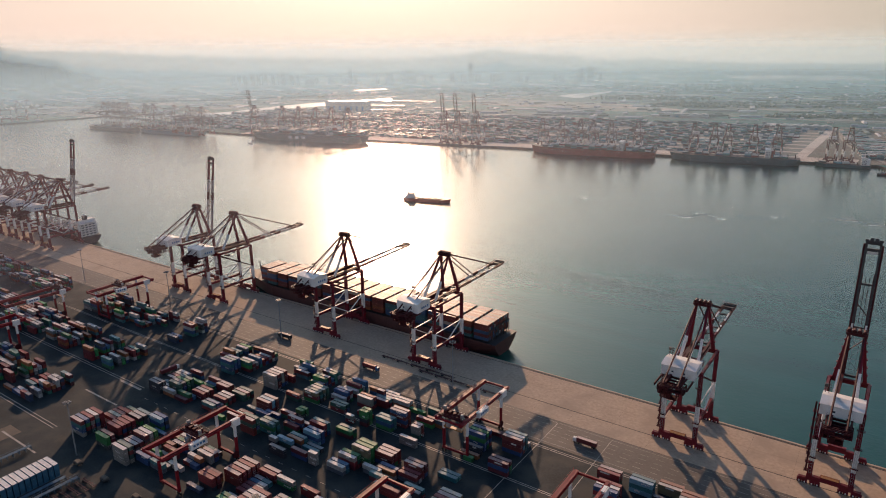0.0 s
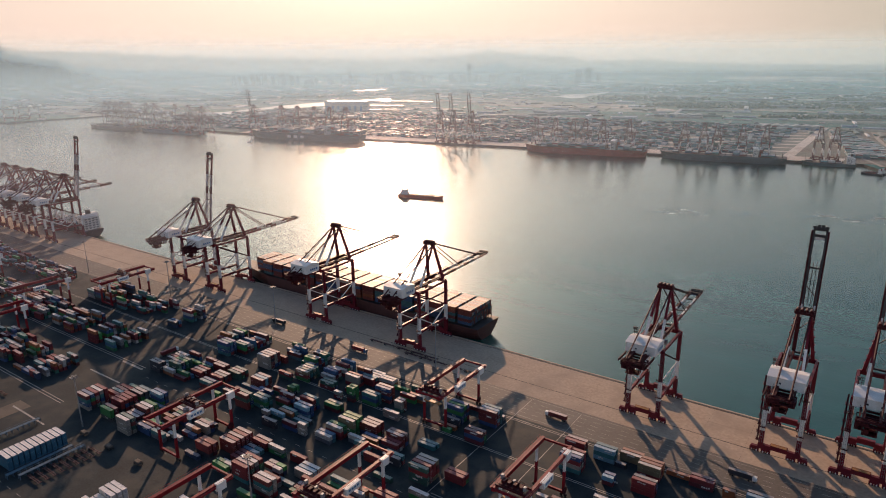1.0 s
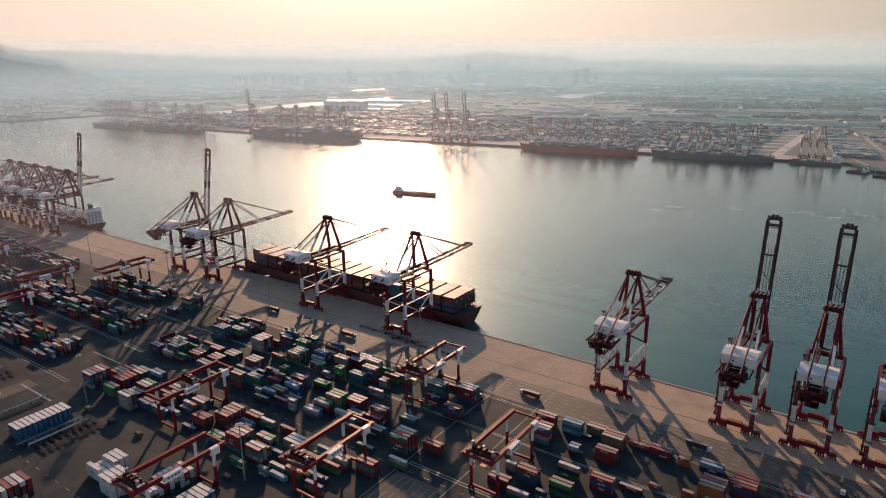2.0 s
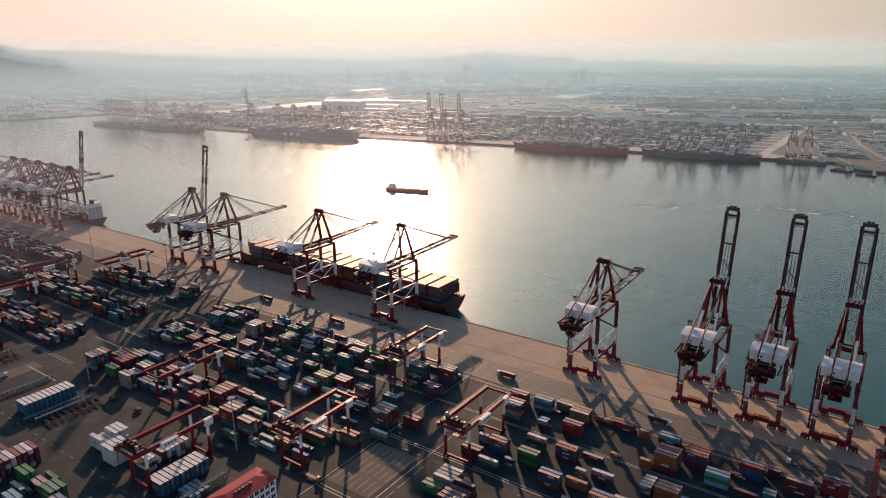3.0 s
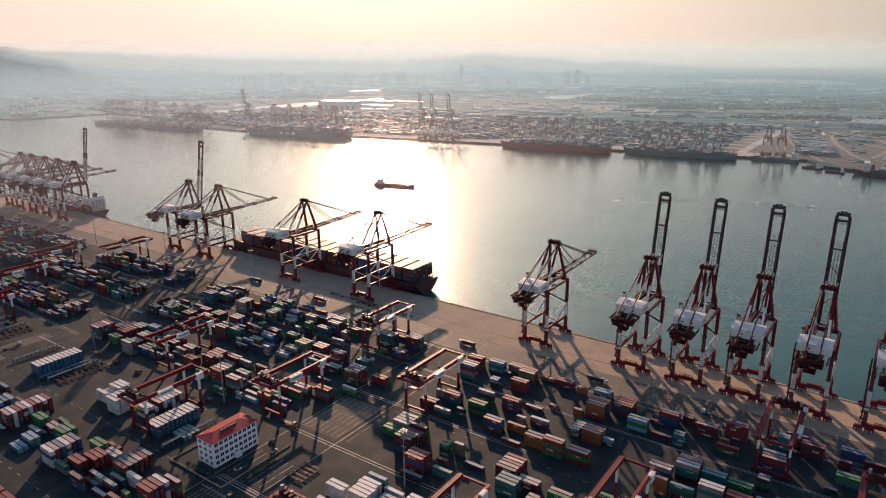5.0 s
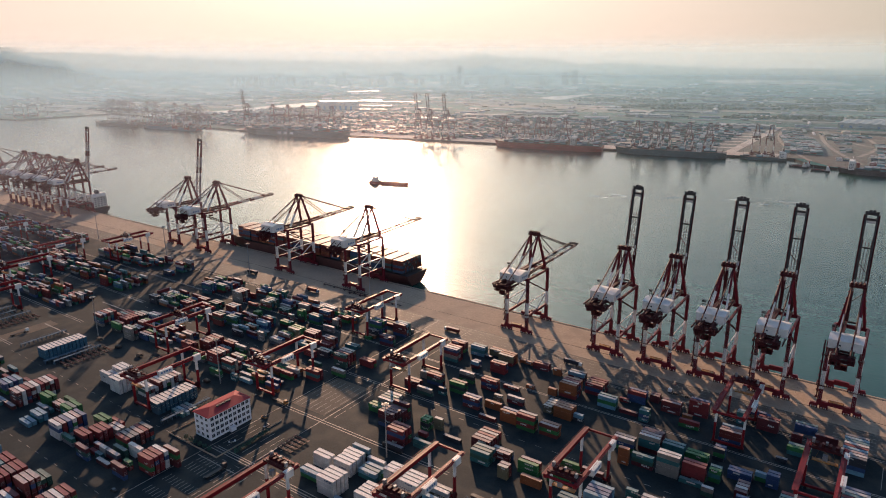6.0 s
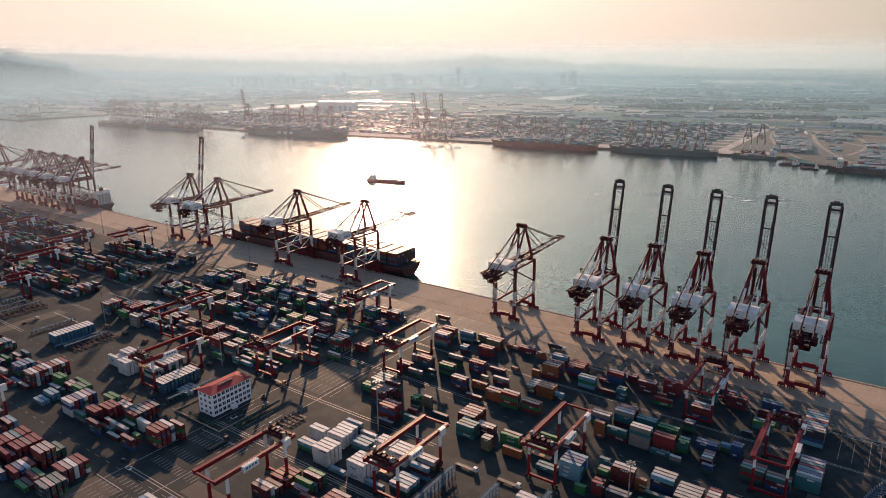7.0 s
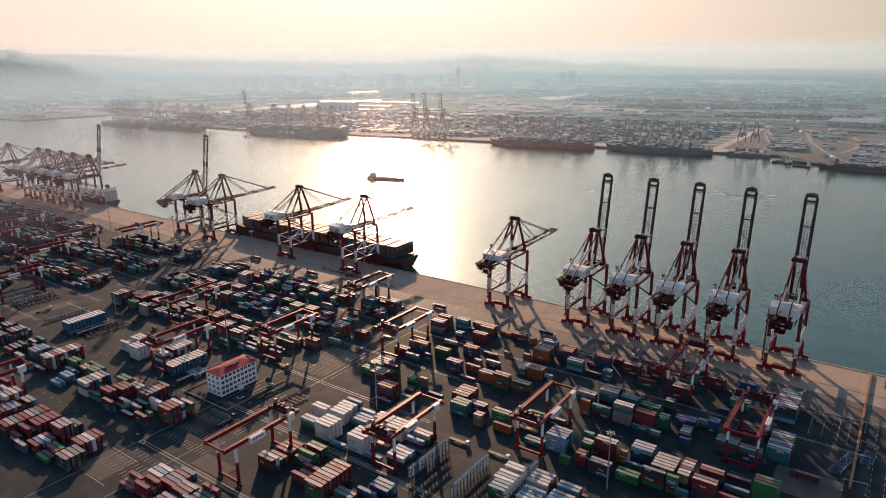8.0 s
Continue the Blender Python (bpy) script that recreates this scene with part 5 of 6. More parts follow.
container_ship(92, 18, 6, 1, 0.88, HULL_SEA, HULL_SEA, pose(-102, shore(-102) - 14, SEA, 0, 0, SLOPE), "small blue-green feeder ship at the far quay", 8, True)
container_ship(350, 46, 18, 4, 0.72, HULL_SEA, HULL_SEA, pose(-1330, shore(-1330) - 30, SEA, 0, 0, SLOPE), "huge blue-green container ship at the far quay in haze", 9)
container_ship(250, 34, 10, 2, 0.8, TEAL, TEAL, pose(-1800, 1180, SEA, 0, 0, 8), "pale blue container ship in haze", 10, True)
container_ship(220, 32, 10, 1, 0.8, HULL, HULL, pose(-2060, 1150, SEA, 0, 0, 8), "dark container ship under a row of cranes in haze", 11, True)
container_ship(118, 25, 9, 3, 0.89, HULL, HULL_RED, pose(-886, 413, SEA), "dark-hulled feeder ship with a tall white aft superstructure at the quay", 12, True)
container_ship(180, 28, 8, 2, 0.1, HULL, HULL, pose(145, 1428, SEA, 0, 0, 1), "dark feeder ship loaded with containers at the far quay", 13)


def small_ship(length, width, label, name, paint, m):
    """A coaster or tug: hull, raised deckhouse with a bridge, funnel and masts; bow at -x."""
    s = thing(name, label, "ship", "small craft in the harbour", m=m)
    bm = bmesh.new()
    hull_mesh(bm, length, width, length * 0.05 + 0.8, 1.8, 0, 1)
    part("hull", bm, [paint, HULL_RED, DARK], s)
    x, d = length * 0.36, length * 0.05 + 0.8
    bm = bmesh.new()
    box(bm, x - length * 0.08, x + length * 0.1, -width * 0.4, width * 0.4, d, d + 3)
    box(bm, x - length * 0.06, x + length * 0.07, -width * 0.36, width * 0.36, d + 3, d + 5.6)
    box(bm, x - length * 0.06, x + length * 0.02, -width * 0.46, width * 0.46, d + 5.6, d + 8.2)
    house = part("deckhouse", bm, [WHITE], s)
    bm = bmesh.new()
    box(bm, x - length * 0.06 - 0.08, x - length * 0.06, -width * 0.42, width * 0.42, d + 6.4, d + 7.6)
    part("window_band", bm, [GLASS], house)
    bm = bmesh.new()
    rod(bm, (x + length * 0.06, 0, d + 5.6), (x + length * 0.06, 0, d + 10), width * 0.1, 8)
    part("funnel", bm, [HULL_RED], s)
    bm = bmesh.new()
    rod(bm, (x - 1, 0, d + 8.2), (x - 1, 0, d + 14), 0.25, 6)
    part("mast", bm, [STEEL], s)
    bm = bmesh.new()
    rod(bm, (-length * 0.4, 0, d), (-length * 0.4, 0, d + 9), 0.25, 6)
    part("foremast", bm, [STEEL], s)
    bm = bmesh.new()
    for y in (-width * 0.2, width * 0.2):
        rod(bm, (-length * 0.32, y, d + 1), (length * 0.25, y, d + 1), 0.3, 6)
    beam(bm, (-length * 0.34, 0, d + 2.2), (x - length * 0.08, 0, d + 3.2), 0.8, 0.25)
    part("deck_pipe", bm, [DARK], s)
    for k in range(4):
        bm = bmesh.new()
        cx = -length * 0.26 + k * length * 0.13
        box(bm, cx - length * 0.045, cx + length * 0.045, -width * 0.32, width * 0.32, d, d + 1.1)
        part("hatch", bm, [HULL_RED], s)
    return s


small_ship(76, 13, "rust-brown coastal tanker under way in mid harbour", "coastal_tanker", HULL_RED, pose(-612, 833, SEA, 0, 0, 193.6))
TUG = small_ship(34, 10, "small dark harbour tug moored at the far quay", "tug", HULL, pose(21, 1421, SEA, 0, 0, -4))
for x, y in ((-24, 1449), (-19, 1461)):
    copy_thing(TUG, pose(x, y, SEA, 0, 0, -10))
small_ship(13, 4.5, "small white harbour launch under way in haze", "launch", WHITE, pose(-1410, 1148, SEA, 0, 0, 20))


# ---- office building ----
def office_building():
    b = thing("office_building", "white four-storey office block with a red hipped roof", "building", m=pose(-165, 125, 0))
    W, D, Hh = 14.5, 31.0, 15.8
    bm = bmesh.new()
    box(bm, -W / 2, W / 2, -D / 2, D / 2, 0, Hh)
    part("wall", bm, [PLASTER], b)
    bm = bmesh.new()
    e = 0.9
    v = [bm.verts.new(p) for p in ((-W / 2 - e, -D / 2 - e, Hh), (W / 2 + e, -D / 2 - e, Hh), (W / 2 + e, D / 2 + e, Hh), (-W / 2 - e, D / 2 + e, Hh), (0, -D / 2 + 6.5, Hh + 2.2), (0, D / 2 - 6.5, Hh + 2.2))]
    for f in ((0, 1, 4), (1, 2, 5, 4), (2, 3, 5), (3, 0, 4, 5), (3, 2, 1, 0)):
        bm.faces.new([v[i] for i in f])
    roof = part("roof", bm, [ROOF_RED], b, "red sheet roof")
    bm = bmesh.new()
    for k in range(5):
        box(bm, 1.6, 3.0, -6 + k * 2.2, -4.4 + k * 2.2, Hh + 1.0, Hh + 2.3)
    part("roof_panel", bm, [DARK], roof)
    for lv in range(4):
        z = 1.5 + lv * 3.75
        spots = [(W / 2, -D / 2 + 2.2 + k * 3.3, 0) for k in range(9)] + [(-W / 2, -D / 2 + 2.2 + k * 3.3, 0) for k in range(9)]
        spots += [(-W / 2 + 2.6 + k * 4.6, -D / 2, 1) for k in range(3)]
        for x, y, side in spots:
            bm = bmesh.new()
            fr = bmesh.new()
            s = 1 if x > 0 else -1
            if side == 0:
                box(bm, x - 0.05, x + s * 0.04, y - 1.1, y + 1.1, z, z + 2.1)
                box(fr, x, x + s * 0.10, y - 0.06, y + 0.06, z, z + 2.1)
                box(fr, x, x + s * 0.22, y - 1.0, y + 1.0, z - 0.15, z - 0.002)
            else:
                box(bm, x - 1.0, x + 1.0, y - 0.04, y + 0.05, z, z + 1.7)
                box(fr, x - 0.06, x + 0.06, y - 0.10, y, z, z + 1.7)
                box(fr, x - 1.0, x + 1.0, y - 0.22, y, z - 0.15, z - 0.002)
            w = part("window", bm, [GLASS], b)
            part("window_frame", fr, [WHITE], w)
    bm = bmesh.new()
    box(bm, W / 2, W / 2 + 2.2, -2, 2, 0, 3.0)
    part("entrance_porch", bm, [PLASTER], b)


office_building()


# ---- light masts ----
def light_mast(m, h=35.0):
    t = thing("light_mast", "tall slender steel yard light mast with a lamp ring", "lamp", "yard light masts", m=m)
    bm = bmesh.new()
    rod(bm, (0, 0, 0), (0, 0, h * 0.5), 0.42, 8)
    rod(bm, (0, 0, h * 0.5), (0, 0, h), 0.28, 8)
    part("pole", bm, [STEEL], t)
    bm = bmesh.new()
    rod(bm, (0, 0, h - 0.6), (0, 0, h - 0.2), 1.6, 10)
    part("lamp_ring", bm, [DARK], t)
    for k in range(6):
        bm = bmesh.new()
        a = k * math.pi / 3
        x, y = 1.9 * math.cos(a), 1.9 * math.sin(a)
        box(bm, x - 0.45, x + 0.45, y - 0.45, y + 0.45, h - 1.0, h - 0.3)
        part("floodlight", bm, [STEEL], t)
    return t


MAST = light_mast(pose(-58.5, 157, 0))
for x, y in ((-673, 322), (-535, 328), (-395, 335), (-234, 345), (-371, 156), (99, 162), (-215, 160), (-700, 160)):
    copy_thing(MAST, pose(x, y, 0))


# ---- far port, city and hills ----
def far_paving():
    """Pale concrete of the far terminal: an apron along its quay and a grid of yard lanes."""
    v, f = [], []

    def sheet(x0, x1, a, b, z):
        n = max(1, int((x1 - x0) / 60))
        for k in range(n):
            p, q = x0 + (x1 - x0) * k / n, x0 + (x1 - x0) * (k + 1) / n
            i = len(v)
            v.extend(((p, shore(p) + a, z), (q, shore(q) + a, z), (q, shore(q) + b, z), (p, shore(p) + b, z)))
            f.append((i, i + 1, i + 2, i + 3))
    sheet(-1590, -175, 64, 705, 1.06)
    tagged(new("far_yard_ground", from_lists("far_yard_ground", list(v), list(f), [FAR_YARD])), "grey-green paved ground under the far container yard", "ground", kind="structure")
    v.clear()
    f.clear()
    sheet(-175, -30, 1, 640, 1.06)
    sheet(-30, 600, 4, 640, 1.06)
    tagged(new("bare_yard", from_lists("bare_yard", list(v), list(f), [BARE])), "bare pale brown yard ground at the end of the far quay", "ground", kind="structure")
    v.clear()
    f.clear()
    for x0, x1, y0, y1, lean in ((-80, 25, 1618, 1790, -30), (-108, 5, 1800, 1960, -45), (-140, -70, 1975, 2150, -30), (96, 260, 1490, 1650, -10), (110, 300, 1680, 1900, -30), (-160, 300, 2190, 2235, -20)):
        i = len(v)
        v.extend(((x0, y0, 1.14), (x1, y0, 1.14), (x1 + lean, y1, 1.14), (x0 + lean, y1, 1.14)))
        f.append((i, i + 1, i + 2, i + 3))
    tagged(new("dark_yard", from_lists("dark_yard", list(v), list(f), [FAR_YARD])), "dark paved stacking ground on the bare yard", "ground", kind="structure")
    v.clear()
    f.clear()
    sheet(-1590, -80, 1, 64, 1.12)
    for k in range(9):
        sheet(-1590, -175, 128 + k * 66, 142 + k * 66, 1.12)
    for x in (-1480, -1210, -1010, -760, -520, -412, -196):
        sheet(x, x + 22, 64, 700, 1.16)
    tagged(new("far_pavement", from_lists("far_pavement", list(v), list(f), [FAR_PAVE])), "pale concrete apron and yard lanes of the far terminal", "pavement", kind="structure")
    for (x0, y0), (x1, y1), bend in (((-10, 1520), (-165, 2190), 34), ((84, 1520), (-60, 2130), 22), ((120, 1800), (-20, 2120), 40), ((70, 1640), (66, 2010), -26), ((-160, 2160), (150, 2050), 30)):
        v.clear()
        f.clear()
        n, dx, dy = 16, x1 - x0, y1 - y0
        side = Vector((-dy, dx)).normalized()
        for k in range(n + 1):
            u = k / n
            c = Vector((x0 + dx * u, y0 + dy * u)) + side * bend * math.sin(math.pi * u)
            v.extend(((c.x - side.x * 5, c.y - side.y * 5, 1.22), (c.x + side.x * 5, c.y + side.y * 5, 1.22)))
            if k:
                f.append((2 * k - 2, 2 * k - 1, 2 * k + 1, 2 * k))
        tagged(new("road", from_lists("road", list(v), list(f), [FAR_ROAD])), "pale dusty road curving across the bare far yard", "road", kind="structure")


FAR_ROAD = material("dusty_road", (0.34, 0.32, 0.28), 0.95, spec=0.15, spread=0.4, scale=0.02, fine=0.2, dirt=(0.22, 0.21, 0.19))
BARE = material("bare_ground", (0.165, 0.165, 0.15), 0.95, spec=0.15, spread=0.5, scale=0.012, fine=0.08, dirt=(0.10, 0.14, 0.13))
# the green-grey of the far paving includes a painted haze tint
FAR_YARD = material("far_yard_ground", (0.15, 0.19, 0.185), 0.9, spec=0.2, spread=0.3, scale=0.015, fine=0.15, dirt=(0.11, 0.13, 0.13))
FAR_PAVE = material("far_concrete", (0.56, 0.53, 0.48), 0.9, spec=0.2, spread=0.25, scale=0.02, fine=0.2, dirt=(0.33, 0.29, 0.25))
far_paving()


def far_yard():
    r = random.Random(21)
    v, f, idx = [], [], []
    ca, sa = math.cos(radians(SLOPE)), math.sin(radians(SLOPE))

    def far_box(x, y, z, high):
        b = len(v)
        for pz in (0.0, 2.6 * high):
            for px, py in ((-6.1, -1.22), (6.1, -1.22), (6.1, 1.22), (-6.1, 1.22)):
                v.append((x + px * ca - py * sa, y + px * sa + py * ca, z + pz))
        for quad, mi in (((0, 1, 5, 4), 0), ((1, 2, 6, 5), 0), ((2, 3, 7, 6), 0), ((3, 0, 4, 7), 0), ((4, 5, 6, 7), 1)):
            f.append(tuple(b + q for q in quad))
            idx.append(mi)
    for bx in range(23):          # blocks of stacks with lanes between them
        for by in range(15):
            x0, a = -2130 + bx * 112 + (by % 3) * 9, 74 + by * 42
            if x0 > -270 or r.random() < 0.07:
                continue
            full, tall = r.uniform(0.35, 0.95), r.choice((1, 2, 2, 3))
            for k in range(7):
                for row in range(6):
                    if r.random() > full:
                        continue
                    x = x0 + k * 13.2
                    y = shore(x) + a + row * 3.1
                    z = 1.25
                    for t in range(max(1, tall + r.choice((-1, 0, 0, 1)))):
                        far_box(x, y, z + 2.62 * t, 1)
    for x0, x1, y0, y1, lean, tall in ((-78, 12, 1622, 1700, -14, 3), (-92, -5, 1712, 1785, -12, 3), (-108, -18, 1806, 1870, -16, 2), (-124, -40, 1884, 1950, -18, 2), (-138, -76, 1985, 2140, -30, 1), (34, 74, 1556, 1600, -6, 1), (28, 62, 1700, 1790, -12, 1), (4, 52, 1850, 1900, -10, 1), (-24, 60, 1930, 1980, -8, 2), (-44, 84, 2030, 2100, -20, 1), (98, 250, 1494, 1560, 0, 2), (96, 240, 1585, 1645, -6, 2), (104, 280, 1690, 1760, -10, 1), (95, 270, 1800, 1890, -16, 2)):
        for j in range(int((y1 - y0) / 3.4)):
            y = y0 + 3.4 * j
            for k in range(int((x1 - x0) / 13.4)):
                if r.random() < (0.9 if tall > 1 else 0.45):
                    for t in range(max(1, tall + r.choice((-1, 0, 0, 0)))):
                        far_box(x0 + 6.7 + k * 13.4 + lean * (y - y0) / (y1 - y0), y, 1.25 + 2.62 * t, 1)
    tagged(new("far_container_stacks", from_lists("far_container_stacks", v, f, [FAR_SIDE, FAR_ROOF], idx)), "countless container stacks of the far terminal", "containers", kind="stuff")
    v, f = [], []

    def shed(x, y, w, d, h, yaw):
        b = len(v)
        ca, sa = math.cos(yaw), math.sin(yaw)
        z = rise(x, y) - 1
        for pz in (0, h + 1):
            for px, py in ((-w, -d), (w, -d), (w, d), (-w, d)):
                v.append((x + (px * ca - py * sa) / 2, y + (px * sa + py * ca) / 2, z + pz))
        for px in (-w, w):
            v.append((x + px * ca / 2, y + px * sa / 2, z + h + 1 + d * 0.08))
        for q in ((0, 1, 5, 4), (1, 2, 6, 9, 5), (2, 3, 7, 6), (3, 0, 4, 8, 7), (4, 5, 9, 8), (6, 7, 8, 9)):
            f.append(tuple(b + i for i in q))
    for _ in range(900):
        az = radians(r.uniform(86, 164))
        d = 2000 + r.random() * 2400
        x, y = d * math.cos(az), d * math.sin(az)
        if y > shore(x) + (500 if x > -1900 else 90) and not (-2350 < x < -2000 and 1300 < y < 2650) and not (-1560 < x < -1240 and 2850 < y < 3560):
            shed(x, y, r.uniform(14, 90), r.uniform(6, 20), r.uniform(2.5, 6), radians(SLOPE + r.choice((0, 0, 90, 20))))
    tagged(new("far_sheds", from_lists("far_sheds", v, f, [SHED])), "low sheds and works across the far plain", "buildings", kind="stuff")


far_yard()


def towers():
    r = random.Random(4)
    # bearing, height, width
    spots = [(122.5, 108, 24), (132.4, 76, 26), (127.8, 70, 60), (129.2, 60, 34), (124.0, 56, 26), (113.5, 72, 34), (112.7, 80, 40), (115.5, 40, 26), (111.9, 45, 22)]
    spots += [(136.7 + 0.5 * i + r.uniform(-0.12, 0.12), r.uniform(52, 70), r.uniform(14, 26)) for i in range(11)]
    spots += [(r.uniform(114, 136), r.uniform(22, 40), r.uniform(18, 40)) for _ in range(26)]
    for az, h, w in spots:
        a = radians(az)
        d = 4270 + r.uniform(-30, 30)
        x, y = d * math.cos(a), d * math.sin(a)
        t = thing("tower_block", "hazy grey high-rise block on the skyline", "building", "skyline towers", m=pose(x, y, rise(x, y) + 4, 0, 0, az - 90 + r.uniform(-20, 20)))
        bm = bmesh.new()
        box(bm, -w / 2, w / 2, -9, 9, -12, h)
        box(bm, -w / 4, w / 4, -4, 4, h, h + 4)
        part("tower_wall", bm, [TOWER], t)
        for lv in range(int(h / 7)):
            bm = bmesh.new()
            box(bm, -w / 2 - 0.15, w / 2 + 0.15, -9.15, 9.15, 3 + lv * 7, 5.2 + lv * 7)
            part("window_band", bm, [GLASS], t)


towers()
RIDGE = ((84, 116), (92.4, 116), (98, 126), (100, 124), (105.5, 139), (108, 153), (111.5, 155), (112.6, 148), (115.5, 190), (118, 194), (121, 223), (124, 192), (127.7, 166), (132.4, 170), (138, 186), (143.4, 200), (146, 207), (148.2, 220), (151, 236), (154, 242), (156.4, 254), (157.3, 278), (158, 272), (166, 270), (178, 240))
SPUR = ((148, 60), (149.1, 74), (150.2, 92), (151.6, 122), (152.9, 160), (154.2, 192), (155.3, 206), (156.5, 222), (157.3, 250), (158, 238), (165, 232), (178, 190))
hills("far_hills", 4860, 84, 178, lambda a: float(np.interp(a, [p[0] for p in RIDGE], [p[1] for p in RIDGE])), 3.1, "blue-grey hills in haze behind the city")
hills("near_hills", 4420, 148, 178, lambda a: float(np.interp(a, [p[0] for p in SPUR], [p[1] for p in SPUR])), 8.3, "darker hill spur in haze")


# pale base colour imitates bright sky reflected in the water
POND = material("pond_water", (0.36, 0.37, 0.36), 0.30, spread=0.1, spec=1.0)


def sheet_of_water(name, label, bank_a, bank_b):
    """Open water between two banks, with uneven edges."""
    bm = bmesh.new()
    rows = []
    for bank, sgn in ((bank_a, 1), (bank_b, -1)):
        row = []
        for (x0, y0), (x1, y1) in zip(bank, bank[1:]):
            for k in range(6):
                x, y = x0 + (x1 - x0) * k / 6, y0 + (y1 - y0) * k / 6
                w = 7 * noise.noise(Vector((x / 60, y / 60, 3)))
                row.append(bm.verts.new((x + w, y + w, rise(x, y) + 0.9)))
        row.append(bm.verts.new((*bank[-1], rise(*bank[-1]) + 0.9)))
        rows.append(row)
    for i in range(len(rows[0]) - 1):
        bm.faces.new((rows[0][i], rows[0][i + 1], rows[1][i + 1], rows[1][i]))
    bmesh.ops.recalc_face_normals(bm, faces=bm.faces)
    for f in bm.faces:
        if f.normal.z < 0:
            f.normal_flip()
    solid(name, bm, [POND], label, "water", kind="structure")


sheet_of_water("pond", "bright pond in the far plain", ((-1473, 3101), (-1475, 3294), (-1396, 3418), (-1356, 3524)), ((-1340, 3020), (-1309, 3060), (-1340, 3300), (-1330, 3470)))
sheet_of_water("channel", "bright channel behind the far piers", ((-2335, 1390), (-2216, 1709), (-2256, 1984), (-2254, 2186), (-2138, 2626)), ((-2213, 1390), (-2115, 1631), (-2122, 1866), (-2085, 2146), (-2051, 2532)))
sheet_of_water("basin", "bright strip of water at the foot of the hills", ((-3558, 1685), (-3384, 1960)), ((-3520, 1668), (-3350, 1945)))
sheet_of_water("basin", "bright narrow basin in the far plain", ((-3405, 1972), (-3042, 2389)), ((-3390, 1962), (-3030, 2380)))
sheet_of_water("basin", "bright narrow basin by the city", ((-2647, 2916), (-2534, 3064)), ((-2615, 2890), (-2500, 3040)))


def long_shed(x, y, w, d, h, yaw):
    t = thing("long_shed", "long low pale shed on the far plain", "shed", "long sheds across the harbour", m=pose(x, y, rise(x, y) - 0.5, 0, 0, yaw))
    bm = bmesh.new()
    box(bm, -w / 2, w / 2, -d / 2, d / 2, 0, h)
    part("wall", bm, [SHED_PALE], t)
    bm = bmesh.new()
    v = [bm.verts.new(p) for p in ((-w / 2, -d / 2 - 0.6, h), (w / 2, -d / 2 - 0.6, h), (w / 2, 0, h + d * 0.1), (-w / 2, 0, h + d * 0.1), (w / 2, d / 2 + 0.6, h), (-w / 2, d / 2 + 0.6, h))]
    for q in ((0, 1, 2, 3), (3, 2, 4, 5), (0, 3, 5), (1, 4, 2), (0, 5, 4, 1)):
        bm.faces.new([v[i] for i in q])
    part("roof", bm, [SHED_PALE], t)


rs = random.Random(77)
for x, y, w in ((-1915, 2425, 320), (-1815, 2196, 170), (-1720, 2014, 70), (-987, 3995, 180), (-700, 3606, 120), (-1080, 2313, 170), (-2006, 3423, 45), (-1172, 3941, 60), (-2893, 2041, 65), (-3552, 2020, 100), (-3100, 2516, 90)):
    long_shed(x, y, w, 22, 7, 18)
for _ in range(46):
    az, d = radians(rs.uniform(88, 152)), rs.uniform(2300, 4100)
    if d * math.sin(az) > shore(d * math.cos(az)) + 560 and abs(d * math.cos(az) + 1390) > 190:
        long_shed(d * math.cos(az), d * math.sin(az), rs.uniform(70, 210), rs.uniform(10, 18), rs.uniform(5, 9), SLOPE + rs.choice((0, 0, 6, 90)))


def far_trees():
    """Belts of low trees beyond the far yard: many small uneven clumps."""
    r = random.Random(5)
    v, f = [], []
    for x0, y0, x1, y1, wide, n in ((-741, 2830, 10, 3200, 130, 1300), (-400, 2480, 40, 2640, 50, 300), (-1250, 3100, -760, 3200, 120, 400), (-2700, 2300, -2300, 2900, 60, 300), (-900, 2750, -760, 2900, 90, 200), (-300, 3500, 300, 3800, 160, 700), (-1500, 3750, -700, 3900, 160, 700), (-2300, 3000, -1600, 3550, 120, 600), (-3100, 1800, -2750, 2200, 60, 300)):
        for _ in range(n // 2):
            s = r.random()
            x, y = x0 + (x1 - x0) * s + r.gauss(0, 12), y0 + (y1 - y0) * s + r.uniform(-wide, wide)
            z, w, h, b = rise(x, y), r.uniform(5, 14), r.uniform(5, 11), len(v)
            for k in range(5):
                a = k * 1.2566 + r.random()
                v.append((x + w * r.uniform(0.6, 1.1) * math.cos(a), y + w * r.uniform(0.6, 1.1) * math.sin(a), z + r.uniform(0, 2)))
            for k in range(5):
                a = k * 1.2566 + r.random()
                v.append((x + w * r.uniform(0.3, 0.8) * math.cos(a), y + w * r.uniform(0.3, 0.8) * math.sin(a), z + h * r.uniform(0.6, 1.0)))
            v.append((x, y, z + h))
            for k in range(5):
                j = (k + 1) % 5
                f.append((b + k, b + j, b + 5 + j, b + 5 + k))
                f.append((b + 5 + k, b + 5 + j, b + 10))
    tagged(new("far_trees", from_lists("far_trees", v, f, [LEAF])), "belts of green trees across the far plain", "trees", kind="stuff")


far_trees()


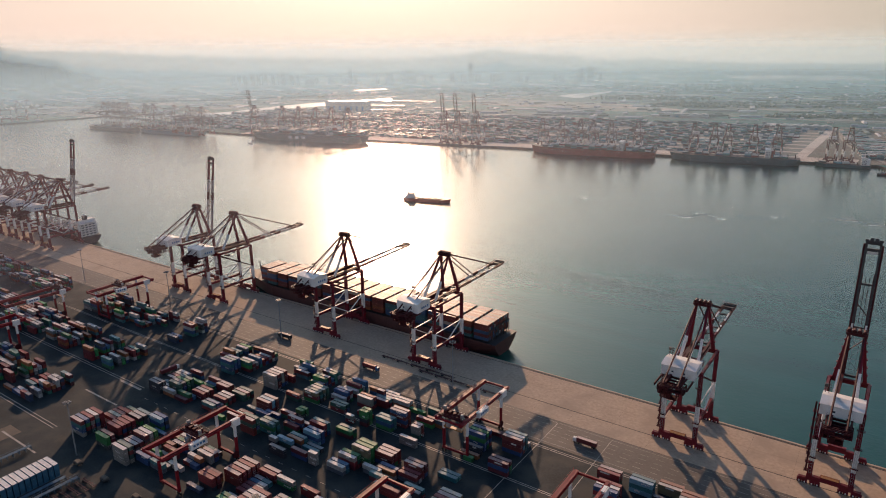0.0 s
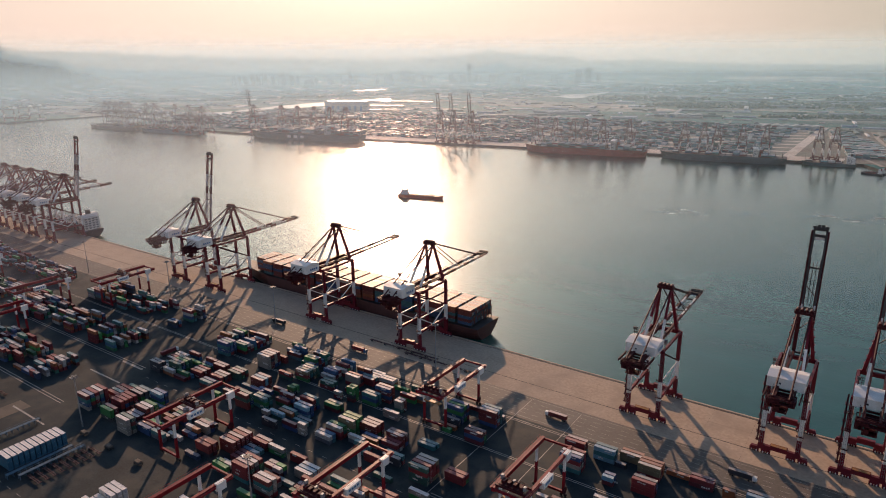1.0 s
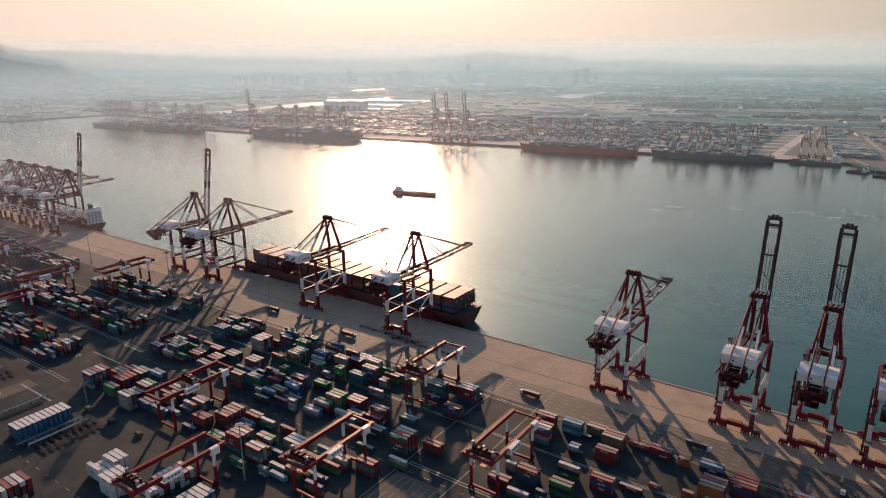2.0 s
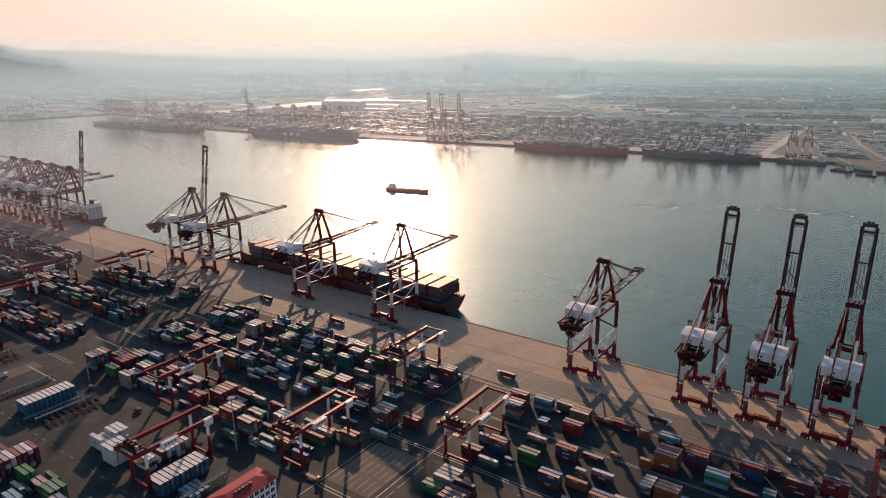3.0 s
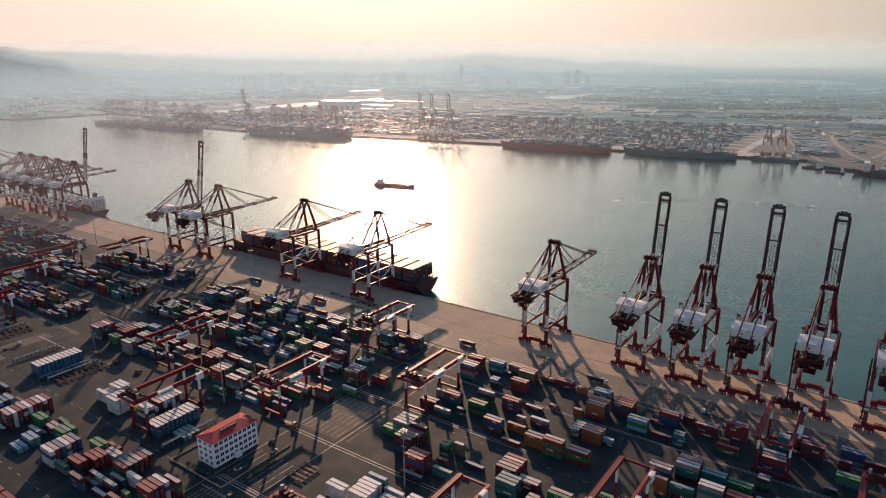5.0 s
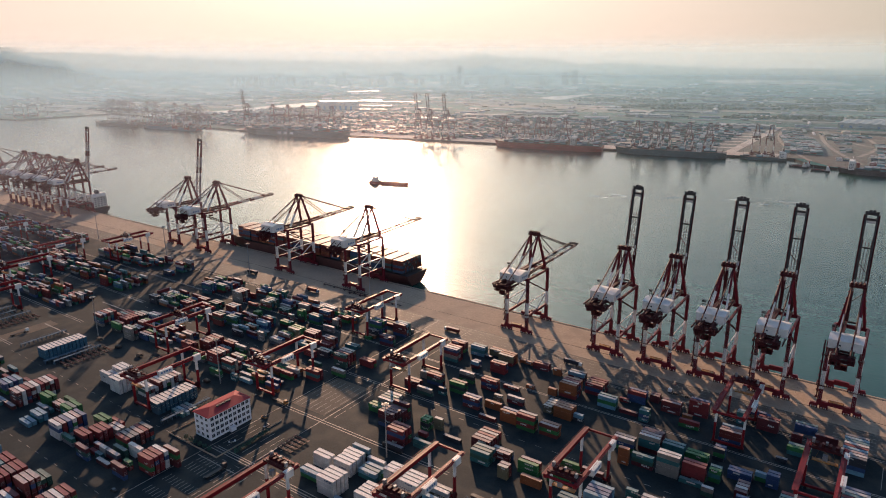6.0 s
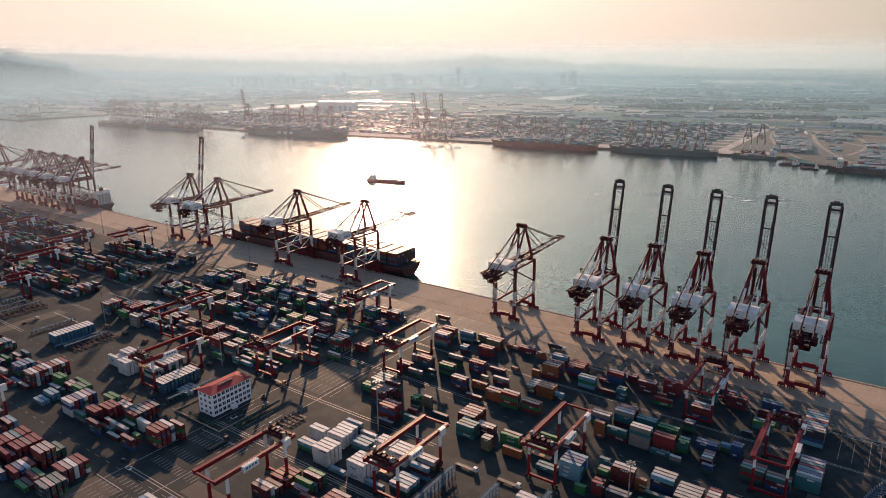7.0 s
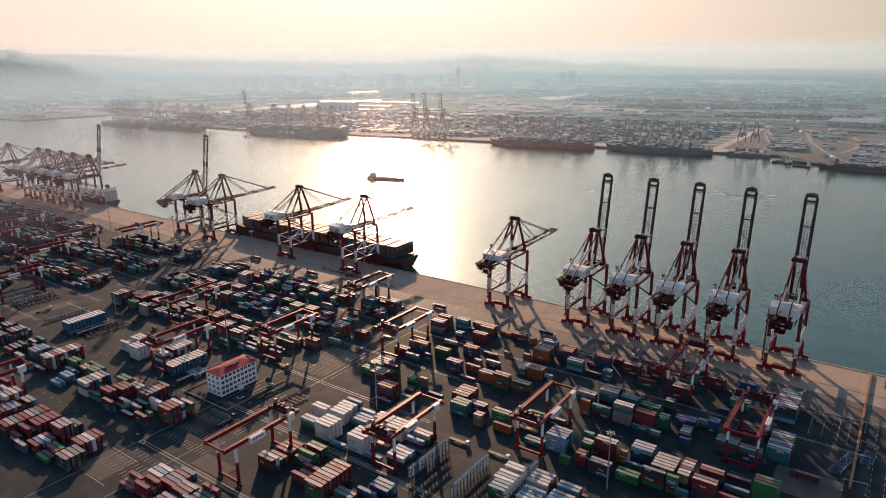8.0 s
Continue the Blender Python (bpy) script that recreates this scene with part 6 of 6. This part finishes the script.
def warehouse(label, w, d, h, m):
    t = thing("warehouse", label, "warehouse", "warehouses of the far terminal", m=m)
    bm = bmesh.new()
    box(bm, -w / 2, w / 2, -d / 2, d / 2, 0, h)
    part("wall", bm, [SHED_PALE], t)
    for k in range(int(w / 24)):
        bm = bmesh.new()
        x0, x1 = -w / 2 + k * w / int(w / 24), -w / 2 + (k + 1) * w / int(w / 24)
        xm = (x0 + x1) / 2
        v = [bm.verts.new(p) for p in ((x0, -d / 2 - 1, h), (xm, -d / 2 - 1, h + 3), (x1, -d / 2 - 1, h), (x0, d / 2 + 1, h), (xm, d / 2 + 1, h + 3), (x1, d / 2 + 1, h))]
        for f in ((0, 1, 4, 3), (1, 2, 5, 4), (0, 2, 1), (3, 4, 5), (0, 3, 5, 2)):
            bm.faces.new([v[i] for i in f])
        part("roof_bay", bm, [SHED_PALE], t)
        bm = bmesh.new()
        box(bm, xm - 4, xm + 4, -d / 2 - 0.3, -d / 2, 0, h * 0.5)
        part("shutter_door", bm, [BLUE], t)


warehouse("long pale warehouse with a ridged roof", 145, 150, 13, pose(40, 2390, 0.5, 0, 0, -3))
warehouse("large pale blue shed in haze", 170, 60, 34, pose(-1855, 2010, 0.5, 0, 0, 18))
warehouse("low warehouse among the far stacks", 110, 40, 9, pose(-620, 2350, 0.5, 0, 0, SLOPE))
warehouse("low warehouse beside the far yard", 130, 36, 9, pose(-250, 2150, 0.5, 0, 0, SLOPE))


# ---- vehicles and small yard things ----
def wheel(parent, x, y, r=0.52, w=0.4):
    bm = bmesh.new()
    rod(bm, (x, y - w / 2, r), (x, y + w / 2, r), r, 10)
    part("wheel", bm, [RUBBER], parent)


def truck(m, cab, load=None):
    t = thing("truck", "yard tractor truck with a long flat trailer" if not load else "yard tractor truck carrying a container", "truck", "yard trucks", m=m)
    bm = bmesh.new()
    box(bm, 5.2, 7.6, -1.2, 1.2, 0.9, 3.3)
    bmesh.ops.bevel(bm, geom=[e for e in bm.edges], offset=0.18, segments=1, affect="EDGES")
    c = part("cab", bm, [cab], t)
    bm = bmesh.new()
    box(bm, 7.55, 7.63, -1.0, 1.0, 2.0, 3.0)
    part("windscreen", bm, [GLASS], c)
    bm = bmesh.new()
    box(bm, -6.6, 6.8, -0.6, 0.6, 0.85, 1.15)
    box(bm, -6.6, 5.0, -1.2, 1.2, 1.15, 1.4)
    part("chassis", bm, [DARK], t)
    for x in (6.4, 3.6, -4.6, -5.8):
        for y in (-1.0, 1.0):
            wheel(t, x, y)
    if load:
        ob = tagged(new("container", BOXES[load][0]), f"{NAMES[load]} steel shipping container on a truck trailer", "container", "shipping containers in the yard")
        ob.matrix_world = m @ pose(-0.9, 0, 1.41)
    return t


def car(m, paint):
    t = thing("car", "small parked car beside the office", "car", "parked cars", m=m)
    bm = bmesh.new()
    box(bm, -2.2, 2.2, -0.9, 0.9, 0.35, 0.95)
    bmesh.ops.bevel(bm, geom=list(bm.edges), offset=0.15, segments=2, affect="EDGES")
    part("body", bm, [paint], t)
    bm = bmesh.new()
    v = box(bm, -1.3, 1.1, -0.8, 0.8, 0.95, 1.5)
    for q in v[4:]:
        q.co.x *= 0.7
    part("cabin", bm, [GLASS], t)
    for x in (-1.4, 1.4):
        for y in (-0.8, 0.8):
            wheel(t, x, y, 0.33, 0.25)


for x, y, a, cab, load in ((8, 155, 0, WHITE, None), (35, 156, 0, WHITE, None), (-395, 339, 180, DARK, "k"), (-130, 330, 180, WHITE, "p"), (216, 385, 90, WHITE, None),
                           (-20, 330, 0, WHITE, "k"), (60, 328, 180, WHITE, None), (-300, 335, 0, BLUE, "r"), (-160, 166, 0, YELLOW, None),
                           (185, 232, 180, DARK, "m"), (110, 328, 0, BLUE, "b"),
                           (-60, 165, 180, DARK, "k"), (-420, 250, 90, WHITE, "r"), (-430, 120, 90, WHITE, None), (-128, 90, 90, DARK, None)):
    truck(pose(x, y, 0, 0, 0, a), cab, load)
for x, y, a, paint in ((-146, 116, 60, WHITE), (-143, 140, 90, WHITE), (-176, 74, 15, DARK), (-150, 46, 0, WHITE), (-152, 146, 0, YELLOW), (-160, 49, 10, DARK)):
    car(pose(x, y, 0, 0, 0, a), paint)


def chassis(m):
    t = thing("trailer_chassis", "bare rust-brown container trailer parked in a row", "trailer", "parked trailer chassis", m=m)
    bm = bmesh.new()
    for y in (-0.5, 0.5):
        beam(bm, (-6, y, 1.1), (6, y, 1.1), 0.3, 0.4)
    for x in (-6, -2, 2, 6):
        beam(bm, (x, -1.2, 1.2), (x, 1.2, 1.2), 0.35, 0.3)
    part("frame", bm, [HULL_BROWN], t)
    for x in (-4.6, -3.4):
        for y in (-1.0, 1.0):
            wheel(t, x, y)
    bm = bmesh.new()
    for y in (-0.8, 0.8):
        beam(bm, (4, y, 0), (4, y, 1.0), 0.2, 0.2)
    part("landing_leg", bm, [DARK], t)
    return t


CH = chassis(pose(-113, 128, 0))
for k in range(1, 5):
    copy_thing(CH, pose(-113, 128 + 3.4 * k, 0))
for k in range(9):
    copy_thing(CH, pose(-338, 112 + 4.2 * k, 0))
    copy_thing(CH, pose(-460 - (k % 2), 112 + 4.4 * k, 0))
for k in range(5):
    copy_thing(CH, pose(-262 + k * 13.5, 352, 0.05))
    copy_thing(CH, pose(-300 + k * 13.5, 356, 0.05))


def service_cart(m):
    t = thing("service_cart", "low flat service trailer with a tan sheeted top in the lane", "trailer", "service trailers in the lane", m=m)
    bm = bmesh.new()
    box(bm, -2.6, 2.6, -1.6, 1.6, 0.8, 1.5)
    bmesh.ops.bevel(bm, geom=list(bm.edges), offset=0.12, segments=1, affect="EDGES")
    part("bed", bm, [DARK], t)
    bm = bmesh.new()
    box(bm, -2.3, 2.3, -1.4, 1.4, 1.5, 2.3)
    bmesh.ops.bevel(bm, geom=list(bm.edges), offset=0.25, segments=2, affect="EDGES")
    part("sheeted_load", bm, [PLOT], t)
    bm = bmesh.new()
    beam(bm, (2.6, 0, 0.9), (4.4, 0, 0.7), 0.2, 0.2)
    part("tow_bar", bm, [DARK], t)
    for x in (-1.8, 1.8):
        for y in (-1.4, 1.4):
            wheel(t, x, y, 0.4, 0.3)
    return t


CART = service_cart(pose(-361.5, 152, 0))
for x, y in ((-334, 152.2), (-305, 153), (-225, 156)):
    copy_thing(CART, pose(x, y, 0))


def steel_rack(m, length, height):
    t = thing("steel_rack", "blue-grey steel lattice service rack for refrigerated containers", "rack", "steel racks in the yard", m=m)
    n = int(length / 3.2)
    for k in range(n + 1):
        bm = bmesh.new()
        y = k * length / n
        for x in (-1.1, 1.1):
            beam(bm, (x, y, 0), (x, y, height), 0.28, 0.28)
        for z in range(1, int(height / 2.6) + 1):
            beam(bm, (-1.1, y, z * 2.6), (1.1, y, z * 2.6), 0.2, 0.2)
        beam(bm, (-1.1, y, 0), (1.1, y, min(height, 2.6)), 0.18, 0.18)
        part("frame_bay", bm, [RACK], t)
    for z in range(1, int(height / 2.6) + 1):
        bm = bmesh.new()
        box(bm, -1.2, 1.2, 0, length, z * 2.6 - 0.1, z * 2.6 + 0.1)
        for x in (-1.2, 1.2):
            beam(bm, (x, 0, z * 2.6 + 1.1), (x, length, z * 2.6 + 1.1), 0.12, 0.12)
        part("walkway", bm, [RACK], t)
    return t


RACK = material("blue_grey_steel", (0.075, 0.140, 0.195), 0.85, spread=0.35, scale=0.3)
TALL = steel_rack(pose(7, 108, 0), 36, 8.2)
for x, y in ((35, 108), (61, 118)):
    copy_thing(TALL, pose(x, y, 0))
LOW = steel_rack(pose(-400, 108, 0), 36, 2.8)
for x, y in ((-352, 104), (-346, 108), (-486, 106), (-472, 112), (-500, 110), (-200, 104)):
    copy_thing(LOW, pose(x, y, 0))

bm = bmesh.new()
box(bm, 205.2, 206.6, 236, 398, 0, 1.6)
solid("boundary_wall", bm, [YELLOW], "low ochre boundary wall across the quay end", "wall", kind="structure")
bm = bmesh.new()
for p, q in (((-186, 100), (-140, 100)), ((-140, 100), (-140, 150)), ((-186, 100), (-186, 150))):
    beam(bm, (*p, 0.45), (*q, 0.45), 0.3, 0.9)
solid("garden_wall", bm, [CONCRETE], "low pale wall round the office yard", "wall", kind="structure")


def shrub(m, seed):
    r = random.Random(seed)
    t = thing("shrub", "dark green clipped shrub in the row beside the office", "shrub", "shrubs round the office", m=m)
    v, f = [], []
    for _ in range(160):
        a, u = r.uniform(0, 6.283), r.uniform(0.05, 1)
        d = 1.25 * math.sqrt(1 - (u - 0.35) ** 2) * r.uniform(0.6, 1.05)
        p = Vector((d * math.cos(a), d * math.sin(a), 0.5 + 2.2 * u))
        e = Vector((r.uniform(-1, 1), r.uniform(-1, 1), r.uniform(-0.5, 0.8))) * 0.4
        g = Vector((r.uniform(-1, 1), r.uniform(-1, 1), r.uniform(-0.5, 0.8))) * 0.3
        b = len(v)
        v += [tuple(p - e), tuple(p + g), tuple(p + e), tuple(p - g)]
        f.append((b, b + 1, b + 2, b + 3))
    ob = new("foliage", from_lists("foliage", v, f, [LEAF]))
    ob.parent = t
    bm = bmesh.new()
    rod(bm, (0, 0, 0), (0, 0, 1.6), 0.12, 6)
    part("trunk", bm, [DARK], t)
    return t


for k in range(9):
    shrub(pose(-134.5 - 0.3 * k, 110 + 3.2 * k, 0), k)
for k in range(6):
    shrub(pose(-150 - 4.5 * k, 102.5, 0), 20 + k)


# ---- gate and stores beyond the last stacks ----
def gate_gantry(m, width, posts, high):
    t = thing("gate_gantry", "dull pale steel beam on slim posts over parked lanes", "gantry", "beams at the yard gate", m=m)
    bm = bmesh.new()
    beam(bm, (0, 0, high), (width, 0, high), 0.55, 0.45)
    for k in range(int(width / 3)):
        box(bm, 1 + k * 3, 1.5 + k * 3, -0.4, 0.4, high + 0.2, high + 0.5)
    part("cross_beam", bm, [PALE_STEEL], t)
    for k in range(posts):
        bm = bmesh.new()
        x = 0.6 + (width - 1.2) * k / (posts - 1)
        beam(bm, (x, 0, 0), (x, 0, high - 0.3), 0.28, 0.28)
        box(bm, x - 0.6, x + 0.6, -0.6, 0.6, 0, 0.3)
        part("post", bm, [PALE_STEEL], t)


PALE_STEEL = material("dull_pale_steel", (0.22, 0.25, 0.27), 0.7, spread=0.35, scale=0.4)
gate_gantry(pose(182, 303.5, 0, 0, 0, 4), 27, 4, 7)
gate_gantry(pose(206.7, 281, 0, 0, 0, -18), 10, 2, 7)
gate_gantry(pose(201.5, 262.4, 0, 0, 0, 7), 12, 2, 7)
gate_gantry(pose(202, 232.5, 0, 0, 0, 10), 12, 2, 7)


def spreader_rest(m):
    t = thing("lifting_frame", "blue-grey steel lifting frame laid out in a row", "frame", "lifting frames at the yard gate", m=m)
    for y in (-0.9, 0.9):
        bm = bmesh.new()
        beam(bm, (-3, y, 0.225), (3, y, 0.225), 0.35, 0.45)
        part("side_bar", bm, [RACK], t)
    for x in (-2.9, 2.9):
        bm = bmesh.new()
        beam(bm, (x, -1.1, 0.62), (x, 1.1, 0.62), 0.5, 0.4)
        part("end_bar", bm, [PALE_STEEL], t)
    return t


REST = spreader_rest(pose(197.5, 249, 0, 0, 0, 8))
for k in range(1, 11):
    copy_thing(REST, pose(197.5 + k * 0.55 + 0.03 * k * k, 249 + k * 2.5, 0, 0, 0, 8))
for k in range(5):
    copy_thing(REST, pose(211.5 + k * 0.3, 268 + k * 3.0, 0, 0, 0, 4))


# ---- churned water in the fairway ----
def churn(x0, y0, x1, y1, width, seed):
    m = bpy.data.materials.new("churned_water")
    m.use_nodes = True
    n, l = m.node_tree.nodes, m.node_tree.links
    b = n["Principled BSDF"]
    b.inputs["Base Color"].default_value, b.inputs["Roughness"].default_value = (0.60, 0.62, 0.58, 1), 0.4
    mp, tex, rng, clear, mix = n.new("ShaderNodeMapping"), n.new("ShaderNodeTexNoise"), n.new("ShaderNodeMapRange"), n.new("ShaderNodeBsdfTransparent"), n.new("ShaderNodeMixShader")
    l.new(n.new("ShaderNodeNewGeometry").outputs["Position"], mp.inputs["Vector"])
    mp.inputs["Rotation"].default_value = (0, 0, -math.atan2(y1 - y0, x1 - x0))
    mp.inputs["Scale"].default_value = (0.35, 1, 1)
    tex.inputs["Scale"].default_value, tex.inputs["Detail"].default_value, tex.inputs["Distortion"].default_value = 0.09, 7, 0.8
    l.new(mp.outputs[0], tex.inputs["Vector"])
    rng.inputs[1].default_value, rng.inputs[2].default_value, rng.inputs[4].default_value = 0.48, 0.72, 0.5
    l.new(tex.outputs["Fac"], rng.inputs[0])
    l.new(rng.outputs[0], mix.inputs[0])
    l.new(clear.outputs[0], mix.inputs[1])
    l.new(b.outputs[0], mix.inputs[2])
    l.new(mix.outputs[0], n["Material Output"].inputs[0])
    r = random.Random(seed)
    bm = bmesh.new()
    d = Vector((x1 - x0, y1 - y0, 0))
    side = Vector((-d.y, d.x, 0)).normalized()
    rows = []
    for k in range(25):
        c = Vector((x0, y0, SEA + 0.12)) + d * (k / 24) + side * 10 * noise.noise(Vector((k * 0.3, seed, 0)))
        w = width * math.sin(math.pi * (k + 0.4) / 24.8) * r.uniform(0.6, 1.0)
        rows.append((bm.verts.new(c - side * w), bm.verts.new(c + side * w)))
    for p, q in zip(rows, rows[1:]):
        bm.faces.new((p[0], q[0], q[1], p[1]))
    solid("churned_water", bm, [m], "pale churned streak on the harbour water", "water", kind="structure")


churn(-300, 930, -110, 1015, 26, 1)
churn(-95, 1015, 60, 1075, 34, 2)
churn(-480, 960, -330, 1000, 9, 3)


# ---- haze over the harbour and the plain: imitated by thin added sheets, denser with distance ----
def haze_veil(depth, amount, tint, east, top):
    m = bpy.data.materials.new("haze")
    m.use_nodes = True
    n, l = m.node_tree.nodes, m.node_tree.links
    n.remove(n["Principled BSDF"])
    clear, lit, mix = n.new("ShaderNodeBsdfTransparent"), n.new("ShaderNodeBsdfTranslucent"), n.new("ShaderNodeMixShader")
    tone = n.new("ShaderNodeMix")       # sheet tint set warmer under the sun and bluer in the east
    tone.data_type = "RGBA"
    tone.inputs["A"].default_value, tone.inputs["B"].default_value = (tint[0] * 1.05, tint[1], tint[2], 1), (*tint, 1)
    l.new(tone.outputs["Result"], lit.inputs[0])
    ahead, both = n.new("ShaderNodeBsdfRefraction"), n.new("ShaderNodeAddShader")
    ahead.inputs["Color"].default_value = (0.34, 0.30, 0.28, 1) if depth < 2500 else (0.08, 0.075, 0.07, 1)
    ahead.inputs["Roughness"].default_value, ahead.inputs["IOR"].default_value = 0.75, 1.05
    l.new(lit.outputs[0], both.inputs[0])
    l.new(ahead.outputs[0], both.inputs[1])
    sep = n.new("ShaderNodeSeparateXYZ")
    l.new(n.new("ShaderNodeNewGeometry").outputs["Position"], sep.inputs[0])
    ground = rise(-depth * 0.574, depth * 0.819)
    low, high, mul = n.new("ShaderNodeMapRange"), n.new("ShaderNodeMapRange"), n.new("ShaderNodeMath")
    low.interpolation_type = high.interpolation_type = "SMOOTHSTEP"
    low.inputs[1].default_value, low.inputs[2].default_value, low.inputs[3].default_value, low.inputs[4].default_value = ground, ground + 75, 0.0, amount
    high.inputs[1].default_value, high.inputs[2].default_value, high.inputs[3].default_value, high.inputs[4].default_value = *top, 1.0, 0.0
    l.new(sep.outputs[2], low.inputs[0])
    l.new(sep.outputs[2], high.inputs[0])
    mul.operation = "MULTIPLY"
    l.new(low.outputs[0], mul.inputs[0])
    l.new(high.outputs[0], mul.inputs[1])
    bank, share = n.new("ShaderNodeMapRange"), n.new("ShaderNodeMath")      # sheet density graded down eastwards, imitating weaker sun glow there
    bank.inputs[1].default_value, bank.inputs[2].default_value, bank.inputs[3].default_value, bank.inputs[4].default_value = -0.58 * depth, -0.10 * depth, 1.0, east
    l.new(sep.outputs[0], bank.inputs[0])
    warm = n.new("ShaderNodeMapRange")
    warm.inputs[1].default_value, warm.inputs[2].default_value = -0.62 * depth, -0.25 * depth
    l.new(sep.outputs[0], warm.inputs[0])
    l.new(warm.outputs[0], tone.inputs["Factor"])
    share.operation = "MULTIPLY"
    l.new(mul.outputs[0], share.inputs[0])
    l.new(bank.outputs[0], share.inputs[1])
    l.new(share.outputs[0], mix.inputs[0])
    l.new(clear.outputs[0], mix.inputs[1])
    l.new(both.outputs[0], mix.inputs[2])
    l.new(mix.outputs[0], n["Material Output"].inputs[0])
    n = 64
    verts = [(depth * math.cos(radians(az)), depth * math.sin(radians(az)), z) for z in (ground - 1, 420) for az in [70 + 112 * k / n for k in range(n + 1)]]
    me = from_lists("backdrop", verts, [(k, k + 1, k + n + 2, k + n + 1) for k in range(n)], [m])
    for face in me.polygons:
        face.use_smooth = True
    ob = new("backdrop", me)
    tagged(ob, "thin added sheet tinted as pale sunlit haze over the far shore", "haze", kind="structure")


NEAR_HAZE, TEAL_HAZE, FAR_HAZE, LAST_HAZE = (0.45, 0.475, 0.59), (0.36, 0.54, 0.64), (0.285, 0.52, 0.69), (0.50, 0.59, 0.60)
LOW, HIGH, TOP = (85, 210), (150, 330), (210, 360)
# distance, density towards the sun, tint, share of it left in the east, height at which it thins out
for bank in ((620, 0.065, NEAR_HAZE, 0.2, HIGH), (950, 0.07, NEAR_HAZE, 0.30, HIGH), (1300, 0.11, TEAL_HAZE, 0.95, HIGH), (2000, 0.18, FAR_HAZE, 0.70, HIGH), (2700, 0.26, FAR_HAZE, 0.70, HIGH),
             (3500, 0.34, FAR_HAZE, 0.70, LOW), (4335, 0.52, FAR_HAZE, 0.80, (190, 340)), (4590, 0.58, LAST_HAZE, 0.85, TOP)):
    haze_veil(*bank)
